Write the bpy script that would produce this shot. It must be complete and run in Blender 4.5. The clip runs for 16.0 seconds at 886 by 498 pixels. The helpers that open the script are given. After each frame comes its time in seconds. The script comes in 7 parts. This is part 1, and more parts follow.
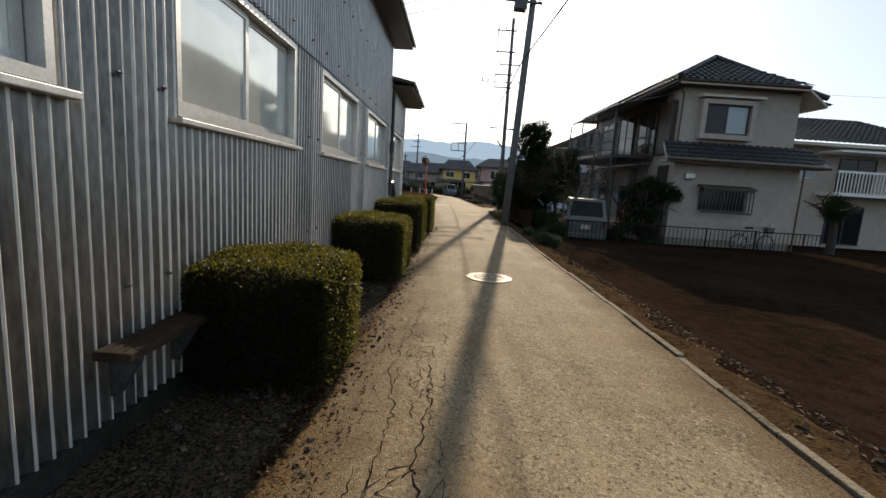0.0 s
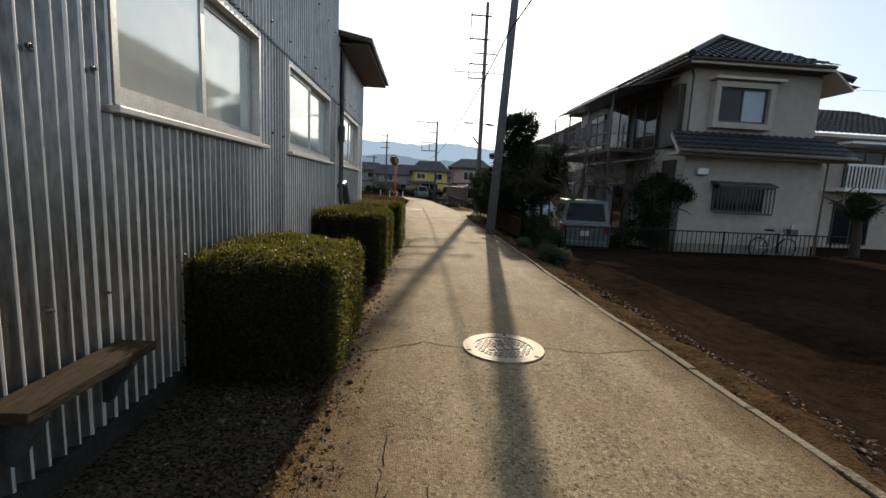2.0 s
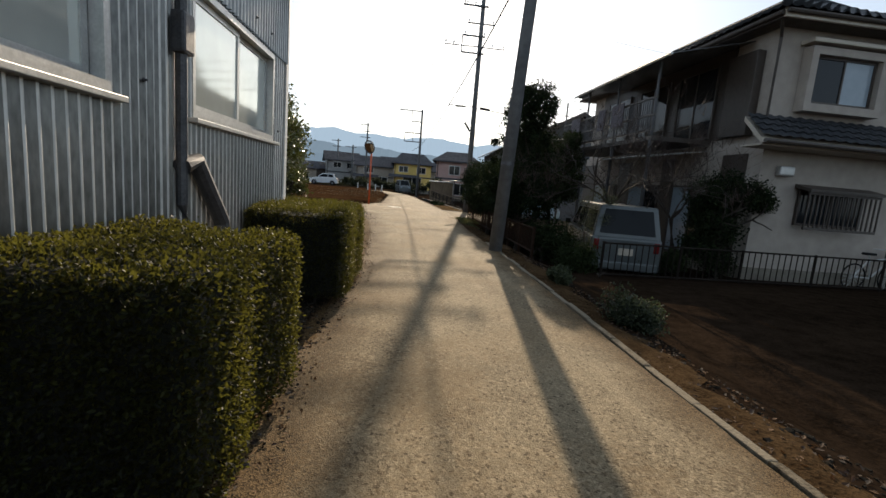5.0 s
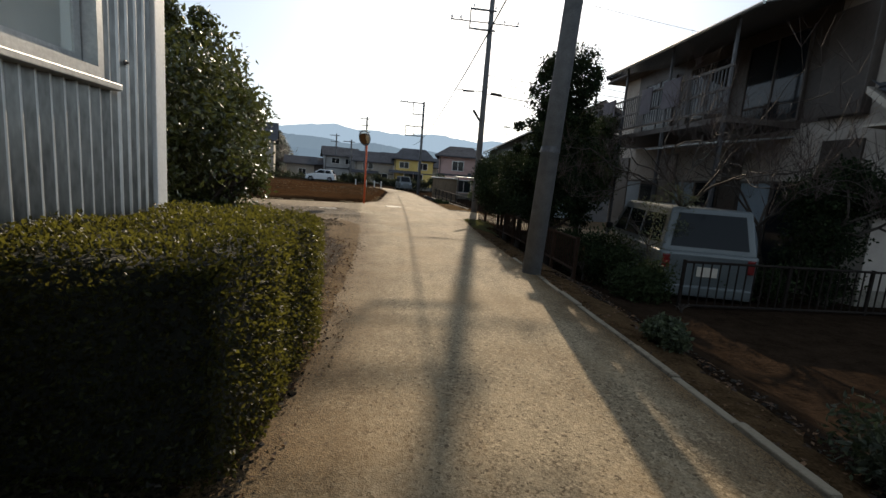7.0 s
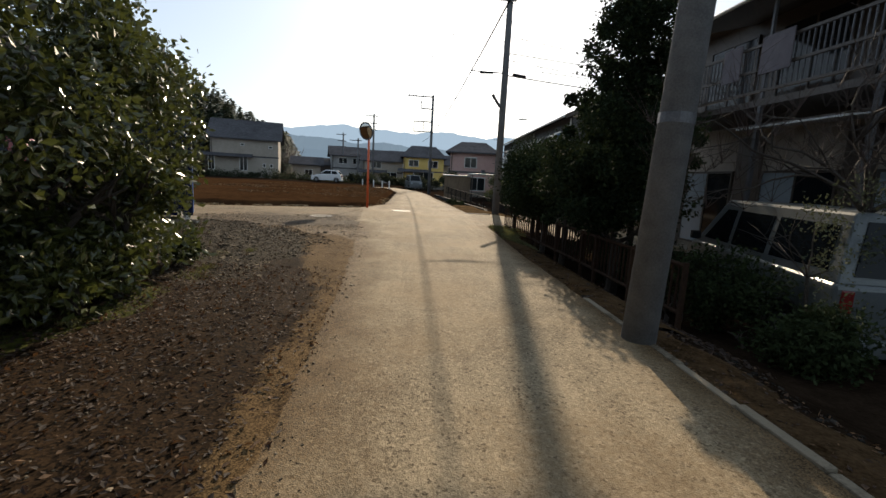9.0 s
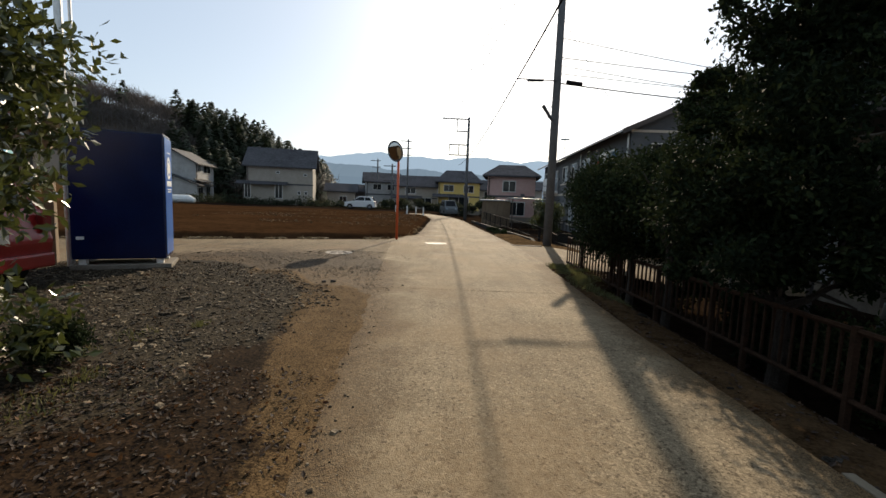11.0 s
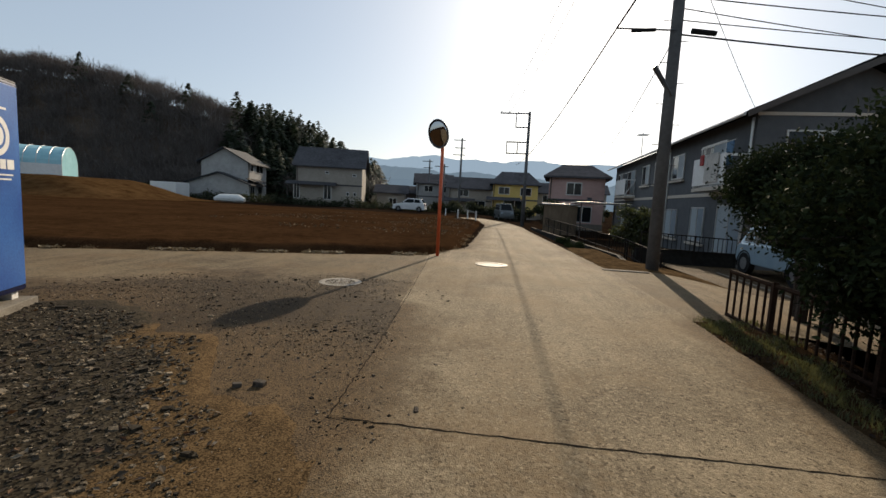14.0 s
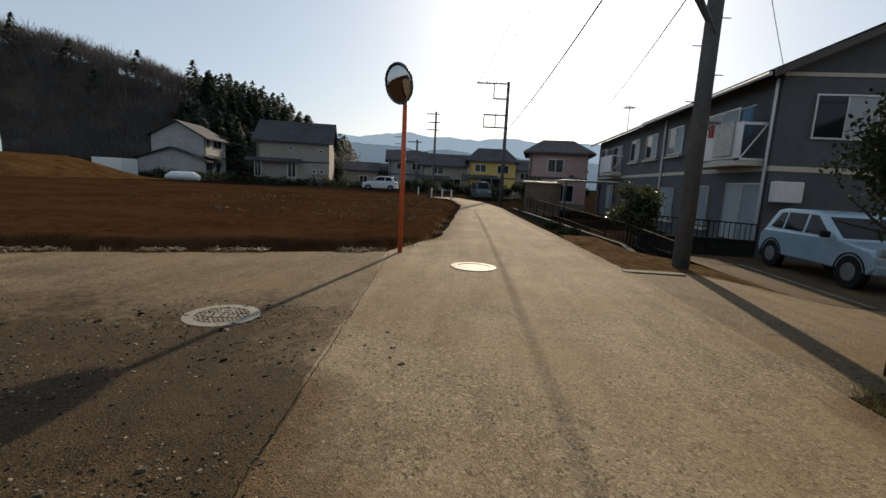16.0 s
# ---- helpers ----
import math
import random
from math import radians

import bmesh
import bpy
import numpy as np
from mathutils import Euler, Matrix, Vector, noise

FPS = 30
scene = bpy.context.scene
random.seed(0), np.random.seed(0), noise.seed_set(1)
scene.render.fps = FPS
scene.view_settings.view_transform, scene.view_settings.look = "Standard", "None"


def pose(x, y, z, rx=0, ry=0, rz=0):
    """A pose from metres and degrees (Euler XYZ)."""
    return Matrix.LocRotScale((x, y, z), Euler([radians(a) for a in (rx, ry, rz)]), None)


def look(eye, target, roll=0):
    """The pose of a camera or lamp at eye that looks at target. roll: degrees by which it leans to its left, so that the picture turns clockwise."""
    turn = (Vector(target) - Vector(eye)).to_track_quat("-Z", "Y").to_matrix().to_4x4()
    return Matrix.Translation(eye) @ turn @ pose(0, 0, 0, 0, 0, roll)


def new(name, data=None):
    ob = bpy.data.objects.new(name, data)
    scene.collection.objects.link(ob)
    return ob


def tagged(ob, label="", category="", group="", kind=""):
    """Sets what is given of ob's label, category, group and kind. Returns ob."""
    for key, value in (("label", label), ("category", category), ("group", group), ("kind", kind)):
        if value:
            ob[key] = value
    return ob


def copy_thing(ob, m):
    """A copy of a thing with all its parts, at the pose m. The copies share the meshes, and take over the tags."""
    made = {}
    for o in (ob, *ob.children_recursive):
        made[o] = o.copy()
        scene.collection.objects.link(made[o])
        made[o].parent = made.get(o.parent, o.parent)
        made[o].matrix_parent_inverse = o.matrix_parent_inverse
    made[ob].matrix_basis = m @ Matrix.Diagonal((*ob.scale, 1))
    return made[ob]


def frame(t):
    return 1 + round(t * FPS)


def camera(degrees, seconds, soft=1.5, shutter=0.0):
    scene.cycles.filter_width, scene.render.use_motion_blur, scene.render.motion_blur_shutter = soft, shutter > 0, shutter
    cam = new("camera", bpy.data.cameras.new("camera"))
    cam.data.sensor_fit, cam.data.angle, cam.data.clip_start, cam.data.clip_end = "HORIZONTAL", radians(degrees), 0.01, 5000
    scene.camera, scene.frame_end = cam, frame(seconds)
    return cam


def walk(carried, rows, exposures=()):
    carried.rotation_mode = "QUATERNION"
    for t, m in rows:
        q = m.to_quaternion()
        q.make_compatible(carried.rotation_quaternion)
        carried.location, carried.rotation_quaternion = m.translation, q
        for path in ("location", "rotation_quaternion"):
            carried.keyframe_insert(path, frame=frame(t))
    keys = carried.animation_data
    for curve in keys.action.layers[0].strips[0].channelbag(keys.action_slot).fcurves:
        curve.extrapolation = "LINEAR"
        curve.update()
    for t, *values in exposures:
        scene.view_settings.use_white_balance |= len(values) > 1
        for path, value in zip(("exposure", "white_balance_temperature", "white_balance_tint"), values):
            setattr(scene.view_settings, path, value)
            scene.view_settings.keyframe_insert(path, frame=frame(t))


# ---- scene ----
cam = camera(90.4, 16.0)
METRES, EYE, TILT, LEAN, TURN = 22.0, 1.32, 0.0, 0.0, -0.5
ROWS = [
    (0.0, 0.0, 0.0, 0.0, 0.53, -8.34, -3.6),
    (0.5, -0.0002, 0.0327, -0.0, -0.22, -9.51, -4.51),
    (1.0, -0.0005, 0.0658, -0.001, 1.03, -9.33, -3.76),
    (1.5, -0.0019, 0.0981, -0.001, -1.94, -9.03, -4.66),
    (2.0, -0.0023, 0.1317, -0.0014, -3.21, -7.87, -2.69),
    (2.5, -0.0017, 0.1644, -0.0012, -4.93, -7.36, -1.38),
    (3.0, 0.0016, 0.1958, -0.001, -5.56, -7.97, -1.14),
    (3.5, 0.0041, 0.2269, -0.0015, -5.72, -8.94, -3.33),
    (4.0, 0.0053, 0.2605, -0.0012, -5.42, -8.09, -4.69),
    (6.5, 0.0064, 0.4145, -0.0041, -5.39, -8.86, -4.37),
    (7.0, 0.0083, 0.4476, -0.0039, -5.27, -8.8, -4.49),
    (7.5, 0.0091, 0.4809, -0.0034, -5.56, -8.95, -4.34),
    (8.0, 0.0105, 0.5134, -0.0035, -6.3, -8.12, -3.61),
    (8.5, 0.0105, 0.546, -0.0033, -6.59, -8.52, -3.71),
    (9.0, 0.0104, 0.5774, -0.0036, -3.98, -9.16, -3.02),
    (9.5, 0.0094, 0.6082, -0.0028, -3.22, -8.8, -3.85),
    (12.0, 0.0055, 0.7543, -0.0019, 4.26, -5.28, -2.9),
    (12.5, 0.0034, 0.7854, -0.0026, 6.11, -7.71, -4.45),
    (13.0, 0.0019, 0.8173, -0.0028, 7.77, -8.55, -3.37),
    (13.5, 0.0008, 0.8476, -0.0024, 7.58, -7.06, -4.24),
    (14.0, -0.0009, 0.8774, -0.0029, 7.37, -6.1, -2.95),
    (14.5, -0.003, 0.9077, -0.0032, 6.83, -6.86, -2.88),
    (15.0, -0.0042, 0.9382, -0.0041, 5.58, -9.09, -1.73),
    (15.5, -0.0055, 0.9693, -0.0034, 4.18, -9.61, -2.99),
    (16.0, -0.0078, 0.999, -0.0033, 4.14, -8.72, -2.94),
]
EXPOSURE = 0.36
walk(cam, [(t, pose(0, 0, EYE, TILT, LEAN, TURN) @ pose(METRES * x, METRES * y, METRES * z, 90 + pitch, roll, yaw)) for t, x, y, z, yaw, pitch, roll in ROWS],
     exposures=[(t, EXPOSURE + e) for t, e in ((0.0, 0.0), (4.0, 0.0), (6.5, -0.04), (9.5, -0.02), (12.0, -0.24), (13.5, -0.36), (16.0, -0.46))])

# ---- world and sun ----
SUN_AZ, SUN_EL = math.atan2(0.178, 0.984), radians(26)
world = bpy.data.worlds.new("sky")
scene.world = world
world.use_nodes = True
wn = world.node_tree
bg = wn.nodes["Background"]
sky = wn.nodes.new("ShaderNodeTexSky")
sky.sky_type, sky.sun_disc = "NISHITA", False
sky.sun_elevation, sky.sun_rotation = SUN_EL, SUN_AZ
sky.air_density, sky.dust_density, sky.ozone_density = 1.0, 1.2, 1.5
pale = wn.nodes.new("ShaderNodeHueSaturation")
pale.inputs["Saturation"].default_value = 0.75
wn.links.new(sky.outputs["Color"], pale.inputs["Color"])
veil = wn.nodes.new("ShaderNodeVectorMath")
veil.operation = "ADD"
veil.inputs[1].default_value = (3.5, 4.25, 5.0)
wn.links.new(pale.outputs["Color"], veil.inputs[0])
wn.links.new(veil.outputs["Vector"], bg.inputs["Color"])
bg.inputs["Strength"].default_value = 0.065
sun = new("sun", bpy.data.lights.new("sun", "SUN"))
sun.data.energy, sun.data.angle, sun.data.color = 5.0, radians(0.6), (1.0, 0.82, 0.60)
to_sun = Vector((math.sin(SUN_AZ) * math.cos(SUN_EL), math.cos(SUN_AZ) * math.cos(SUN_EL), math.sin(SUN_EL)))
sun.matrix_world = look(to_sun * 60, (0, 0, 0))


# ---- materials ----
def material(name, dark, light, rough=0.8, scale=8.0, bump=0.2, metal=0.0, big=0.6, grain=60.0, spec=0.5, vary=0.0, aniso=None):
    """A surface with patches at two scales, fine relief and, with vary, a shade of its own for each object."""
    m = bpy.data.materials.new(name)
    m.use_nodes = True
    t = m.node_tree
    b = t.nodes["Principled BSDF"]
    b.inputs["Roughness"].default_value, b.inputs["Metallic"].default_value = rough, metal
    b.inputs["Specular IOR Level"].default_value = spec
    geo = t.nodes.new("ShaderNodeNewGeometry")
    place = geo.outputs["Position"]
    if aniso:
        mp = t.nodes.new("ShaderNodeMapping")
        mp.inputs["Scale"].default_value = aniso
        t.links.new(place, mp.inputs["Vector"])
        place = mp.outputs["Vector"]

    def nz(s, detail=5.0):
        n = t.nodes.new("ShaderNodeTexNoise")
        n.inputs["Scale"].default_value, n.inputs["Detail"].default_value = s, detail
        t.links.new(place, n.inputs["Vector"])
        return n.outputs["Fac"]

    def calc(op, p, q):
        n = t.nodes.new("ShaderNodeMath")
        n.operation = op
        for i, v in enumerate((p, q)):
            if isinstance(v, (int, float)):
                n.inputs[i].default_value = v
            else:
                t.links.new(v, n.inputs[i])
        return n.outputs[0]

    f = calc("ADD", calc("MULTIPLY", nz(scale), 0.55), calc("MULTIPLY", nz(big, 3.0), 0.45))
    f = calc("ADD", f, calc("MULTIPLY", calc("SUBTRACT", nz(grain, 2.0), 0.5), 0.5))
    if vary:
        oi = t.nodes.new("ShaderNodeObjectInfo")
        f = calc("ADD", f, calc("MULTIPLY", calc("SUBTRACT", oi.outputs["Random"], 0.5), vary))
        f = calc("ADD", f, calc("MULTIPLY", calc("SUBTRACT", geo.outputs["Random Per Island"], 0.5), vary))
    ramp = t.nodes.new("ShaderNodeValToRGB")
    ramp.color_ramp.elements[0].position, ramp.color_ramp.elements[1].position = 0.3, 0.7
    ramp.color_ramp.elements[0].color, ramp.color_ramp.elements[1].color = (*dark, 1), (*light, 1)
    t.links.new(f, ramp.inputs["Fac"])
    t.links.new(ramp.outputs["Color"], b.inputs["Base Color"])
    if bump:
        bn = t.nodes.new("ShaderNodeBump")
        bn.inputs["Strength"].default_value, bn.inputs["Distance"].default_value = bump, 0.02
        t.links.new(calc("ADD", nz(grain, 3.0), calc("MULTIPLY", nz(scale), 0.6)), bn.inputs["Height"])
        t.links.new(bn.outputs["Normal"], b.inputs["Normal"])
    return m


def glassy(name, col, rough=0.06, spec=0.8, sheen=0.0):
    m = material(name, col, tuple(min(1, c * 1.15) for c in col), rough, 1.5, 0.0, sheen, 0.5, 6.0, spec)
    return m



SAND_DARK, SAND_PALE = (0.026, 0.016, 0.007), (0.15, 0.096, 0.045)


def paving(name, dark, light, dirt, cell=150.0, spots=(), edges=False):
    """Worn asphalt: grains of stone, wheel-worn streaks along the lane, and sandy dirt in patches."""
    m = bpy.data.materials.new(name)
    m.use_nodes = True
    t = m.node_tree
    b = t.nodes["Principled BSDF"]
    b.inputs["Roughness"].default_value, b.inputs["Specular IOR Level"].default_value = 0.85, 0.14
    geo = t.nodes.new("ShaderNodeNewGeometry")
    pos = geo.outputs["Position"]
    vor = t.nodes.new("ShaderNodeTexVoronoi")
    vor.inputs["Scale"].default_value = cell
    t.links.new(pos, vor.inputs["Vector"])
    grain = t.nodes.new("ShaderNodeSeparateColor")
    t.links.new(vor.outputs["Color"], grain.inputs["Color"])
    mp = t.nodes.new("ShaderNodeMapping")
    mp.inputs["Scale"].default_value = (3.2, 0.35, 1.0)
    t.links.new(pos, mp.inputs["Vector"])

    def nz(src, s, d=4.0):
        n = t.nodes.new("ShaderNodeTexNoise")
        n.inputs["Scale"].default_value, n.inputs["Detail"].default_value = s, d
        t.links.new(src, n.inputs["Vector"])
        return n.outputs["Fac"]

    def calc(op, p, q):
        n = t.nodes.new("ShaderNodeMath")
        n.operation = op
        for i, v in enumerate((p, q)):
            if isinstance(v, (int, float)):
                n.inputs[i].default_value = v
            else:
                t.links.new(v, n.inputs[i])
        return n.outputs[0]

    f = calc("ADD", calc("MULTIPLY", grain.outputs[0], 0.40), calc("MULTIPLY", nz(mp.outputs["Vector"], 1.3), 0.44))
    f = calc("ADD", f, calc("MULTIPLY", nz(pos, 9.0), 0.22))
    # single pale and dark stones, a finger's width across, and broad worn patches
    vor2 = t.nodes.new("ShaderNodeTexVoronoi")
    vor2.inputs["Scale"].default_value = 62.0
    t.links.new(pos, vor2.inputs["Vector"])
    chips = t.nodes.new("ShaderNodeSeparateColor")
    t.links.new(vor2.outputs["Color"], chips.inputs["Color"])
    pale = t.nodes.new("ShaderNodeMath")
    pale.operation = "POWER"
    t.links.new(chips.outputs[0], pale.inputs[0])
    pale.inputs[1].default_value = 7.0
    f = calc("ADD", f, calc("MULTIPLY", pale.outputs[0], 0.46))
    f = calc("SUBTRACT", f, calc("MULTIPLY", calc("POWER", chips.outputs[1], 12.0), 0.46))
    f = calc("ADD", f, calc("MULTIPLY", calc("SUBTRACT", nz(pos, 0.55, 5.0), 0.5), 0.62))
    f = calc("ADD", f, calc("MULTIPLY", calc("SUBTRACT", nz(pos, 2.6, 5.0), 0.5), 0.30))
    ramp = t.nodes.new("ShaderNodeValToRGB")
    ramp.color_ramp.elements[0].position, ramp.color_ramp.elements[1].position = 0.22, 0.85
    ramp.color_ramp.elements[0].color, ramp.color_ramp.elements[1].color = (*dark, 1), (*light, 1)
    t.links.new(f, ramp.inputs["Fac"])
    patch = t.nodes.new("ShaderNodeValToRGB")
    patch.color_ramp.elements[0].position, patch.color_ramp.elements[1].position = 0.46, 0.66
    t.links.new(calc("ADD", nz(pos, 0.8, 6.0), calc("MULTIPLY", calc("SUBTRACT", nz(pos, 22.0, 3.0), 0.5), 0.5)), patch.inputs["Fac"])
    mix = t.nodes.new("ShaderNodeMix")
    mix.data_type = "RGBA"
    for sock in mix.inputs:
        if sock.identifier == "B_Color":
            sock.default_value = (*dirt, 1)
        if sock.identifier == "A_Color":
            t.links.new(ramp.outputs["Color"], sock)
        if sock.identifier == "Factor_Float":
            t.links.new(calc("MULTIPLY", patch.outputs["Color"], 0.55), sock)
    colour = [s for s in mix.outputs if s.identifier == "Result_Color"][0]

    def soiled(colour, mask, tint):
        m2 = t.nodes.new("ShaderNodeMix")
        m2.data_type = "RGBA"
        for sock in m2.inputs:
            if sock.identifier == "B_Color":
                t.links.new(tint, sock)
            if sock.identifier == "A_Color":
                t.links.new(colour, sock)
            if sock.identifier == "Factor_Float":
                t.links.new(mask, sock)
        return [s for s in m2.outputs if s.identifier == "Result_Color"][0]

    def ground_dirt(p, q):
        r2 = t.nodes.new("ShaderNodeValToRGB")
        r2.color_ramp.elements[0].position, r2.color_ramp.elements[1].position = 0.25, 0.8
        r2.color_ramp.elements[0].color, r2.color_ramp.elements[1].color = (*p, 1), (*q, 1)
        t.links.new(calc("ADD", calc("MULTIPLY", grain.outputs[1], 0.6), calc("MULTIPLY", nz(pos, 6.0), 0.45)), r2.inputs["Fac"])
        return r2.outputs["Color"]

    def ranged(v, lo, hi):
        n = t.nodes.new("ShaderNodeMapRange")
        n.inputs["From Min"].default_value, n.inputs["From Max"].default_value = lo, hi
        t.links.new(v, n.inputs["Value"])
        return n.outputs["Result"]

    for cx, cy, radius, reach, p, q, most in spots:
        dist = t.nodes.new("ShaderNodeVectorMath")
        dist.operation = "DISTANCE"
        dist.inputs[1].default_value = (cx, cy, 0)
        t.links.new(pos, dist.inputs[0])
        d = calc("ADD", dist.outputs["Value"], calc("MULTIPLY", calc("SUBTRACT", nz(pos, 0.9, 6.0), 0.5), reach))
        d = calc("ADD", d, calc("MULTIPLY", calc("SUBTRACT", nz(pos, 11.0, 4.0), 0.5), reach * 0.5))
        colour = soiled(colour, calc("MULTIPLY", ranged(d, radius + 0.35, radius - 0.55), most), ground_dirt(p, q))
    if edges:
        at = t.nodes.new("ShaderNodeAttribute")
        at.attribute_name = "edge"
        d = calc("ADD", at.outputs["Fac"], calc("MULTIPLY", calc("SUBTRACT", nz(pos, 2.2, 5.0), 0.5), 0.75))
        d = calc("ADD", d, calc("MULTIPLY", calc("SUBTRACT", nz(pos, 30.0, 3.0), 0.5), 0.35))
        colour = soiled(colour, calc("MULTIPLY", ranged(d, 0.62, 0.02), 0.97), ground_dirt(SAND_DARK, SAND_PALE))
    t.links.new(colour, b.inputs["Base Color"])
    bn = t.nodes.new("ShaderNodeBump")
    bn.inputs["Strength"].default_value, bn.inputs["Distance"].default_value = 0.5, 0.006
    t.links.new(calc("ADD", vor.outputs["Distance"], calc("MULTIPLY", nz(pos, 70.0, 3.0), 0.8)), bn.inputs["Height"])
    t.links.new(bn.outputs["Normal"], b.inputs["Normal"])
    return m


ASPHALT = paving("asphalt", (0.072, 0.053, 0.031), (0.315, 0.25, 0.16), (0.19, 0.13, 0.068), edges=True,
                 spots=((-1.5, 23.2, 1.25, 2.4, (0.010, 0.0068, 0.0035), (0.07, 0.046, 0.023), 0.85), (-0.9, 19.6, 0.7, 1.2, SAND_DARK, SAND_PALE, 0.8)))
LANE = paving("side_lane_asphalt", (0.050, 0.036, 0.020), (0.225, 0.17, 0.101), (0.155, 0.1, 0.05), 130.0,
              spots=((-2.7, 22.9, 3.1, 3.2, (0.008, 0.005, 0.0022), (0.070, 0.044, 0.020), 0.94), (-1.4, 22.1, 1.2, 2.0, SAND_DARK, SAND_PALE, 0.95), (-4.2, 23.5, 0.9, 1.5, SAND_DARK, SAND_PALE, 0.8)))
OLD_ASPHALT = paving("worn_asphalt", (0.022, 0.0145, 0.007), (0.125, 0.086, 0.045), (0.062, 0.036, 0.014), 110.0)
def verge_ground(name):
    """Leaf-strewn soil that passes into trodden sand, crushed stone and moss by the weights sand, stone and moss."""
    m = bpy.data.materials.new(name)
    m.use_nodes = True
    t = m.node_tree
    b = t.nodes["Principled BSDF"]
    b.inputs["Roughness"].default_value, b.inputs["Specular IOR Level"].default_value = 0.95, 0.05
    pos = t.nodes.new("ShaderNodeNewGeometry").outputs["Position"]

    def nz(s, d=4.0):
        n = t.nodes.new("ShaderNodeTexNoise")
        n.inputs["Scale"].default_value, n.inputs["Detail"].default_value = s, d
        t.links.new(pos, n.inputs["Vector"])
        return n.outputs["Fac"]

    def cells(s):
        v = t.nodes.new("ShaderNodeTexVoronoi")
        v.inputs["Scale"].default_value = s
        t.links.new(pos, v.inputs["Vector"])
        c = t.nodes.new("ShaderNodeSeparateColor")
        t.links.new(v.outputs["Color"], c.inputs["Color"])
        return c.outputs[0], v.outputs["Distance"]

    def calc(op, p, q):
        n = t.nodes.new("ShaderNodeMath")
        n.operation = op
        for i, v in enumerate((p, q)):
            if isinstance(v, (int, float)):
                n.inputs[i].default_value = v
            else:
                t.links.new(v, n.inputs[i])
        return n.outputs[0]

    def tone(fac, p, q, lo=0.25, hi=0.8):
        r = t.nodes.new("ShaderNodeValToRGB")
        r.color_ramp.elements[0].position, r.color_ramp.elements[1].position = lo, hi
        r.color_ramp.elements[0].color, r.color_ramp.elements[1].color = (*p, 1), (*q, 1)
        t.links.new(fac, r.inputs["Fac"])
        return r.outputs["Color"]

    def over(colour, weight, tint, lo=0.42, hi=0.58):
        at = t.nodes.new("ShaderNodeAttribute")
        at.attribute_name = weight
        w = calc("ADD", at.outputs["Fac"], calc("MULTIPLY", calc("SUBTRACT", nz(2.4, 6.0), 0.5), 0.9))
        w = calc("ADD", w, calc("MULTIPLY", calc("SUBTRACT", nz(26.0, 3.0), 0.5), 0.55))
        mr = t.nodes.new("ShaderNodeMapRange")
        mr.inputs["From Min"].default_value, mr.inputs["From Max"].default_value = lo, hi
        t.links.new(w, mr.inputs["Value"])
        mx = t.nodes.new("ShaderNodeMix")
        mx.data_type = "RGBA"
        for sock in mx.inputs:
            if sock.identifier == "A_Color":
                t.links.new(colour, sock)
            if sock.identifier == "B_Color":
                t.links.new(tint, sock)
            if sock.identifier == "Factor_Float":
                t.links.new(mr.outputs["Result"], sock)
        return [k for k in mx.outputs if k.identifier == "Result_Color"][0]

    chip, dist = cells(75.0)
    fine, _ = cells(150.0)
    soil = tone(calc("ADD", calc("MULTIPLY", chip, 0.45), calc("MULTIPLY", nz(5.0, 6.0), 0.55)), (0.005, 0.0032, 0.0018), (0.044, 0.026, 0.013), 0.3, 0.85)
    sand = tone(calc("ADD", calc("MULTIPLY", fine, 0.6), calc("MULTIPLY", nz(6.0), 0.45)), SAND_DARK, SAND_PALE)
    stone = tone(calc("ADD", calc("MULTIPLY", chip, 0.6), calc("MULTIPLY", nz(3.0, 5.0), 0.4)), (0.009, 0.007, 0.0048), (0.068, 0.055, 0.036))
    moss = tone(nz(18.0), (0.020, 0.026, 0.006), (0.085, 0.088, 0.020), 0.35, 0.65)
    colour = over(over(over(soil, "stone", stone), "sand", sand), "moss", moss)
    t.links.new(colour, b.inputs["Base Color"])
    bn = t.nodes.new("ShaderNodeBump")
    bn.inputs["Strength"].default_value, bn.inputs["Distance"].default_value = 0.4, 0.010
    t.links.new(calc("ADD", calc("MULTIPLY", dist, 0.3), nz(24.0, 6.0)), bn.inputs["Height"])
    t.links.new(bn.outputs["Normal"], b.inputs["Normal"])
    return m


VERGE_GROUND = verge_ground("verge_ground")
SOIL = material("soil", (0.0085, 0.0058, 0.004), (0.031, 0.0205, 0.0135), 0.95, 5.0, 0.8, big=0.5, grain=30.0, spec=0.0)
FIELD = material("tilled_soil", (0.021, 0.0108, 0.0052), (0.058, 0.0305, 0.0145), 0.95, 4.0, 0.8, big=0.35, grain=25.0, spec=0.0)
VERGE = material("verge", (0.024, 0.015, 0.008), (0.14, 0.093, 0.049), 0.95, 7.0, 0.7, big=1.6, grain=45.0, spec=0.0)
LITTER = material("littered_soil", (0.018, 0.011, 0.006), (0.085, 0.054, 0.028), 0.95, 7.0, 0.7, big=1.6, grain=45.0, spec=0.0)
STONE = material("gravel_stone", (0.035, 0.028, 0.019), (0.28, 0.225, 0.155), 0.9, 20.0, 0.4, big=3.0, grain=80.0, vary=0.7, spec=0.15)
KERB = material("kerb_concrete", (0.035, 0.025, 0.016), (0.20, 0.17, 0.125), 0.95, 9.0, 0.6, big=2.6, grain=45.0, spec=0.05, vary=0.5)
FENCE = material("dark_fence_paint", (0.010, 0.008, 0.007), (0.026, 0.020, 0.016), 0.85, 10.0, 0.1, spec=0.1)
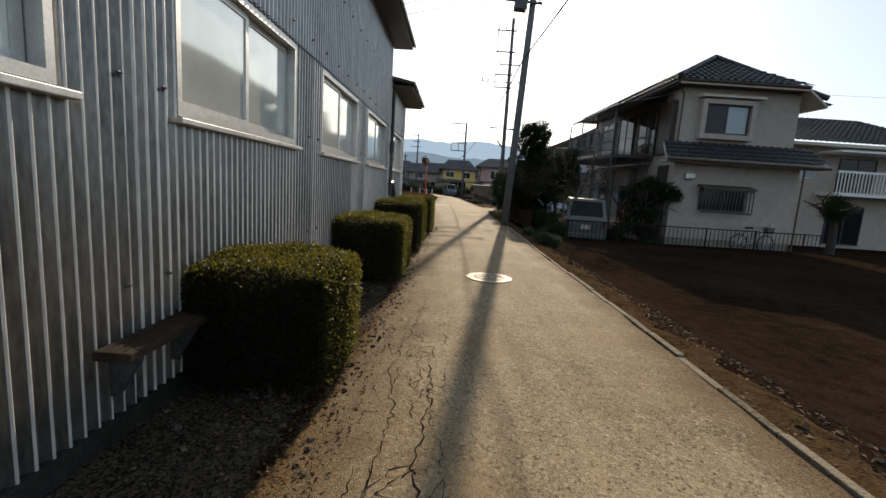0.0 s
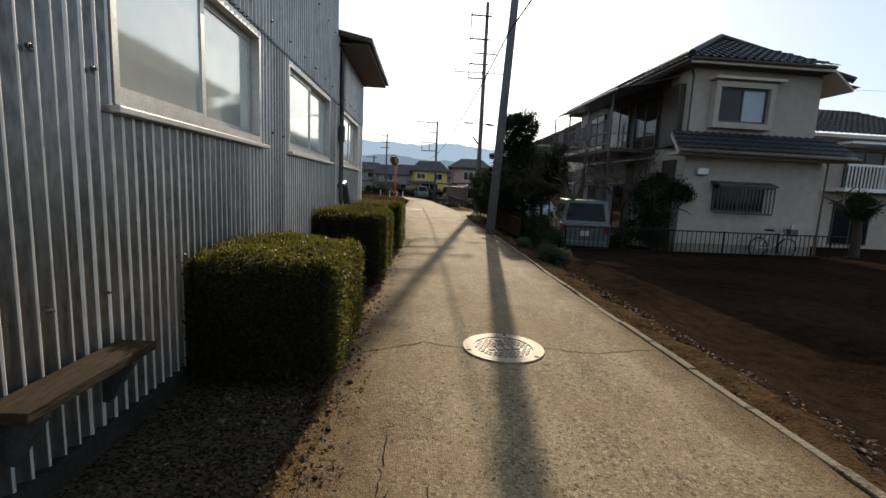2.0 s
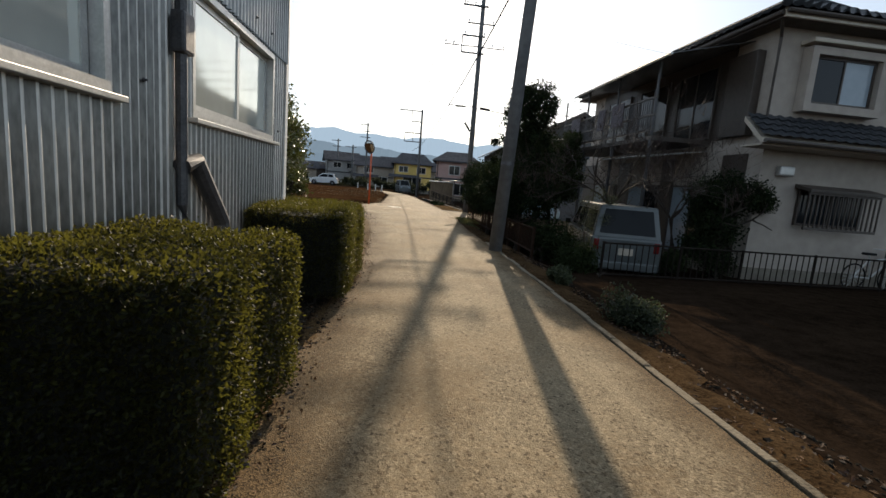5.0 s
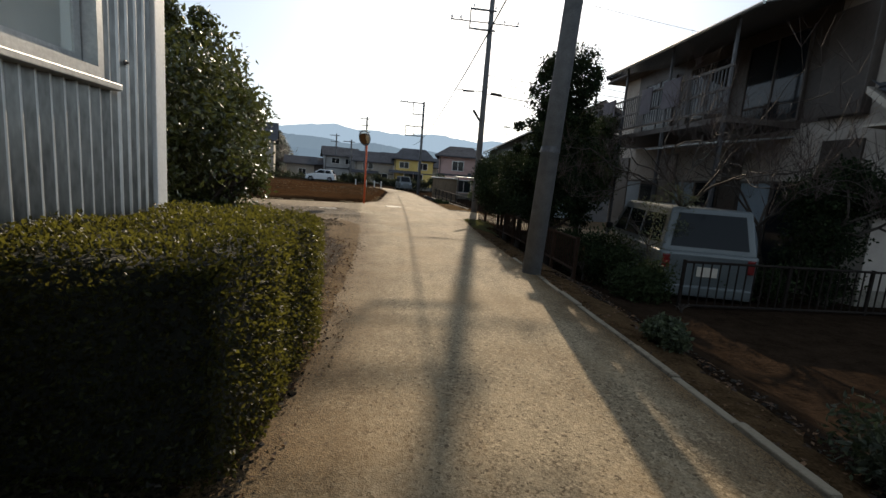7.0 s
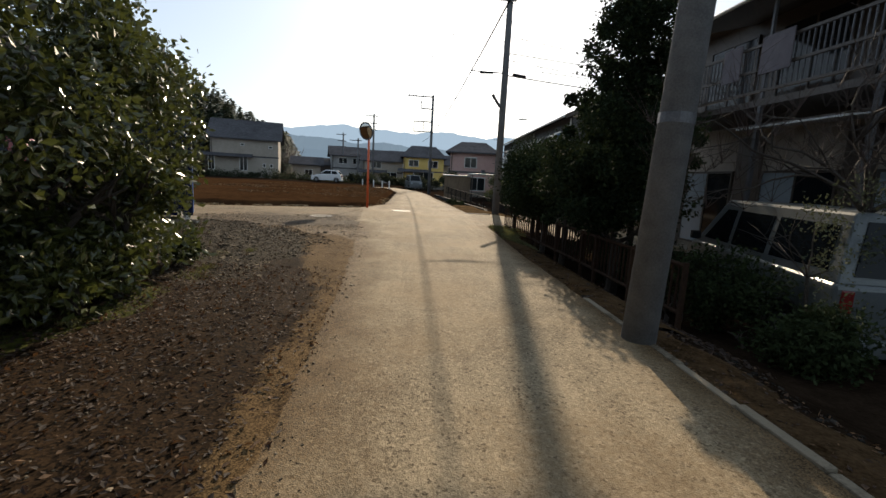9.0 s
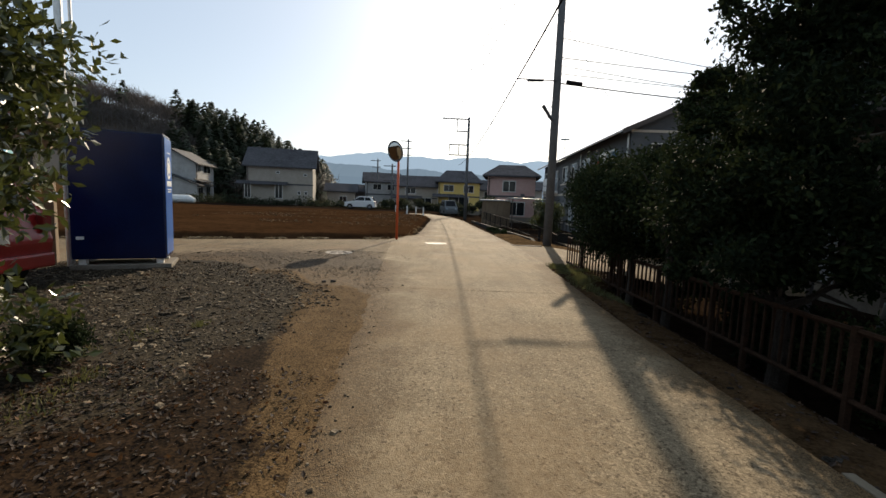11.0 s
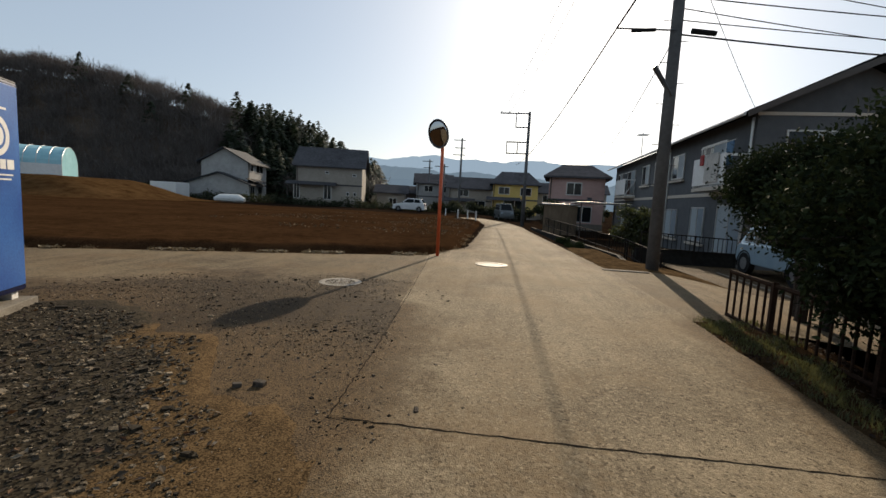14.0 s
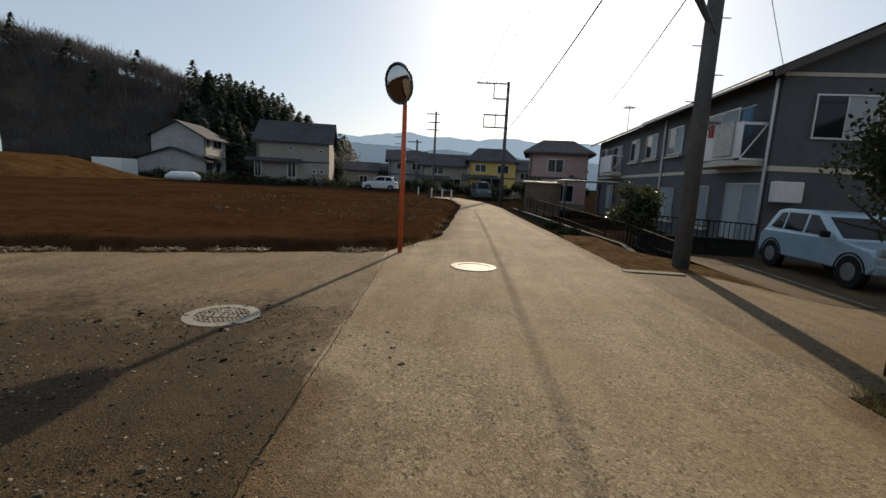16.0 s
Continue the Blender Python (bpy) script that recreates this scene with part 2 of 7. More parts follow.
DARK_STONE = material("dark_gravel_stone", (0.02, 0.018, 0.015), (0.11, 0.095, 0.08), 0.95, 20.0, 0.4, big=3.0, grain=80.0, vary=0.7, spec=0.0)
CONCRETE = material("concrete", (0.13, 0.115, 0.095), (0.26, 0.235, 0.195), 0.9, 6.0, 0.35, big=1.0, grain=60.0, spec=0.1)
POLE = material("pole_concrete", (0.075, 0.077, 0.08), (0.15, 0.152, 0.155), 0.85, 8.0, 0.2, big=1.2, grain=70.0)
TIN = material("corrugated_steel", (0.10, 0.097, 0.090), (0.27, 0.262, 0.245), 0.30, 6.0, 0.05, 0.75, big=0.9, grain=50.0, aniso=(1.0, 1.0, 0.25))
TIN_CREST = material("sunlit_rib_crest", (0.46, 0.445, 0.415), (0.74, 0.72, 0.68), 0.34, 5.0, 0.05, 0.3, big=0.8, grain=40.0, aniso=(1.0, 1.0, 0.25))
TIN_OLD = material("weathered_steel", (0.17, 0.17, 0.167), (0.38, 0.38, 0.37), 0.34, 6.0, 0.1, 0.7, big=0.9, grain=50.0, aniso=(1.0, 1.0, 0.25))
DARK_CONCRETE = material("dark_concrete", (0.012, 0.0115, 0.010), (0.034, 0.032, 0.028), 0.9, 8.0, 0.3, spec=0.1)
ALU = material("aluminium", (0.42, 0.42, 0.41), (0.6, 0.6, 0.58), 0.38, 12.0, 0.05, 0.6)
PANE = glassy("frosted_pane", (0.66, 0.69, 0.64), 0.07, 1.0, 0.45)
DARK_PANE = glassy("dark_pane", (0.010, 0.013, 0.016), 0.06, 0.3)
PALE_PANE = glassy("pale_pane", (0.25, 0.30, 0.34), 0.1, 0.6)
CURTAIN = material("curtain", (0.28, 0.33, 0.36), (0.42, 0.46, 0.48), 0.9, 20.0, 0.2)
PLASTER = material("cream_plaster", (0.31, 0.27, 0.232), (0.43, 0.378, 0.328), 0.9, 4.0, 0.25, big=0.5, grain=50.0)
TRIM = material("beige_trim", (0.44, 0.39, 0.32), (0.56, 0.50, 0.42), 0.7, 8.0, 0.1)
TILE = material("roof_tile", (0.014, 0.016, 0.019), (0.042, 0.045, 0.05), 0.6, 6.0, 0.25, vary=0.3, spec=0.25)
BROWN = material("brown_metal", (0.035, 0.026, 0.02), (0.07, 0.055, 0.045), 0.5, 10.0, 0.1)
WOOD = material("old_wood", (0.10, 0.07, 0.045), (0.22, 0.16, 0.10), 0.85, 8.0, 0.4, aniso=(1.0, 1.0, 0.2))
DARK_WOOD = material("dark_wood", (0.016, 0.012, 0.008), (0.05, 0.037, 0.025), 0.9, 8.0, 0.4, spec=0.1, aniso=(1.0, 0.2, 1.0))
BARK = material("bark", (0.022, 0.017, 0.013), (0.06, 0.047, 0.037), 0.95, 15.0, 0.7)
TWIG = material("twig", (0.025, 0.017, 0.014), (0.07, 0.048, 0.04), 0.8, 15.0, 0.2, spec=0.2)
BLACK = material("black_rubber", (0.010, 0.010, 0.011), (0.024, 0.024, 0.024), 0.85, 20.0, 0.1, spec=0.1)
WHITE = material("white_paint", (0.62, 0.62, 0.60), (0.78, 0.78, 0.76), 0.5, 6.0, 0.05)
STEEL_DARK = material("dark_steel", (0.05, 0.05, 0.055), (0.12, 0.12, 0.125), 0.5, 12.0, 0.1, 0.5)
IRON = material("cast_iron", (0.17, 0.135, 0.09), (0.33, 0.27, 0.185), 0.6, 25.0, 0.4, 0.15)


def leafy(name, dark, light, rough=0.45, through_light=0.25, spec=0.5, lit=None):
    m = material(name, dark, light, rough, 9.0, 0.0, big=1.5, grain=40.0, vary=0.9, spec=spec)
    b = m.node_tree.nodes["Principled BSDF"]
    t = m.node_tree
    tr = t.nodes.new("ShaderNodeBsdfTranslucent")
    tr.inputs["Color"].default_value = (*(lit or [min(1, c * 1.6) for c in light]), 1)
    mix = t.nodes.new("ShaderNodeMixShader")
    mix.inputs["Fac"].default_value = through_light
    t.links.new(b.outputs[0], mix.inputs[1])
    t.links.new(tr.outputs[0], mix.inputs[2])
    t.links.new(mix.outputs[0], t.nodes["Material Output"].inputs["Surface"])
    return m


HEDGE_LEAF = leafy("hedge_leaf", (0.003, 0.0045, 0.0015), (0.026, 0.031, 0.008), 0.5, 0.42, 0.22, (0.12, 0.115, 0.019))
HEDGE_CORE = material("hedge_core_shade", (0.004, 0.005, 0.003), (0.010, 0.012, 0.005), 0.95, 20.0, 0.6)
CAMELLIA_LEAF = leafy("glossy_leaf", (0.010, 0.016, 0.004), (0.062, 0.072, 0.018), 0.28, 0.18, 0.55)
PINE_LEAF = leafy("dark_leaf", (0.008, 0.014, 0.0065), (0.030, 0.042, 0.017), 0.8, 0.10, 0.08)
DRY_LEAF = leafy("dry_leaf", (0.014, 0.007, 0.0035), (0.13, 0.066, 0.026), 0.85, 0.12)
# Leaf tone lifted so that distance haze is in the far hedgerows' colour.
FAR_SHRUB = leafy("far_shrub_leaf", (0.02, 0.026, 0.016), (0.07, 0.078, 0.045), 0.9, 0.15, 0.1)
GRASS = leafy("grass_blade", (0.03, 0.036, 0.012), (0.10, 0.10, 0.035), 0.7, 0.25)


# ---- mesh helpers ----
def bm_box(bm, x0, x1, y0, y1, z0, z1, m=None):
    vs = [bm.verts.new((x, y, z)) for z in (z0, z1) for y in (y0, y1) for x in (x0, x1)]
    for f in ((0, 2, 3, 1), (4, 5, 7, 6), (0, 1, 5, 4), (2, 6, 7, 3), (0, 4, 6, 2), (1, 3, 7, 5)):
        bm.faces.new([vs[i] for i in f])
    if m is not None:
        for v in vs:
            v.co = m @ v.co
    return vs


def box(x0, x1, y0, y1, z0, z1, bevel=0.0, m=None):
    bm = bmesh.new()
    bm_box(bm, x0, x1, y0, y1, z0, z1, m)
    if bevel:
        bmesh.ops.bevel(bm, geom=bm.edges[:], offset=bevel, segments=2, affect="EDGES", profile=0.6)
    return bm


def bm_tube(bm, pts, radii, n=8, caps=True):
    """A tube along the points, with a radius at each."""
    rings = []
    pts = [Vector(p) for p in pts]
    for i, p in enumerate(pts):
        d = (pts[min(i + 1, len(pts) - 1)] - pts[max(i - 1, 0)]).normalized()
        u = d.orthogonal().normalized() if abs(d.z) < 0.99 else Vector((1, 0, 0))
        if abs(d.z) < 0.99:
            u = Vector((0, 0, 1)).cross(d).normalized()
        v = d.cross(u)
        r = radii[i] if isinstance(radii, (list, tuple)) else radii
        rings.append([bm.verts.new(p + (u * math.cos(2 * math.pi * k / n) + v * math.sin(2 * math.pi * k / n)) * r) for k in range(n)])
    for a, b in zip(rings, rings[1:]):
        for k in range(n):
            bm.faces.new((a[k], a[(k + 1) % n], b[(k + 1) % n], b[k]))
    if caps:
        bm.faces.new(rings[0][::-1])
        bm.faces.new(rings[-1])
    return bm


def tube(pts, radii, n=8):
    return bm_tube(bmesh.new(), pts, radii, n)


def bm_prism(bm, outline, axis, a, b):
    """An outline of two coordinates, drawn out from a to b along the axis."""
    def place(p, v):
        return {"x": (v, p[0], p[1]), "y": (p[0], v, p[1]), "z": (p[0], p[1], v)}[axis]
    lo, hi = [bm.verts.new(place(p, a)) for p in outline], [bm.verts.new(place(p, b)) for p in outline]
    bm.faces.new(lo[::-1]), bm.faces.new(hi)
    for i in range(len(lo)):
        j = (i + 1) % len(lo)
        bm.faces.new((lo[i], lo[j], hi[j], hi[i]))
    return bm


def prism(outline, axis, a, b, bevel=0.0):
    bm = bm_prism(bmesh.new(), outline, axis, a, b)
    if bevel:
        bmesh.ops.bevel(bm, geom=bm.edges[:], offset=bevel, segments=2, affect="EDGES", profile=0.6)
    return bm


def finish(bm, name, mat, smooth=False):
    bmesh.ops.recalc_face_normals(bm, faces=bm.faces[:])
    me = bpy.data.meshes.new(name)
    if smooth:
        for f in bm.faces:
            f.smooth = True
    bm.to_mesh(me)
    bm.free()
    me.materials.append(mat)
    return me


def part(name, bm, mat, parent=None, label="", smooth=False):
    ob = new(name, finish(bm, name, mat, smooth))
    ob.parent = parent
    if label:
        ob["label"] = label
    return ob


def thing(name, label, category, m=None, group="", kind=""):
    ob = tagged(new(name), label, category, group, kind)
    if m is not None:
        ob.matrix_basis = m
    return ob


def quads(name, centres, us, vs, mat, parent=None, label=""):
    """Many small leaves in one mesh: each a folded diamond with half axes u and v."""
    n = len(centres)
    fold = np.cross(us, vs)
    fold /= np.maximum(np.linalg.norm(fold, axis=1, keepdims=True), 1e-9)
    half = np.linalg.norm(us, axis=1, keepdims=True)
    co = np.stack([centres - vs, centres + us + fold * half * 0.3, centres + vs, centres - us + fold * half * 0.3], 1).reshape(-1, 3)
    me = bpy.data.meshes.new(name)
    idx = np.arange(n * 4).reshape(-1, 4)
    faces = np.concatenate([idx[:, [0, 1, 2]], idx[:, [0, 2, 3]]])
    me.from_pydata(co.tolist(), [], faces.tolist())
    me.materials.append(mat)
    ob = new(name, me)
    ob.parent = parent
    if label:
        ob["label"] = label
    return ob


def leaf_axes(rng, normals, length, width, spread=0.9):
    n = len(normals)
    d = normals * 0.55 + rng.normal(0, spread, (n, 3)) * 0.6
    d /= np.linalg.norm(d, axis=1, keepdims=True)
    s = np.cross(d, rng.normal(0, 1, (n, 3)))
    s /= np.maximum(np.linalg.norm(s, axis=1, keepdims=True), 1e-9)
    k = rng.uniform(0.7, 1.25, (n, 1))
    return s * width * k, d * length * k


# ---- ground ----
def smooth_step(a, b, v):
    t = min(1, max(0, (v - a) / (b - a)))
    return t * t * (3 - 2 * t)


def lin(pts, y):
    """Value at y on a line of (y, value) points."""
    if y <= pts[0][0]:
        return pts[0][1]
    for (a, p), (b, q) in zip(pts, pts[1:]):
        if y <= b:
            return p + (q - p) * (y - a) / (b - a)
    return pts[-1][1]


LEFT_EDGE = [(-8, -0.95), (2, -0.62), (5, -0.48), (8, -0.45), (11, -0.42), (13, -0.26), (17, -0.33), (21, -0.62), (29.6, -1.35), (32, -0.62), (36, -0.55), (46, -0.45), (52, -1.1), (58, -3.2)]
RIGHT_EDGE = [(-8, 1.85), (2, 2.02), (5, 2.12), (10, 2.17), (13, 2.28), (16, 2.34), (21, 2.40), (25, 2.58), (28.6, 2.62), (34, 2.35), (40, 2.0), (46, 1.75), (52, 1.0), (58, -0.9)]


def ground_z(x, y):
    """The land: flat by the road, lower fields to its right, a little higher to its left."""
    le, re = lin(LEFT_EDGE, y), lin(RIGHT_EDGE, y)
    z = -0.045
    if x > re:
        drop = 0.32 if y < 15 else 0.32 + 0.2 * smooth_step(15, 20, y)
        drop *= 1 - smooth_step(22.5, 24.3, y) * (1 - smooth_step(29.8, 30.6, y)) * (1 - smooth_step(3.2, 5.2, x))
        z -= drop * smooth_step(re + 0.25, re + 1.6, x)
    elif x < le:
        yb = lin([(-30, 12.9), (-3.1, 23.0), (-1.5, 21.5), (-0.75, 20.4), (0, 19.8)], x)
        z += (0.042 + 0.012 * noise.noise((x * 1.3, y * 1.3, 5.0))) * smooth_step(0, 0.5, le - x) * smooth_step(0, 0.6, yb - y)
    return z


def sheet(name, xs, ys, zf, mat, parent=None, rough=0.0, seed=1):
    rng = np.random.default_rng(seed)
    verts = [(x, y, zf(x, y) + (rng.uniform(-rough, rough) if rough else 0)) for y in ys for x in xs]
    w = len(xs)
    faces = [(j * w + i, j * w + i + 1, (j + 1) * w + i + 1, (j + 1) * w + i) for j in range(len(ys) - 1) for i in range(w - 1)]
    me = bpy.data.meshes.new(name)
    me.from_pydata(verts, [], faces)
    me.polygons.foreach_set("use_smooth", [True] * len(faces))
    me.materials.append(mat)
    ob = new(name, me)
    ob.parent = parent
    return ob


def spread(a, b, step, far):
    """Coordinates at an even step from a to b, then wider and wider out to far on both sides."""
    mid = list(np.arange(a, b + 1e-6, step))
    lo, hi, d = [], [], step
    while (lo[-1] if lo else a) > -far:
        d *= 1.35
        lo.append((lo[-1] if lo else a) - d)
    d = step
    while (hi[-1] if hi else b) < far:
        d *= 1.35
        hi.append((hi[-1] if hi else b) + d)
    return lo[::-1] + mid + hi


ground = sheet("ground", spread(-9, 16, 0.25, 2500), spread(-6, 48, 0.3, 2500), ground_z, SOIL, rough=0.0)
tagged(ground, "dark brown soil ground of fields and yards", "ground", kind="structure")


def ribbon(name, ys, left, right, z0, mat, cols=9, crown=0.0):
    verts, faces = [], []
    for y in ys:
        a, b = left(y), right(y)
        for i in range(cols):
            f = i / (cols - 1)
            verts.append((a + (b - a) * f, y, z0 + crown * (1 - (2 * f - 1) ** 2)))
    for j in range(len(ys) - 1):
        for i in range(cols - 1):
            k = j * cols + i
            faces.append((k, k + 1, k + cols + 1, k + cols))
    me = bpy.data.meshes.new(name)
    me.from_pydata(verts, [], faces)
    me.polygons.foreach_set("use_smooth", [True] * len(faces))
    me.materials.append(mat)
    return new(name, me)


def jag(y, k, amp):
    return noise.noise((y * 1.7, k, 0.3)) * amp + noise.noise((y * 6.0, k, 4.3)) * amp * 0.5


road = ribbon("road", list(np.arange(-8, 58, 0.12)), lambda y: lin(LEFT_EDGE, y) + jag(y, 1.0, 0.06), lambda y: lin(RIGHT_EDGE, y) + jag(y, 7.0, 0.02), -0.012, ASPHALT, 13, 0.012)
wear = road.data.attributes.new("edge", "FLOAT", "POINT")
values = []
for v in road.data.vertices:
    near_left = v.co.x - lin(LEFT_EDGE, v.co.y) + 3.0 * smooth_step(24.0, 27.0, v.co.y) * (1 - smooth_step(30.0, 31.5, v.co.y))
    near_right = (lin(RIGHT_EDGE, v.co.y) - v.co.x) * 1.6 + 1.5 * smooth_step(24.5, 25.5, v.co.y) * (1 - smooth_step(29.0, 29.8, v.co.y))
    values.append(min(near_left, near_right))
wear.data.foreach_set("value", values)
tagged(road, "narrow worn asphalt lane with pale sandy cast and cracks", "road", kind="structure")


# side road, running off to the left at a slant, and its stub to the right
def slab(name, outline, z0, z1, mat, label, category):
    ob = part(name, prism(outline, "z", z0, z1), mat, label=label)
    return tagged(ob, label, category, kind="structure")


slab("side_road", [(-0.2, 20.2), (-0.95, 20.5), (-1.9, 21.6), (-3.5, 22.8), (-5.2, 22.7), (-30, 12.6), (-30, 17.6), (-7.6, 27.1), (-4.1, 28.4), (-1.38, 29.55), (-0.2, 29.0)], -0.06, -0.016, LANE, "worn asphalt side lane joining at a slant", "road")
yard = sheet("yard", list(np.arange(2.35, 12.01, 0.2)), list(np.arange(24.75, 29.31, 0.15)), lambda x, y: -0.016 - 0.43 * smooth_step(3.2, 6.6, x) - 0.05 * smooth_step(25.2, 24.8, y + 0.3 * noise.noise((x * 2, 0, 0))), LANE)
base = sheet("pole_base_dirt", list(np.arange(2.3, 6.0, 0.2)), list(np.arange(28.9, 34.1, 0.2)), lambda x, y: -0.022 - 0.43 * smooth_step(3.2, 6.6, x) - 0.5 * smooth_step(3.0, 3.6, x - 0.5 + y * 0 ) * smooth_step(31.5, 33.0, y) - 0.05 * smooth_step(29.3, 28.9, y) - 0.05 * smooth_step(2.7, 2.3, x) + 0.015 * noise.noise((x * 3, y * 3, 0)), VERGE)
tagged(base, "bare brown dirt round the pole foot", "verge", kind="structure")
# the darker asphalt stands in for the shadow lying over this strip
park = sheet("car_park", list(np.arange(5.3, 14.01, 0.4)), list(np.arange(29.3, 35.3, 0.4)), lambda x, y: -0.016 - 0.43 * smooth_step(3.2, 6.6, x) - 0.002, OLD_ASPHALT)
tagged(park, "worn dark asphalt parking strip beside the apartment house", "parking", kind="structure")
tagged(yard, "worn asphalt yard entrance sloping down beside the lane", "road", kind="structure")

# tilled field beyond the side road
def field_outline():
    verts, faces = [], []
    rows, cols = 60, 90
    for j in range(rows):
        for i in range(cols):
            u = (i / (cols - 1)) ** 2
            x = -0.75 - u * 75
            y0 = max(27.25 + (max(x, -24) + 7.6) * 0.395, 20.6) if x < -1.5 else 29.75 + (-1.5 - x) * -3.0
            y1 = 56.0
            y = y0 + (y1 - y0) * (j / (rows - 1)) ** 1.8
            if x > -3 and y > 46:
                y = 46 + (y - 46) * 0.5
            edge = min(1.0, (y - y0) / 0.5 + (0.0 if j == 0 else 0.05))
            side = min(1.0, (-0.7 - x) / 0.8)
            z = -0.05 + 0.20 * smooth_step(0, 1, edge) * smooth_step(0, 1, side) + 0.03 * noise.noise((x * 2, y * 2, 0)) * edge + 0.015 * math.sin(y * 4.2 + x * 0.6) * edge
            verts.append((x, y, z))
    for j in range(rows - 1):
        for i in range(cols - 1):
            k = j * cols + i
            faces.append((k, k + 1, k + cols + 1, k + cols))
    me = bpy.data.meshes.new("tilled_field")
    me.from_pydata(verts, [], faces)
    me.polygons.foreach_set("use_smooth", [True] * len(faces))
    me.materials.append(FIELD)
    return new("tilled_field", me)


tagged(field_outline(), "bare reddish-brown tilled field with a low bank", "field", kind="structure")

def stone_weight(x, y):
    """How much crushed stone covers the ground left of the lane."""
    n = 0.35 * noise.noise((x * 0.9, y * 0.9, 8.0))
    if y < 13.4:
        return 0.85 * smooth_step(0.0, 0.25, lin(LEFT_EDGE, y) - x)
    w = smooth_step(-1.0, -1.75, x + n) * smooth_step(16.6, 18.6, y + n + 0.35 * (x + 2))
    return max(w, 0.9 * smooth_step(-0.9, -1.4, x + n) * smooth_step(18.2, 19.2, y))


def side_lane_front(x):
    return lin([(-30, 12.9), (-4.0, 23.6), (-2.2, 22.6), (-1.6, 21.9), (-0.7, 21.3)], x) + 0.28 * noise.noise((x * 1.6, 3.0, 0)) + 0.12 * noise.noise((x * 6.0, 7.0, 0))


def sand_weight(x, y):
    d = lin(LEFT_EDGE, y) - x
    if y < 13.4:
        return 0.9 - 0.9 * smooth_step(-0.05, 0.2, d)
    wide = 0.30 + 0.55 * smooth_step(16.5, 20.5, y)
    near = (1.0 - smooth_step(wide * 0.4, wide * 1.5, d)) * (0.62 + 0.38 * smooth_step(17.0, 19.5, y))
    return max(near, 0.9 * smooth_step(-1.1, -0.2, y - side_lane_front(x)) * smooth_step(-4.2, -1.8, x))


def verge_z(x, y):
    d = lin(LEFT_EDGE, y) - x
    n = 0.012 * noise.noise((x * 1.6, y * 1.6, 3.0)) + 0.007 * noise.noise((x * 7, y * 7, 1.0))
    z = -0.012 + 0.030 * smooth_step(-0.05, 0.7, d) + n - 0.05 * smooth_step(0.0, -0.28, d)
    return z - 0.09 * smooth_step(-0.15, 0.35, y - side_lane_front(x) + 6 * n)


def weighted_sheet(name, us, ys, label):
    """Ground left of the lane, with its edge under the asphalt's, and the weights of what lies on it."""
    verts = [(lin(LEFT_EDGE, y) + 0.28 - u, y) for y in ys for u in us]
    w = len(us)
    faces = [(j * w + i + 1, j * w + i, (j + 1) * w + i, (j + 1) * w + i + 1) for j in range(len(ys) - 1) for i in range(w - 1)]
    me = bpy.data.meshes.new(name)
    me.from_pydata([(x, y, verge_z(x, y)) for x, y in verts], [], faces)
    me.polygons.foreach_set("use_smooth", [True] * len(faces))
    me.materials.append(VERGE_GROUND)
    for key, rule in (("stone", stone_weight), ("sand", sand_weight), ("moss", lambda x, y: 0.62 * smooth_step(0.45, 0.1, abs(x + 2.2 + 0.25 * noise.noise((0, y, 0)))) * smooth_step(14.6, 15.4, y) * smooth_step(17.9, 17.2, y))):
        a = me.attributes.new(key, "FLOAT", "POINT")
        a.data.foreach_set("value", [rule(x, y) for x, y in verts])
    return tagged(new(name, me), label, "verge", kind="structure")


weighted_sheet("hedge_strip", list(np.arange(0, 1.45, 0.06)), list(np.arange(-4.0, 13.41, 0.07)), "dark gravel and leaf-strewn dirt strip under the hedges")
weighted_sheet("gravel_yard", list(np.arange(0, 3.0, 0.07)) + list(np.arange(3.0, 9.2, 0.2)), list(np.arange(13.4, 24.0, 0.07)), "crushed stone parking yard with a sandy brown shoulder and mossy litter")


def verge_sheet(name, y0, y1, width, mat, label):
    verts, faces, cols = [], [], 9
    ys = list(np.arange(y0, y1, 0.15))
    for y in ys:
        for i in range(cols):
            x = lin(RIGHT_EDGE, y) + 0.02 + (width + jag(y, 12.0, 0.3)) * i / (cols - 1)
            verts.append((x, y, ground_z(x, y) + 0.02 * math.sin(math.pi * i / (cols - 1)) + 0.02 * noise.noise((x * 4, y * 4, 1.0))))
    for j in range(len(ys) - 1):
        for i in range(cols - 1):
            k = j * cols + i
            faces.append((k, k + 1, k + cols + 1, k + cols))
    me = bpy.data.meshes.new(name)
    me.from_pydata(verts, [], faces)
    me.polygons.foreach_set("use_smooth", [True] * len(faces))
    me.materials.append(mat)
    tagged(new(name, me), label, "verge", kind="structure")


verge_sheet("verge", -4.0, 16.5, 0.45, LITTER, "narrow littered dirt verge beside the kerb")
verge_sheet("verge_by_fence", 16.5, 25.0, 0.85, LITTER, "brown dirt verge between lane and fence")

# kerb along the lane, block by block
def kerb(y0, y1, parent, mesh):
    ob = new("kerb_block", mesh)
    xa, xb = lin(RIGHT_EDGE, y0), lin(RIGHT_EDGE, y1)
    ob.matrix_basis = pose(xa + 0.045 + random.uniform(-0.012, 0.012), y0, random.uniform(-0.016, 0.004), 0, random.uniform(-5, 5), -math.degrees(math.atan2(xb - xa, y1 - y0)) + random.uniform(-0.8, 0.8))
    ob.parent = parent


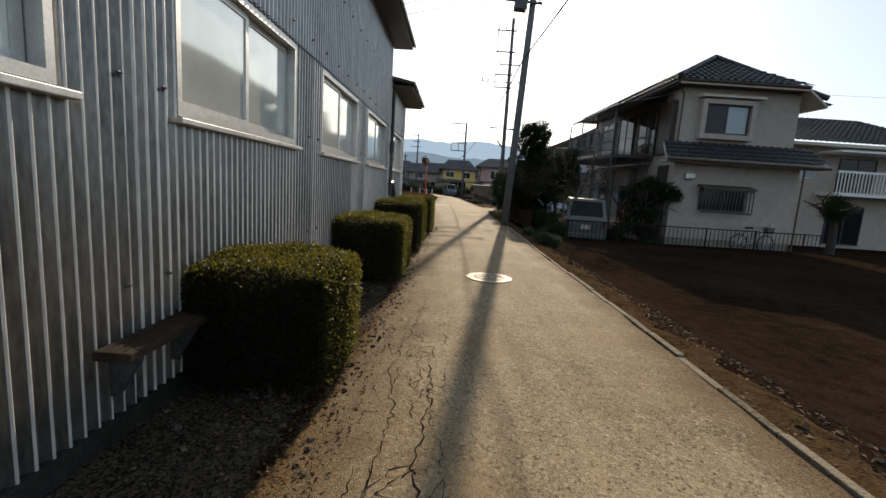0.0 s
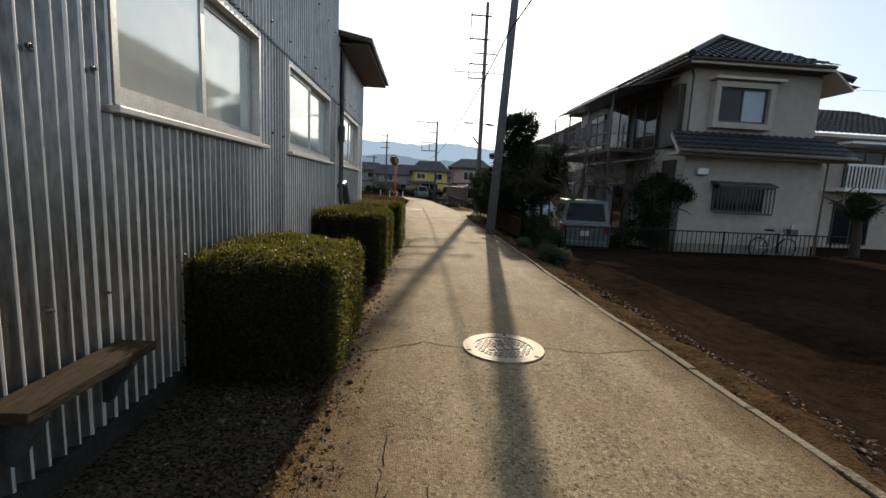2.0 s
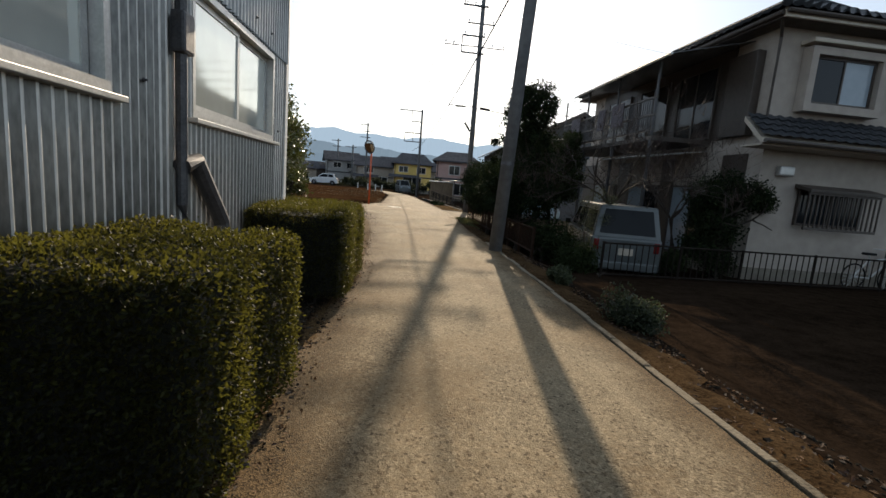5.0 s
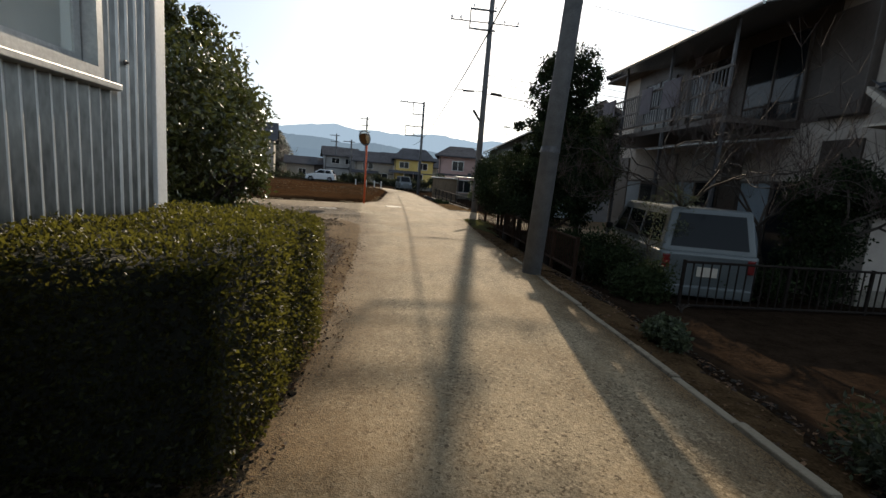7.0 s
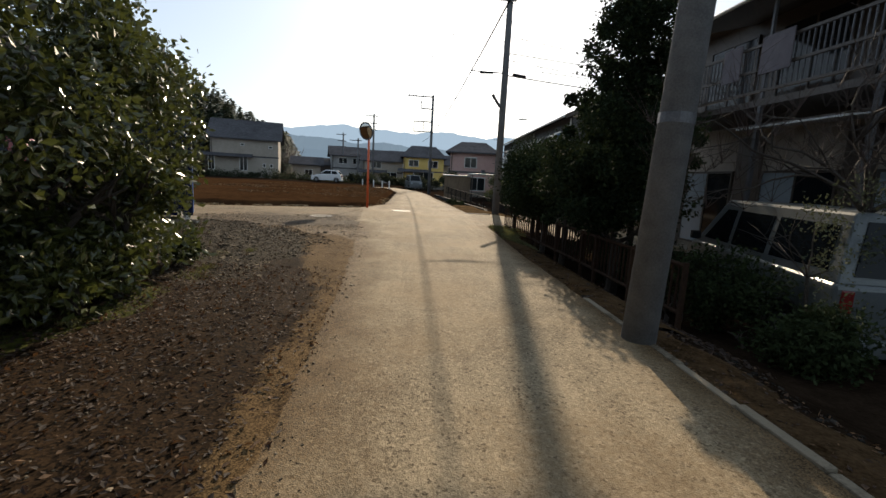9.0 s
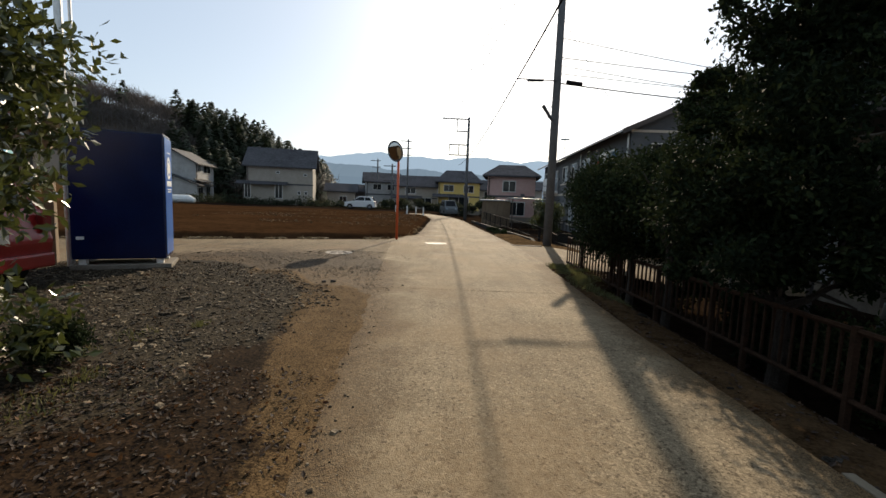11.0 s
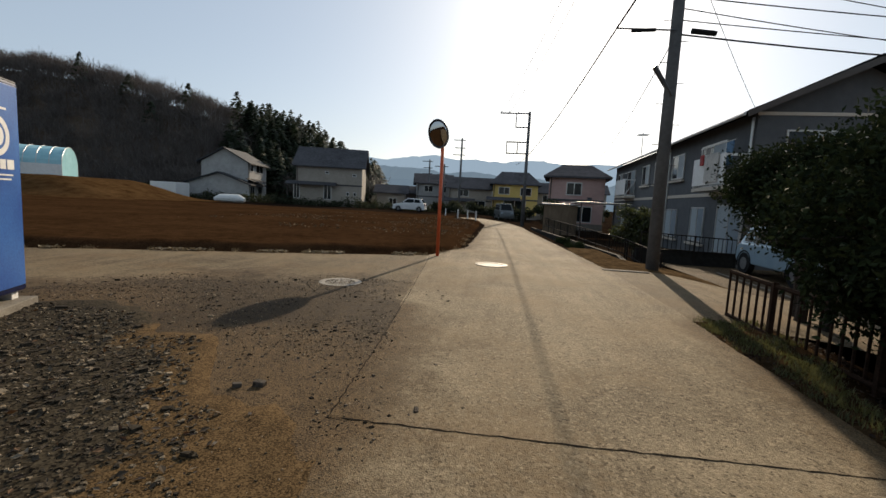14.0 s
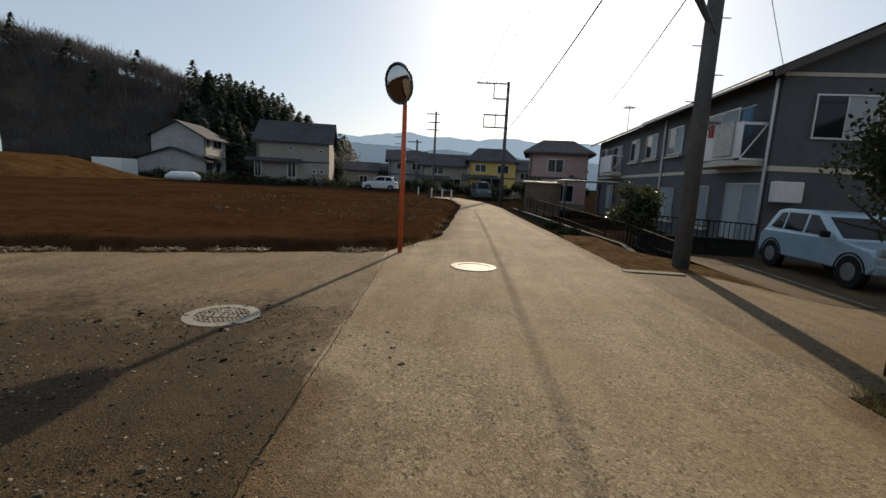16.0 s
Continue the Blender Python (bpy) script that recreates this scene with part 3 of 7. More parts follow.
kerb_line = thing("kerb", "weathered concrete kerb blocks along the lane", "kerb", kind="structure")
kerb_mesh = finish(box(-0.034, 0.034, 0.003, 0.597, -0.25, 0.004, 0.012), "kerb_block", KERB)
for i in range(30):
    kerb(-0.6 + i * 0.6, i * 0.6, kerb_line, kerb_mesh)

# ---- factory shed ----
WALL = pose(-1.55, 0, 0, 0, 0, -1.5)
shed = thing("factory_shed", "grey corrugated steel shed with aluminium sliding windows", "shed", WALL)
PITCH = 0.076


def corrugated(name, s0, s1, z0, z1, x=0.0, mat=TIN, parent=shed, amp=0.017, zr=3):
    n = max(2, int((s1 - s0) / (PITCH / 12)))
    verts, faces = [], []
    for k in range(zr + 1):
        for i in range(n + 1):
            s = s0 + (s1 - s0) * i / n
            ph = (s / PITCH) % 1.0
            prof = 2 * (0.5 - 0.5 * math.cos(2 * math.pi * ph)) ** 1.5 - 1
            verts.append((x + amp * prof, s, z0 + (z1 - z0) * k / zr + 0.004 * noise.noise((s * 3, k, z0))))
    w = n + 1
    for k in range(zr):
        for i in range(n):
            faces.append((k * w + i, k * w + i + 1, (k + 1) * w + i + 1, (k + 1) * w + i))
    me = bpy.data.meshes.new(name)
    me.from_pydata(verts, [], faces)
    me.polygons.foreach_set("use_smooth", [True] * len(faces))
    me.materials.append(mat)
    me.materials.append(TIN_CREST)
    # a brighter material paints the sun's highlight along each rib crest
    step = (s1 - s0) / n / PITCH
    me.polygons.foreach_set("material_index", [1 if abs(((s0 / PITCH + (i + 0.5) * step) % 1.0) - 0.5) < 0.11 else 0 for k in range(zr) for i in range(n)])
    ob = new(name, me)
    ob.parent = parent
    return ob


WINDOWS = [(0.02, 1.74), (2.48, 4.26), (5.07, 6.88), (7.64, 9.6), (10.46, 12.3)]
SILL, HEAD, JOINT = 1.60, 2.50, 2.58
edge = -8.0
for a, b in [(-2.3, -0.6)] + WINDOWS + [(12.72, 12.8)]:
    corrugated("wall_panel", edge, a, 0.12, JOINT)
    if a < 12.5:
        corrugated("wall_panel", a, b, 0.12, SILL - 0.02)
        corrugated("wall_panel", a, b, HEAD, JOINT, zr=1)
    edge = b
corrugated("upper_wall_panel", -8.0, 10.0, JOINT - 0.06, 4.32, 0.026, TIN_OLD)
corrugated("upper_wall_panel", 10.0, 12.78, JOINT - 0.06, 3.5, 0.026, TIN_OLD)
part("inner_wall", box(-0.16, -0.10, -8, 12.7, 0.0, SILL - 0.05), STEEL_DARK, shed)
part("inner_wall", box(-0.16, -0.10, -8, 12.7, HEAD, 3.42), STEEL_DARK, shed)
part("inner_wall", box(-0.16, -0.10, -8, 9.95, 3.43, 4.3), STEEL_DARK, shed)
part("back_wall", box(-9.0, -8.9, -8, 12.7, 0.0, 4.3), TIN_OLD, shed)
part("end_wall", box(-8.9, -0.17, 12.6, 12.7, 0.0, 3.42), TIN_OLD, shed)
part("end_wall", box(-8.9, -0.17, -8.0, -7.9, 0.0, 4.3), TIN_OLD, shed)
part("step_wall", box(-8.9, 0.0, 9.96, 10.02, 3.6, 4.3), TIN_OLD, shed)
part("shed_floor", box(-8.9, -0.17, -7.9, 12.6, -0.02, 0.03), CONCRETE, shed)
# near-black footing: the shade along the wall's foot is put into its colour
part("footing", box(-0.14, 0.03, -8, 12.78, -0.3, 0.13, 0.01), DARK_CONCRETE, shed)
part("corner_trim", box(-0.06, 0.025, 12.74, 12.85, 0.1, 3.45, 0.006), WHITE, shed, "pale steel corner trim")
for s0, s1, z, out in ((-8.2, 10.3, 4.28, 0.5), (10.02, 13.0, 3.46, 0.55)):
    # roof sheets with a corrugated edge, falling gently to the lane
    n = int((s1 - s0) / (PITCH / 6))
    verts, faces = [], []
    for k, (x, zz) in enumerate(((out, z), (-4.5, z + 1.0), (-9.3, z))):
        for i in range(n + 1):
            s = s0 + (s1 - s0) * i / n
            verts.append((x, s, zz + 0.03 * math.cos(2 * math.pi * s / 0.13)))
    w = n + 1
    for k in range(2):
        for i in range(n):
            faces.append((k * w + i, k * w + i + 1, (k + 1) * w + i + 1, (k + 1) * w + i))
    me = bpy.data.meshes.new("roof")
    me.from_pydata(verts, [], faces)
    me.materials.append(TIN_OLD)
    ob = new("roof", me)
    ob.parent = shed
    sol = ob.modifiers.new("thick", "SOLIDIFY")
    sol.thickness = 0.012
    part("eave_board", box(0.02, out - 0.06, s0 + 0.05, s1 - 0.05, z - 0.075, z - 0.05), BROWN, shed)

for a, b in [(-2.3, -0.6)] + WINDOWS:
    win = part("sliding_window", box(-0.09, 0.02, a, a + 0.04, SILL, HEAD), ALU, shed, "aluminium sliding window with frosted panes")
    bm = bmesh.new()
    for q in ((b - 0.04, b, SILL, HEAD), (a + 0.04, b - 0.04, HEAD - 0.05, HEAD), (a + 0.04, b - 0.04, SILL, SILL + 0.05)):
        bm_box(bm, -0.09, 0.02, q[0], q[1], q[2], q[3])
    part("window_frame", bm, ALU, win)
    part("window_sill", box(-0.02, 0.075, a - 0.05, b + 0.05, SILL - 0.045, SILL - 0.012, 0.005), ALU, win)
    mid = (a + b) / 2
    for p0, p1, x in ((a + 0.045, mid + 0.03, -0.035), (mid - 0.03, b - 0.045, -0.065)):
        bm = bmesh.new()
        for q in ((p0, p0 + 0.045, SILL + 0.055, HEAD - 0.055), (p1 - 0.045, p1, SILL + 0.055, HEAD - 0.055), (p0 + 0.045, p1 - 0.045, HEAD - 0.1, HEAD - 0.055), (p0 + 0.045, p1 - 0.045, SILL + 0.055, SILL + 0.095)):
            bm_box(bm, x - 0.013, x + 0.013, q[0], q[1], q[2], q[3])
        part("sash", bm, ALU, win)
        part("pane", box(x - 0.003, x + 0.003, p0 + 0.046, p1 - 0.046, SILL + 0.096, HEAD - 0.101), PANE, win)

# ---- clipped hedges ----
def hedge(x0, x1, y0, y1, z1, seed, n):
    rng = np.random.default_rng(seed)
    th = thing("clipped_hedge", "box-clipped evergreen hedge with small yellow-green leaves", "hedge", pose((x0 + x1) / 2, (y0 + y1) / 2, 0, 0, 0, -1.5), "clipped hedges beside the shed")
    hx, hy = (x1 - x0) / 2, (y1 - y0) / 2
    # near-black box behind the leaves paints the shade within the hedge
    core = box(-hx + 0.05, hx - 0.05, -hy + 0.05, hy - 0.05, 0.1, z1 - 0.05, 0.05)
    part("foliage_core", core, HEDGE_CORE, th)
    for _ in range(7):
        px, py = rng.uniform(-hx * 0.7, hx * 0.7), rng.uniform(-hy * 0.8, hy * 0.8)
        part("stem", tube([(px, py, -0.08), (px * 1.05, py * 1.05, 0.3)], [0.018, 0.012], 5), BARK, th)
    areas = np.array([4 * hx * hy, 2 * hx * z1, 2 * hx * z1, 2 * hy * z1, 2 * hy * z1])
    face = rng.choice(5, n, p=areas / areas.sum())
    u, v = rng.uniform(-1, 1, n), rng.uniform(-1, 1, n)
    zz = 0.1 + (z1 - 0.1) * (v + 1) / 2
    c = np.zeros((n, 3))
    nm = np.zeros((n, 3))
    for f, cx, cy, cz, d in ((0, u * hx, v * hy, np.full(n, z1), (0, 0, 1)), (1, u * hx, np.full(n, -hy), zz, (0, -1, 0)), (2, u * hx, np.full(n, hy), zz, (0, 1, 0)), (3, np.full(n, -hx), u * hy, zz, (-1, 0, 0)), (4, np.full(n, hx), u * hy, zz, (1, 0, 0))):
        k = face == f
        c[k] = np.stack([cx, cy, cz], 1)[k]
        nm[k] = d
    # round the edges and make the clipped faces a little wavy
    r = 0.10
    lim = np.array([hx - r, hy - r, z1 - r])
    q = np.clip(c, [-lim[0], -lim[1], 0], lim)
    dv = c - q
    ln = np.linalg.norm(dv, axis=1, keepdims=True)
    c = np.where(ln > r, q + dv / np.maximum(ln, 1e-9) * r, c)
    nm = np.where(ln > r, dv / np.maximum(ln, 1e-9), nm)
    wave = 0.025 * np.sin(c[:, 0] * 9 + seed) * np.cos(c[:, 1] * 7) + rng.normal(0, 0.016, n)
    c = c + nm * wave[:, None]
    us, vs = leaf_axes(rng, nm, 0.0115, 0.0066)
    quads("leaves", c, us, vs, HEDGE_LEAF, th)


HEDGES = [(-1.45, -0.60, 2.4, 3.38, 0.78), (-1.36, -0.47, 5.5, 6.68, 0.83), (-1.28, -0.38, 8.5, 9.72, 0.93), (-1.18, -0.25, 11.3, 13.1, 0.93)]
for i, h in enumerate(HEDGES):
    hedge(*h, 11 + i, 42000)


# ---- poles and wires ----
def crossarm(parent, z, a, b, y=0.0, size=0.035):
    part("crossarm", box(a, b, y - size, y + size, z - size, z + size, 0.006), STEEL_DARK, parent)


def insulators(parent, z, xs, y=0.0):
    for x in xs:
        part("insulator", tube([(x, y, z), (x, y, z + 0.06), (x, y, z + 0.07), (x, y, z + 0.17)], [0.018, 0.018, 0.045, 0.03], 8), WHITE, parent)


def pole(x, y, z0, height, r0, r1, label, lean=0.0):
    th = thing("utility_pole", label, "utility pole", pose(x, y, z0, 0, lean, 0), "utility poles along the lane")
    part("shaft", tube([(0, 0, -0.3), (0, 0, height * 0.5), (0, 0, height)], [r0, (r0 + r1) / 2, r1], 20), POLE, th, smooth=True)
    return th


def step_bolts(th, z0, z1, r):
    for i in range(int((z1 - z0) / 0.45)):
        s = 1 if i % 2 else -1
        part("step_bolt", tube([(s * r * 0.8, 0, z0 + i * 0.45), (s * (r + 0.14), 0, z0 + i * 0.45)], 0.009, 5), STEEL_DARK, th)


near_pole = pole(2.32, 16.1, -0.15, 9.6, 0.14, 0.10, "tall grey concrete utility pole at the kerb", 2.6)
part("band", tube([(0, 0, 1.9), (0, 0, 1.98)], 0.137, 16), STEEL_DARK, near_pole)
crossarm(near_pole, 7.75, -0.95, 0.3, -0.16)
insulators(near_pole, 7.78, (-0.9, -0.5, 0.2), -0.16)
part("switch_box", box(-0.62, -0.2, -0.22, 0.16, 7.5, 8.1, 0.03), STEEL_DARK, near_pole)
crossarm(near_pole, 9.2, -0.9, 0.9, 0.15)
insulators(near_pole, 9.23, (-0.8, -0.3, 0.8), 0.15)

pole_b = pole(3.85, 30.0, -0.3, 12.4, 0.145, 0.095, "tall concrete utility pole with crossarms and street lamp at the junction")
for z, a, b in ((11.6, -1.0, 0.25), (10.3, -1.0, 0.25), (8.9, -0.95, 0.2), (8.1, -0.95, 0.2)):
    crossarm(pole_b, z, a, b, -0.15)
part("arm_frame", box(-0.95, -0.9, -0.18, -0.12, 8.1, 8.9), STEEL_DARK, pole_b)
part("arm_frame", box(-0.95, -0.9, -0.18, -0.12, 10.3, 11.6), STEEL_DARK, pole_b)
insulators(pole_b, 11.63, (-0.9, -0.45, 0.2), -0.15)
insulators(pole_b, 10.33, (-0.8, -0.4), -0.15)
insulators(pole_b, 8.93, (-0.8, 0.15), -0.15)
crossarm(pole_b, 8.5, -1.75, 1.3, 0.16, 0.022)
insulators(pole_b, 8.52, (-1.7, -1.3, 0.65, 1.25), 0.16)
crossarm(pole_b, 9.6, -0.7, 0.7, 0.16, 0.03)
insulators(pole_b, 9.63, (-0.6, 0.6), 0.16)
part("lamp_arm", tube([(0, -0.15, 4.15), (-0.25, -0.2, 4.5), (-0.42, -0.25, 4.66)], 0.022, 8), STEEL_DARK, pole_b)
part("street_lamp", tube([(-0.16, -0.2, 4.32), (-0.48, -0.3, 4.72)], [0.05, 0.06], 8), STEEL_DARK, pole_b)
part("splice_box", tube([(0.25, -0.2, 5.5), (0.75, -0.2, 5.45)], 0.06, 8), BLACK, pole_b)
part("splice_box", tube([(-0.5, -0.2, 5.52), (-1.0, -0.2, 5.5)], 0.04, 8), BLACK, pole_b)
part("cable_arm", tube([(0, -0.1, 5.55), (-1.33, -0.25, 5.53)], 0.018, 6), STEEL_DARK, pole_b)
step_bolts(pole_b, 2.2, 11.5, 0.14)

pole_c = pole(2.6, 60.0, -0.3, 9.9, 0.17, 0.11, "concrete utility pole beyond the bend with stepped crossarms")
for z, a, b in ((9.7, -2.6, 0.1), (8.5, -1.2, 0.1), (7.2, -1.9, 0.1), (6.2, -1.9, 0.1)):
    crossarm(pole_c, z, a, b, -0.15, 0.05)
for x, z0, z1 in ((-1.2, 8.5, 9.7), (-1.9, 6.2, 7.2), (-0.95, 6.2, 7.2)):
    part("arm_frame", box(x, x + 0.08, -0.2, -0.12, z0, z1), STEEL_DARK, pole_c)
insulators(pole_c, 9.73, (-2.5, -1.8, -1.0))
for i, (x, y, h) in enumerate(((-4.8, 78, 10.0), (-10.5, 88, 8.0), (-6.5, 74, 6.2))):
    p = pole(x, y, -0.3, h, 0.17, 0.11, "distant concrete utility pole with short crossarms")
    for k, z in enumerate((h - 0.3, h - 1.3, h - 2.2)):
        crossarm(p, z, -1.1 if k % 2 == 0 else -0.9, 0.5, -0.15, 0.05)


def wire(a, b, sag, r=0.011, label="black overhead cable hanging between poles"):
    a, b = Vector(a), Vector(b)
    pts = [a.lerp(b, i / 20) - Vector((0, 0, 4 * sag * (i / 20) * (1 - i / 20))) for i in range(21)]
    ob = part("overhead_cable", tube(pts, r, 5), BLACK)
    tagged(ob, label, "cable", "overhead cables")


WIRES = [
    ((2.48, 15.9, 5.75), (2.52, 29.75, 5.23), 0.12, 0.02), ((2.48, 15.9, 5.75), (2.75, -25.0, 6.0), 0.5, 0.02), ((2.52, 29.75, 5.23), (1.7, 59.8, 4.9), 0.5, 0.018),
    ((2.95, 29.85, 9.9), (0.1, 59.8, 9.4), 0.5, 0.012), ((3.4, 29.85, 9.9), (0.8, 59.8, 9.4), 0.5, 0.012),
    ((3.95, 30.0, 5.2), (30.0, 33.0, 5.6), 0.5, 0.02), ((3.95, 30.0, 6.0), (30.0, 34.0, 6.6), 0.4, 0.014), ((3.95, 30.0, 5.75), (30.0, 36.0, 6.2), 0.5, 0.012), ((3.9, 30.1, 7.3), (9.5, 36.5, 4.3), 0.15, 0.008),
    ((3.95, 30.0, 5.4), (9.0, 60.0, 6.0), 0.4, 0.012), ((3.95, 30.0, 6.6), (30.0, 38.0, 7.4), 0.5, 0.012), ((3.95, 30.0, 5.5), (30.0, 34.5, 5.9), 0.25, 0.012), ((4.0, 29.9, 9.9), (40.0, 36.0, 10.5), 0.7, 0.01),
    ((2.4, 15.9, 7.9), (-30.0, 34.0, 9.0), 0.6, 0.01), ((2.4, 15.9, 8.4), (-30.0, 37.0, 10.0), 0.6, 0.01)]
for args in WIRES:
    wire(*args)

# ---- traffic mirror ----
mirror = thing("traffic_mirror", "round convex traffic mirror on an orange post", "traffic mirror", pose(-1.15, 29.5, 0))
ORANGE = material("orange_paint", (0.42, 0.06, 0.015), (0.62, 0.11, 0.03), 0.5, 10.0, 0.1)
part("post", tube([(0, 0, -0.3), (0, 0, 2.75)], 0.04, 14), ORANGE, mirror, "faded orange steel post", True)
CHROME = bpy.data.materials.new("mirror_face")
CHROME.use_nodes = True
CHROME.node_tree.nodes["Principled BSDF"].inputs["Metallic"].default_value = 1.0
CHROME.node_tree.nodes["Principled BSDF"].inputs["Roughness"].default_value = 0.04
CHROME.node_tree.nodes["Principled BSDF"].inputs["Base Color"].default_value = (0.5, 0.51, 0.52, 1)


def disc(r, depth, n=40, rings=8, bulge=0.0):
    """A dish facing -y."""
    bm = bmesh.new()
    rows = []
    for j in range(1, rings + 1):
        q = j / rings
        rows.append([bm.verts.new((math.cos(2 * math.pi * i / n) * r * q, -bulge * (1 - q * q), math.sin(2 * math.pi * i / n) * r * q)) for i in range(n)])
    c = bm.verts.new((0, -bulge, 0))
    for i in range(n):
        bm.faces.new((c, rows[0][i], rows[0][(i + 1) % n]))
        for a, b in zip(rows, rows[1:]):
            bm.faces.new((a[i], b[i], b[(i + 1) % n], a[(i + 1) % n]))
    back = [bm.verts.new((v.co.x * 0.8, depth, v.co.z * 0.8)) for v in rows[-1]]
    for i in range(n):
        bm.faces.new((rows[-1][i], back[i], back[(i + 1) % n], rows[-1][(i + 1) % n]))
    bm.faces.new(back)
    return bm


face = part("mirror_face", disc(0.30, 0.03, bulge=0.045), CHROME, mirror, "convex mirror", True)
face.matrix_basis = pose(-0.10, -0.12, 2.78, 14, 0, -38)
rim = part("rim", bm_tube(bmesh.new(), [(0.31 * math.cos(2 * math.pi * i / 36), 0.0, 0.31 * math.sin(2 * math.pi * i / 36)) for i in range(37)], 0.018, 8, False), STEEL_DARK, mirror)
rim.matrix_basis = face.matrix_basis.copy()
part("bracket", tube([(0, 0, 2.72), (-0.05, -0.08, 2.74)], 0.025, 8), STEEL_DARK, mirror)

# ---- vending machine ----
BLUE = material("blue_enamel", (0.001, 0.005, 0.034), (0.0025, 0.011, 0.06), 0.22, 3.0, 0.02, spec=0.35)
BLUE_FRONT = material("bright_blue_panel", (0.02, 0.07, 0.28), (0.05, 0.16, 0.45), 0.3, 3.0, 0.02)
vend = thing("vending_machine", "dark blue drinks vending machine seen from its back and flank", "vending machine", pose(-4.2, 22.48, 0.03, 0, 0, 24))
part("body", box(-1.25, 0.0, 0.0, 0.74, 0.14, 2.14, 0.025), BLUE, vend)
flank = part("side_panel", box(0.002, 0.012, 0.03, 0.70, 0.2, 2.1, 0.004), BLUE_FRONT, vend, "bright blue printed side panel")
bm = bmesh.new()
for i in range(36):
    a, b = 2 * math.pi * i / 36, 2 * math.pi * (i + 1) / 36
    vs = [bm.verts.new((0.014, 0.37 + r * math.cos(t), 1.62 + r * math.sin(t))) for t, r in ((a, 0.13), (b, 0.13), (b, 0.185), (a, 0.185))]
    bm.faces.new(vs)
part("printed_ring", bm, WHITE, flank)
part("printed_disc", tube([(0.012, 0.37, 1.62), (0.015, 0.37, 1.62)], 0.10, 24), WHITE, flank)
for z, h, y0, y1 in ((1.86, 0.02, 0.24, 0.52), (1.32, 0.09, 0.16, 0.28), (1.32, 0.09, 0.30, 0.38), (1.32, 0.09, 0.40, 0.48), (1.32, 0.09, 0.50, 0.60), (1.26, 0.015, 0.18, 0.58), (1.22, 0.015, 0.2, 0.55)):
    part("printed_bar", box(0.0125, 0.0155, y0, y1, z, z + h), WHITE, flank)
part("plinth", box(-1.27, 0.07, -0.03, 0.78, -0.12, 0.06, 0.012), CONCRETE, vend, "white concrete base slab")
for x in (-1.12, -0.1):
    for y in (0.08, 0.64):
        part("foot", box(x - 0.05, x + 0.05, y - 0.05, y + 0.05, 0.061, 0.139), WHITE, vend)
part("data_plate", box(-1.18, -1.08, -0.006, -0.001, 0.45, 0.5), WHITE, vend)
part("service_panel", box(-1.2, -0.55, -0.008, -0.001, 0.2, 0.4), BLUE, vend)
part("top_trim", box(-1.24, -0.01, 0.0, 0.73, 2.141, 2.155), STEEL_DARK, vend)
meter = thing("service_post", "galvanised steel post pair with grey meter box", "post", pose(-5.62, 22.3, 0.0, 0, 0, 24))
part("post", tube([(0, 0, -0.3), (0, 0, 4.8)], 0.055, 12), ALU, meter)
part("post", tube([(0.13, 0.05, -0.3), (0.13, 0.05, 4.8)], 0.025, 10), ALU, meter)
part("meter_box", box(-0.34, -0.02, -0.2, -0.06, 1.45, 1.82, 0.02), TRIM, meter)


# ---- building helpers ----
def window_unit(parent, m, w, h, panes=2, frame=None, glass=None, name="window", label="", bar=0.05, depth=0.06):
    """A framed window; its face looks along -y of m, its origin is the middle of the lower edge."""
    frame, glass = frame or BROWN, glass or DARK_PANE
    bm = bmesh.new()
    for x0, x1, z0, z1 in ((-w / 2, -w / 2 + bar, 0, h), (w / 2 - bar, w / 2, 0, h), (-w / 2 + bar, w / 2 - bar, 0, bar), (-w / 2 + bar, w / 2 - bar, h - bar, h)):
        bm_box(bm, x0, x1, -depth, 0, z0, z1)
    win = part(name, bm, frame, parent, label)
    win.matrix_basis = m
    step = (w - 2 * bar) / panes
    for i in range(panes):
        a = -w / 2 + bar + i * step
        g = glass[i % len(glass)] if isinstance(glass, (list, tuple)) else glass
        part("pane", box(a + 0.004, a + step - 0.004, -depth * 0.55, -depth * 0.35, bar + 0.003, h - bar - 0.003), g, win)
        if i:
            part("mullion", box(a - bar * 0.4, a + bar * 0.4, -depth * 0.9, -depth * 0.1, bar + 0.002, h - bar - 0.002), frame, win)
    return win


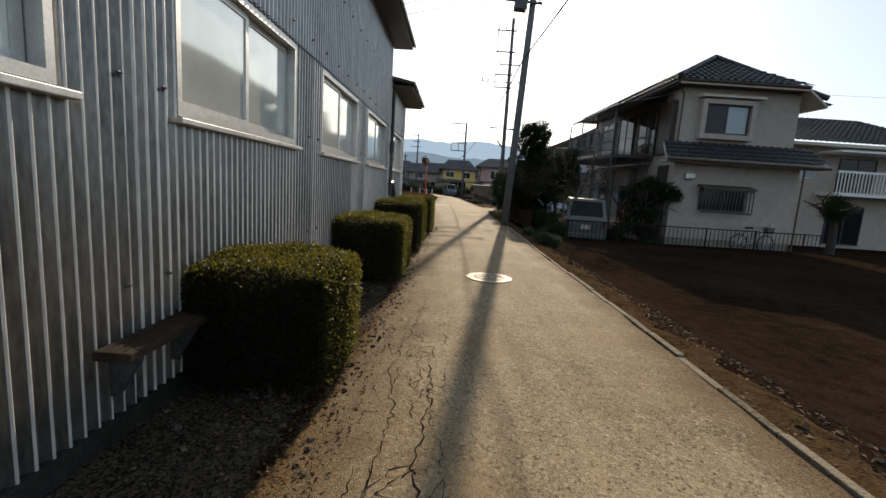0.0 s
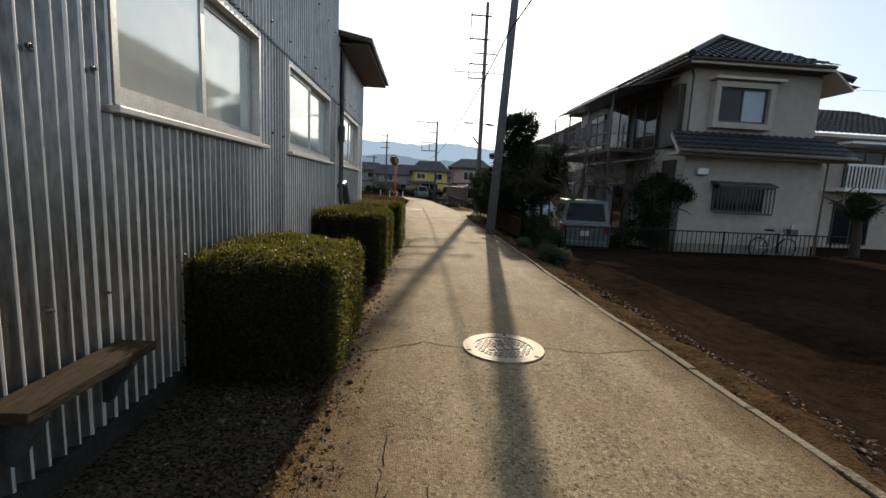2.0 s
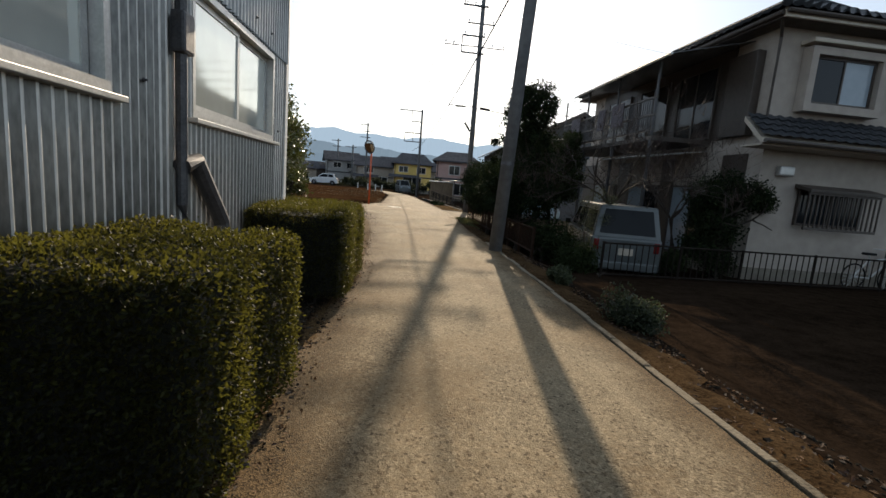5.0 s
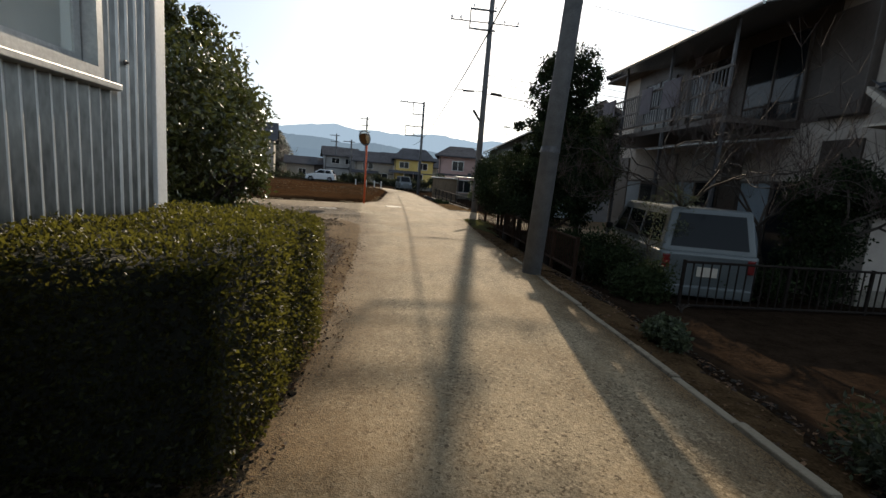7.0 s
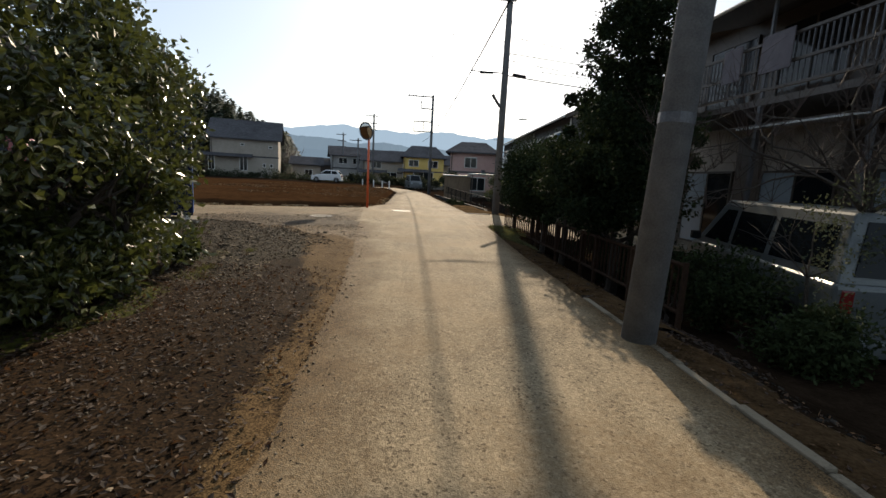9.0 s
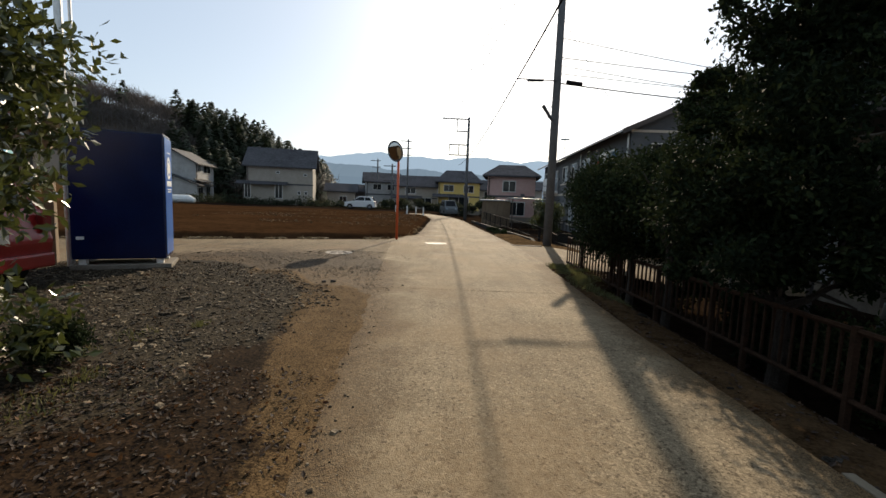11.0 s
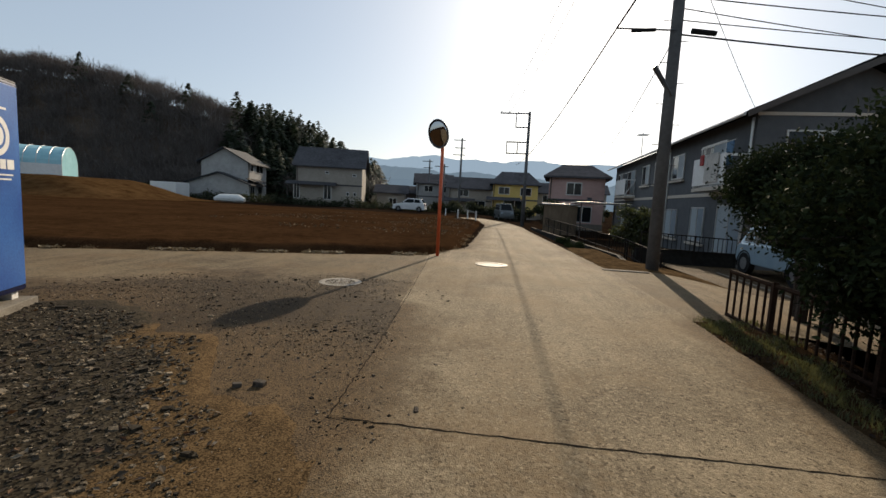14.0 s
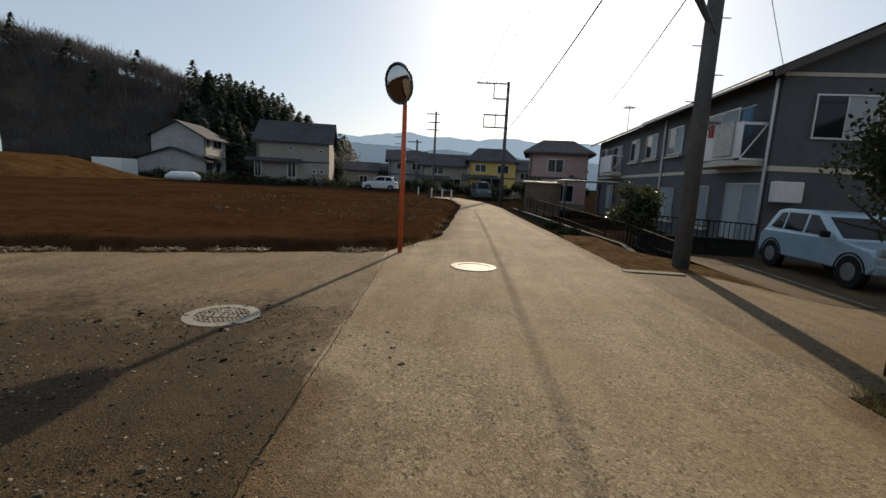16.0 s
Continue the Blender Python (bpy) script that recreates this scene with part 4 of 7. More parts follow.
def tiled(parent, a, b, c, d, mat=None, pan=0.27, course=0.28, lift=0.035, name="roof_tiles"):
    """Courses of wavy tiles over the slope with eave a-b and upper edge d-c."""
    a, b, c, d = map(Vector, (a, b, c, d))
    n = (b - a).cross(d - a).normalized()
    if n.z < 0:
        n = -n
    rows = max(2, int(((a + b) / 2 - (c + d) / 2).length / course))
    cols = max(4, int((b - a).length / pan * 4))
    verts, faces = [], []
    for j in range(rows):
        for k in (0, 1):
            f = (j + k) / rows
            p, q = a.lerp(d, f), b.lerp(c, f)
            for i in range(cols + 1):
                u = i / cols
                base = p.lerp(q, u)
                s = (base - a).dot((b - a).normalized())
                verts.append(base + n * (lift * (1 - k) + 0.022 * math.sin(2 * math.pi * s / pan)))
    w = cols + 1
    for r in range(2 * rows - 1):
        for i in range(cols):
            faces.append((r * w + i, r * w + i + 1, (r + 1) * w + i + 1, (r + 1) * w + i))
    me = bpy.data.meshes.new(name)
    me.from_pydata([tuple(v) for v in verts], [], faces)
    me.materials.append(mat or TILE)
    ob = new(name, me)
    ob.parent = parent
    return ob


def slab_part(name, a, b, c, d, t, mat, parent):
    """A plate of thickness t under the quad a b c d."""
    bm = bmesh.new()
    up = [bm.verts.new(p) for p in (a, b, c, d)]
    lo = [bm.verts.new((p[0], p[1], p[2] - t)) for p in (a, b, c, d)]
    bm.faces.new(up), bm.faces.new(lo[::-1])
    for i in range(4):
        j = (i + 1) % 4
        bm.faces.new((up[i], lo[i], lo[j], up[j]))
    return part(name, bm, mat, parent)


FRONT = lambda x, y, z: pose(x, y, z)
SIDE = lambda x, y, z: pose(x, y, z, 0, 0, -90)

# ---- cream two-storey house with a dark tiled roof ----
AWNING = leafy("translucent_awning_sheet", (0.07, 0.072, 0.075), (0.14, 0.143, 0.145), 0.22, 0.18, 0.6)
house = thing("house", "cream plastered two-storey house with dark tiled hip roof", "house")
G = -0.55
part("wall", box(8.75, 13.1, 17.0, 26.6, 2.9, 5.52), PLASTER, house)
part("ground_floor_wall", box(8.62, 13.35, 16.78, 26.6, G, 2.88), PLASTER, house)
part("plinth", box(8.6, 13.37, 16.76, 26.6, G - 0.1, -0.12), CONCRETE, house)
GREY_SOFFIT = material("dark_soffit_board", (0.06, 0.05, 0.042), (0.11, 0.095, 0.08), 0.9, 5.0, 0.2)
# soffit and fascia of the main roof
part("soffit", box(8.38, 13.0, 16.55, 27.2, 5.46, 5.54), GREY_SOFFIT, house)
part("fascia", box(8.30, 12.98, 16.47, 16.54, 5.46, 5.66, 0.01), TRIM, house)
part("fascia", box(8.30, 8.37, 16.55, 27.2, 5.46, 5.66, 0.01), BROWN, house)
part("gutter", tube([(8.26, 16.5, 5.55), (8.26, 27.2, 5.50)], 0.055, 8), BROWN, house)
part("gutter", tube([(8.3, 16.42, 5.58), (12.95, 16.42, 5.58)], 0.05, 8), BROWN, house)
slab_part("lower_soffit", (12.98, 16.5, 5.58), (13.72, 16.5, 5.0), (13.72, 27.2, 5.0), (12.98, 27.2, 5.58), 0.09, TRIM, house)
A0, A1 = (11.0, 19.3, 7.2), (11.0, 24.6, 7.2)
tiled(house, (8.2, 16.38, 5.62), (8.2, 27.3, 5.62), A1, A0)
tiled(house, (8.2, 16.38, 5.62), (13.05, 16.38, 5.62), (11.02, 19.3, 7.2), (10.98, 19.3, 7.2))
tiled(house, (13.82, 16.38, 5.0), (13.82, 27.3, 5.0), A1, A0)
tiled(house, (8.2, 27.3, 5.62), (13.05, 27.3, 5.62), (11.02, 24.6, 7.2), (10.98, 24.6, 7.2))
for p, q in (((8.2, 16.38, 5.68), A0), ((13.6, 16.4, 5.2), A0), (A0, A1), ((8.2, 27.3, 5.68), A1)):
    part("ridge_tiles", tube([Vector(p) + Vector((0, 0, 0.03)), Vector(p).lerp(Vector(q), 0.5) + Vector((0, 0, 0.06)), Vector(q) + Vector((0, 0, 0.08))], 0.10, 8), TILE, house)
# pent roof between the floors
slab_part("pent_roof", (7.95, 16.12, 2.82), (13.85, 16.12, 2.82), (13.6, 17.02, 3.42), (8.2, 17.02, 3.42), 0.12, TRIM, house)
tiled(house, (7.9, 16.05, 2.86), (13.9, 16.05, 2.86), (13.6, 16.98, 3.50), (8.2, 16.98, 3.50))
part("pent_fascia", box(7.95, 13.85, 16.06, 16.12, 2.71, 2.80, 0.01), TRIM, house)
part("pent_soffit", box(8.0, 13.8, 16.13, 16.77, 2.68, 2.72), TRIM, house)
part("gutter", tube([(7.95, 16.02, 2.76), (13.85, 16.02, 2.74)], 0.05, 8), BROWN, house)
part("downpipe", tube([(13.45, 16.7, 2.7), (13.45, 16.7, G)], 0.035, 8), BROWN, house)
part("downpipe", tube([(8.35, 16.6, 5.5), (8.68, 16.93, 5.2), (8.68, 16.93, 3.2)], 0.035, 8), BROWN, house)
# bay frame and upper window, lower barred window, ventilator lamp
bm = bmesh.new()
for q in ((9.35, 9.52, 3.62, 5.05), (11.18, 11.35, 3.62, 5.05), (9.52, 11.18, 4.88, 5.05), (9.52, 11.18, 3.62, 3.80)):
    bm_box(bm, q[0], q[1], 16.72, 16.99, q[2], q[3])
part("window_surround", bm, PLASTER, house)
part("window_hood", box(9.25, 11.6, 16.62, 16.99, 5.10, 5.19, 0.02), TRIM, house)
window_unit(house, FRONT(10.35, 16.90, 3.82), 1.62, 1.05, 2, BROWN, [DARK_PANE, PALE_PANE], label="sliding window with pale blind behind one pane")
part("window_backing", box(9.54, 11.16, 16.93, 16.99, 3.82, 4.86), CURTAIN, house)
window_unit(house, FRONT(10.55, 16.76, 0.98), 1.75, 0.86, 2, BROWN, DARK_PANE)
grille = part("window_grille", box(9.62, 11.52, 16.38, 16.44, 0.9, 0.96, 0.008), BROWN, house, "dark steel window grille box")
part("grille_hood", prism([(16.32, 1.84), (16.76, 1.95), (16.76, 1.86), (16.32, 1.78)], "x", 9.58, 11.56), BROWN, grille)
part("grille_rail", box(9.62, 11.52, 16.38, 16.44, 1.72, 1.78), BROWN, grille)
for i in range(16):
    part("grille_bar", box(9.63 + i * 0.125, 9.655 + i * 0.125, 16.39, 16.42, 0.961, 1.719), BROWN, grille)
part("vent_hood", box(9.0, 9.36, 16.6, 16.77, 2.1, 2.32, 0.04), ALU, house, "steel ventilator hood")
part("outlet_box", box(12.55, 12.65, 16.72, 16.77, 0.4, 0.62, 0.01), TRIM, house)
part("wood_cladding", box(8.70, 8.748, 18.3, 25.6, 3.05, 5.45), BROWN, house, "dark brown timber cladding")
for y0, y1 in ((17.2, 18.0), (20.0, 20.62), (22.6, 23.4), (25.4, 26.5)):
    part("timber_panel", box(8.57, 8.618, y0, y1, -0.4, 2.6, 0.008), BROWN, house, "dark timber shutter case")
# garden side: shutters, sliding doors, balcony with rails and awnings
part("shutter_box", box(8.52, 8.74, 17.35, 18.25, 3.05, 5.05, 0.02), BROWN, house, "brown steel shutter box")
for y in (19.6, 21.8, 24.2):
    window_unit(house, SIDE(8.69, y, 3.1), 1.7, 1.95, 2, BROWN, DARK_PANE)
for y in (19.0, 21.6, 24.4):
    window_unit(house, SIDE(8.61, y, -0.2), 1.9, 2.0, 2, BROWN, [PALE_PANE, DARK_PANE])
balcony = part("balcony_floor", box(6.9, 8.60, 18.6, 25.2, 2.9, 3.02), BROWN, house, "steel balcony on posts")
for y in (18.65, 20.8, 23.0, 25.1):
    part("post", box(6.88, 6.95, y, y + 0.07, G, 2.89), STEEL_DARK, balcony)
    part("awning_post", box(6.88, 6.93, y, y + 0.05, 3.03, 4.95), STEEL_DARK, balcony)
for z in (3.15, 3.55, 4.0):
    part("balcony_rail", box(6.87, 6.92, 18.6, 25.2, z, z + 0.05), BROWN, balcony)
for i in range(60):
    part("baluster", box(6.885, 6.905, 18.7 + i * 0.108, 18.72 + i * 0.108, 3.2, 4.0), STEEL_DARK, balcony)
slab_part("balcony_awning", (6.6, 17.7, 4.86), (6.6, 23.6, 4.86), (8.7, 23.6, 5.36), (8.7, 17.7, 5.36), 0.02, AWNING, house)
part("awning_gutter", tube([(6.57, 17.7, 4.84), (6.57, 23.6, 4.84)], 0.035, 8), ALU, house)
slab_part("porch_awning", (6.45, 18.7, 2.44), (6.45, 20.8, 2.44), (8.6, 20.8, 2.76), (8.6, 18.7, 2.76), 0.03, ALU, house)
# washing over the balcony rail
CLOTH = material("washed_cloth", (0.08, 0.07, 0.08), (0.16, 0.14, 0.15), 0.9, 5.0, 0.2)
for y, w in ((20.2, 0.7), (21.4, 0.5), (23.4, 0.8)):
    t = part("hanging_cloth", box(6.80, 6.83, y, y + w, 3.45, 4.12, 0.01), CLOTH)
    tagged(t, "pale washed cloth hung over the balcony rail", "laundry")

# neighbour house, dark roof and white balcony
nb = thing("house", "pale grey two-storey house with white balcony", "house")
part("wall", box(16.6, 24.0, 21.5, 29.0, G, 4.3), PLASTER, nb)
tiled(nb, (15.9, 20.7, 4.35), (24.8, 20.7, 4.35), (22.5, 25.0, 6.2), (18.5, 25.0, 6.2))
tiled(nb, (15.9, 29.6, 4.35), (15.9, 20.7, 4.35), (18.5, 25.0, 6.2), (18.5, 25.01, 6.2))
part("eave", box(16.0, 24.7, 20.75, 29.5, 4.2, 4.33), TRIM, nb)
part("balcony_floor", box(18.0, 22.5, 20.4, 21.49, 1.95, 2.1), WHITE, nb)
part("balcony_rail", box(18.0, 22.5, 20.4, 20.46, 3.0, 3.1), WHITE, nb)
for i in range(28):
    part("baluster", box(18.05 + i * 0.16, 18.09 + i * 0.16, 20.41, 20.45, 2.101, 2.999), WHITE, nb)
part("balcony_awning", box(17.8, 22.8, 20.2, 21.49, 3.9, 4.0), WHITE, nb)
window_unit(nb, FRONT(19.8, 21.49, 2.15), 1.8, 1.6, 2, BROWN, DARK_PANE)
window_unit(nb, FRONT(17.3, 21.49, 2.7), 0.9, 0.9, 2, ALU, PALE_PANE)
window_unit(nb, FRONT(19.6, 21.49, -0.4), 1.8, 1.9, 2, BROWN, DARK_PANE)

# ---- grey apartment house ----
GREY_WALL = material("grey_siding", (0.07, 0.076, 0.083), (0.108, 0.116, 0.123), 0.85, 3.0, 0.2, big=0.4)
GREY_GABLE = material("grey_gable", (0.06, 0.064, 0.07), (0.09, 0.095, 0.101), 0.85, 3.0, 0.2)
APT_ROOF = material("slate_roof", (0.010, 0.011, 0.012), (0.022, 0.023, 0.025), 0.95, 5.0, 0.2, spec=0.0)
apt = thing("apartment_house", "grey two-storey apartment house with balconies and gable end", "apartment house", pose(8.75, 35.7, 0, 0, 0, -3.2))
AG = -0.6
part("wall", box(0, 6.2, 0, 22.5, AG, 4.84), GREY_WALL, apt)
for y in (0.0, 22.38):
    part("gable_wall", prism([(0.0, 4.84), (6.2, 4.84), (3.1, 6.28)], "y", y, y + 0.12), GREY_GABLE, apt)
for a, b in ((-0.55, 3.1), (6.75, 3.1)):
    slab_part("roof", (a, -0.5, 4.76), (a, 23.0, 4.76), (b, 23.0, 6.46), (b, -0.5, 6.46), 0.12, APT_ROOF, apt)
    slab_part("barge_board", (a, -0.56, 4.78), (a, -0.505, 4.78), (b, -0.505, 6.48), (b, -0.56, 6.48), 0.22, BROWN, apt)
part("ridge", tube([(3.1, -0.5, 6.48), (3.1, 23.0, 6.48)], 0.08, 8), APT_ROOF, apt)
part("gutter", tube([(-0.6, -0.4, 4.68), (-0.6, 23.0, 4.66)], 0.06, 8), WHITE, apt)
part("band", box(-0.03, 6.23, -0.03, 22.4, 2.05, 2.2), TRIM, apt)
part("band", box(-0.03, 6.23, -0.04, 0.0, 4.72, 4.83), TRIM, apt)
part("downpipe", tube([(-0.08, 0.12, 4.66), (-0.08, 0.12, AG)], 0.05, 8), ALU, apt)
part("downpipe", tube([(-0.08, 8.6, 4.66), (-0.08, 8.6, AG)], 0.05, 8), ALU, apt)
window_unit(apt, FRONT(1.75, -0.01, 3.0), 1.7, 1.25, 2, ALU, [DARK_PANE, CURTAIN])
part("shutter_box", box(2.66, 3.5, -0.09, -0.01, 2.95, 4.3, 0.01), TRIM, apt)
part("air_conditioner", box(0.06, 0.80, -0.34, -0.02, 1.15, 1.75, 0.03), WHITE, apt, "white air conditioner unit on wall")
for y, z, w, h in ((3.2, 2.45, 2.4, 1.75), (7.3, 3.0, 1.7, 1.2), (10.4, 3.0, 1.7, 1.2), (13.2, 3.0, 1.6, 1.2), (17.0, 2.45, 2.2, 1.7), (20.6, 3.0, 1.6, 1.2),
                   (1.2, -0.15, 2.1, 1.85), (4.2, 0.1, 1.5, 1.5), (7.6, 0.1, 1.7, 1.4), (10.4, 0.1, 1.6, 1.4), (14.0, 0.1, 1.7, 1.4), (18.0, 0.0, 1.8, 1.6)):
    win = window_unit(apt, SIDE(-0.01, y, z), w, h, 2, ALU, [CURTAIN, PALE_PANE] if z < 1 else [DARK_PANE, CURTAIN])
    if h < 1.6:
        part("window_surround", box(-w / 2 - 0.15, w / 2 + 0.15, -0.16, -0.02, -0.16, -0.06, 0.01), TRIM, win)
for y0, y1 in ((0.35, 3.2), (15.6, 18.6)):
    b = part("balcony", box(-0.75, -0.02, y0, y1, 2.2, 2.34, 0.01), TRIM, apt, "boxed balcony with slatted white panels")
    part("balcony_panel", box(-0.75, -0.70, y0, y1, 2.42, 3.5, 0.01), WHITE, b)
    for y in (y0, y1 - 0.05):
        part("balcony_rail", box(-0.70, -0.03, y, y + 0.05, 3.40, 3.48), WHITE, b)
        part("balcony_rail", box(-0.70, -0.03, y, y + 0.05, 2.35, 2.42), WHITE, b)
        part("brace", tube([(-0.70, y + 0.025, 2.40), (-0.05, y + 0.025, 3.42)], 0.025, 6), WHITE, b)
    part("laundry_pole", tube([(-0.5, y0 - 0.1, 3.95), (-0.5, y1 + 0.1, 3.95)], 0.016, 6), ALU, b)
FUTON = material("patterned_quilt", (0.35, 0.33, 0.30), (0.62, 0.60, 0.55), 0.95, 7.0, 0.3, big=3.0)
RED_CLOTH = material("red_cloth", (0.25, 0.03, 0.03), (0.4, 0.06, 0.05), 0.9, 8.0, 0.2)
BLUE_CLOTH = material("blue_cloth", (0.06, 0.12, 0.2), (0.1, 0.2, 0.32), 0.9, 8.0, 0.2)
APT = apt.matrix_basis
for (y0, y1, z0, z1, mat, lab, cat) in ((0.75, 1.9, 2.5, 3.56, FUTON, "pale patterned quilt hung over the balcony", "quilt"), (2.1, 2.4, 3.2, 3.6, RED_CLOTH, "red cloth hung over the balcony", "laundry"), (0.45, 0.95, 3.1, 3.95, BLUE_CLOTH, "blue cloth hanging from a laundry pole", "laundry")):
    x = -0.82 if z1 < 3.65 else -0.5
    q = part("hanging_cloth", box(x, x + 0.05, y0, y1, z0, z1, 0.015), mat)
    q.matrix_basis = APT
    tagged(q, lab, cat)
for x, y in ((5.2, 8.0), (1.2, 20.0)):
    an = thing("antenna", "thin roof television antenna", "antenna", APT @ pose(x, y, 5.44))
    part("mast", tube([(0, 0, 0), (0, 0, 1.9)], 0.03, 6), ALU, an)
    for k in range(5):
        part("element", tube([(-0.4, -0.4 + 0.2 * k, 1.75), (0.4, -0.4 + 0.2 * k, 1.75)], 0.015, 4), ALU, an)

# ---- railings and fences ----
def railing(name, label, pts, height, mat, step=0.14, posts=1.8, bar=0.012, rail=0.03, group=""):
    th = thing(name, label, "fence", group=group)
    for (x0, y0, z0), (x1, y1, z1) in zip(pts, pts[1:]):
        ln = math.hypot(x1 - x0, y1 - y0)
        m = pose(x0, y0, 0, 0, 0, math.degrees(math.atan2(y1 - y0, x1 - x0)))
        for zz in (0.08, height - rail):
            part("rail", tube([m @ Vector((0, 0, z0 + zz)), m @ Vector((ln, 0, z1 + zz))], rail * 0.7, 6), mat, th)
        n = max(1, int(ln / step))
        for i in range(n + 1):
            f = i / n
            z = z0 + (z1 - z0) * f
            p = m @ Vector((ln * f, 0, 0))
            big = i % max(1, int(posts / step)) == 0
            r = rail if big else bar
            part("post" if big else "baluster", tube([(p.x, p.y, z - (0.3 if big else -0.09)), (p.x, p.y, z + height - (0 if big else rail))], r, 5), mat, th)
    return th


RUSTY = material("rusty_fence_paint", (0.016, 0.010, 0.007), (0.055, 0.030, 0.018), 0.85, 12.0, 0.2, spec=0.1)
railing("garden_fence", "low dark steel railing in front of the house", [(4.6, 15.9, -0.42), (7.9, 16.0, -0.42), (14.0, 16.1, -0.42)], 0.78, FENCE, 0.15)
railing("garden_fence", "low rusty brown steel fence along the lane verge", [(3.55, 17.4, -0.25), (3.6, 20.5, -0.25), (3.45, 23.3, -0.2), (3.2, 25.3, -0.08)], 0.68, RUSTY, 0.12, 1.3, 0.015, 0.038)
railing("yard_fence", "dark steel railing on a low wall before the apartment house", [(5.2, 35.2, 0.0), (8.2, 35.0, -0.1)], 0.62, FENCE, 0.14)
railing("lane_railing", "dark railing along a ditch beside the lane", [(4.55, 31.4, -0.4), (4.7, 35.2, -0.3), (4.2, 42.0, -0.2), (3.4, 52.0, 0.0)], 0.62, FENCE, 0.28)
wall = part("low_wall", prism([(5.1, 35.3), (8.3, 35.1), (8.3, 35.25), (5.1, 35.45)], "z", -0.7, 0.02), DARK_CONCRETE)
tagged(wall, "low concrete block wall under the railing", "wall", kind="structure")
wall = part("ditch_wall", prism([(3.55, 30.6), (4.1, 34.0), (3.35, 42.0), (2.6, 50.0), (2.75, 50.0), (3.5, 42.0), (4.25, 34.0), (3.7, 30.6)], "z", -0.5, -0.16), DARK_CONCRETE)
tagged(wall, "low concrete edge wall of the ditch", "wall", kind="structure")


# ---- vehicles ----
def loft(sections):
    """A skin through rings of equal length."""
    bm = bmesh.new()
    rings = [[bm.verts.new(p) for p in s] for s in sections]
    n = len(rings[0])
    for a, b in zip(rings, rings[1:]):
        for i in range(n):
            bm.faces.new((a[i], a[(i + 1) % n], b[(i + 1) % n], b[i]))
    bm.faces.new(rings[0][::-1]), bm.faces.new(rings[-1])
    return bm


def vehicle(name, label, m, length, width, profile, cabin, paint, windows, wheel_x, wr, lamps=True):
    """profile: side outline of the lower body; cabin: outline of the glasshouse (x, z); windows: quads on its flanks."""
    th = thing(name, label, "car", m)
    hw = width / 2
    bm = bm_prism(bmesh.new(), profile, "y", -hw, hw)
    bmesh.ops.bevel(bm, geom=bm.edges[:], offset=0.06, segments=3, affect="EDGES", profile=0.6)
    part("body", bm, paint, th, smooth=False)
    top = max(z for _, z in cabin)
    low = min(z for _, z in cabin)
    lean = lambda z: hw - 0.03 - 0.13 * (z - low) / (top - low)
    bm = loft([[(x, s * lean(z), z) for x, z in cabin] for s in (-1, 1)])
    bmesh.ops.bevel(bm, geom=bm.edges[:], offset=0.035, segments=2, affect="EDGES", profile=0.6)
    part("cabin", bm, paint, th)
    for q in windows:
        for s in (-1, 1):
            bm = bmesh.new()
            vs = [bm.verts.new((x, s * (lean(z) + 0.006), z)) for x, z in q]
            us = [bm.verts.new((x, s * (lean(z) - 0.02), z)) for x, z in q]
            bm.faces.new(vs), bm.faces.new(us[::-1])
            for i in range(len(q)):
                bm.faces.new((vs[i], us[i], us[(i + 1) % len(q)], vs[(i + 1) % len(q)]))
            part("side_window", bm, CAR_GLASS, th)
    # windscreen and rear window on the sloping ends of the cabin
    for (x0, z0), (x1, z1), out, nm in ((cabin[0], cabin[1], -1, "rear_window"), (cabin[-1], cabin[-2], 1, "windscreen")):
        bm = bmesh.new()
        pts = []
        for f, inset in ((0.14, 0.12), (0.88, 0.12)):
            x, z = x0 + (x1 - x0) * f + out * 0.012, z0 + (z1 - z0) * f
            pts.append([(x, -(lean(z) - inset), z), (x, lean(z) - inset, z)])
        q = [pts[0][0], pts[0][1], pts[1][1], pts[1][0]]
        vs = [bm.verts.new(p) for p in q]
        us = [bm.verts.new((p[0] - out * 0.02, p[1], p[2])) for p in q]
        bm.faces.new(vs), bm.faces.new(us[::-1])
        for i in range(4):
            bm.faces.new((vs[i], us[i], us[(i + 1) % 4], vs[(i + 1) % 4]))
        part(nm, bm, CAR_GLASS, th)
    for x in wheel_x:
        for s in (-1, 1):
            wl = part("wheel", tube([(x, s * (hw - 0.16), wr), (x, s * (hw + 0.005), wr)], wr, 22), BLACK, th)
            arch_pts = [(x + math.cos(a) * (wr + 0.05), s * (hw + 0.004), wr + math.sin(a) * (wr + 0.05)) for a in np.linspace(-0.3, math.pi + 0.3, 13)]
            part("wheel_arch", tube(arch_pts, 0.02, 6), BLACK, th)
            part("rim", tube([(x, s * (hw - 0.02), wr), (x, s * (hw + 0.015), wr)], wr * 0.56, 16), HUB, wl)
    xs = [x for x, _ in profile]
    zm = [z for _, z in profile]
    zf = (max(zm) + min(zm)) / 2 + 0.08
    LAMP_GLASS, RED = PALE_PANE, RED_LAMP
    for s in (-1, 1):
        part("headlight", box(max(xs) - 0.1, max(xs) + 0.012, s * (hw - 0.22) - 0.14, s * (hw - 0.22) + 0.14, zf, zf + 0.16, 0.03), LAMP_GLASS, th)
        part("tail_light", box(min(xs) - 0.012, min(xs) + 0.08, s * (hw - 0.12) - 0.06, s * (hw - 0.12) + 0.06, zf, zf + 0.24, 0.02), RED, th)
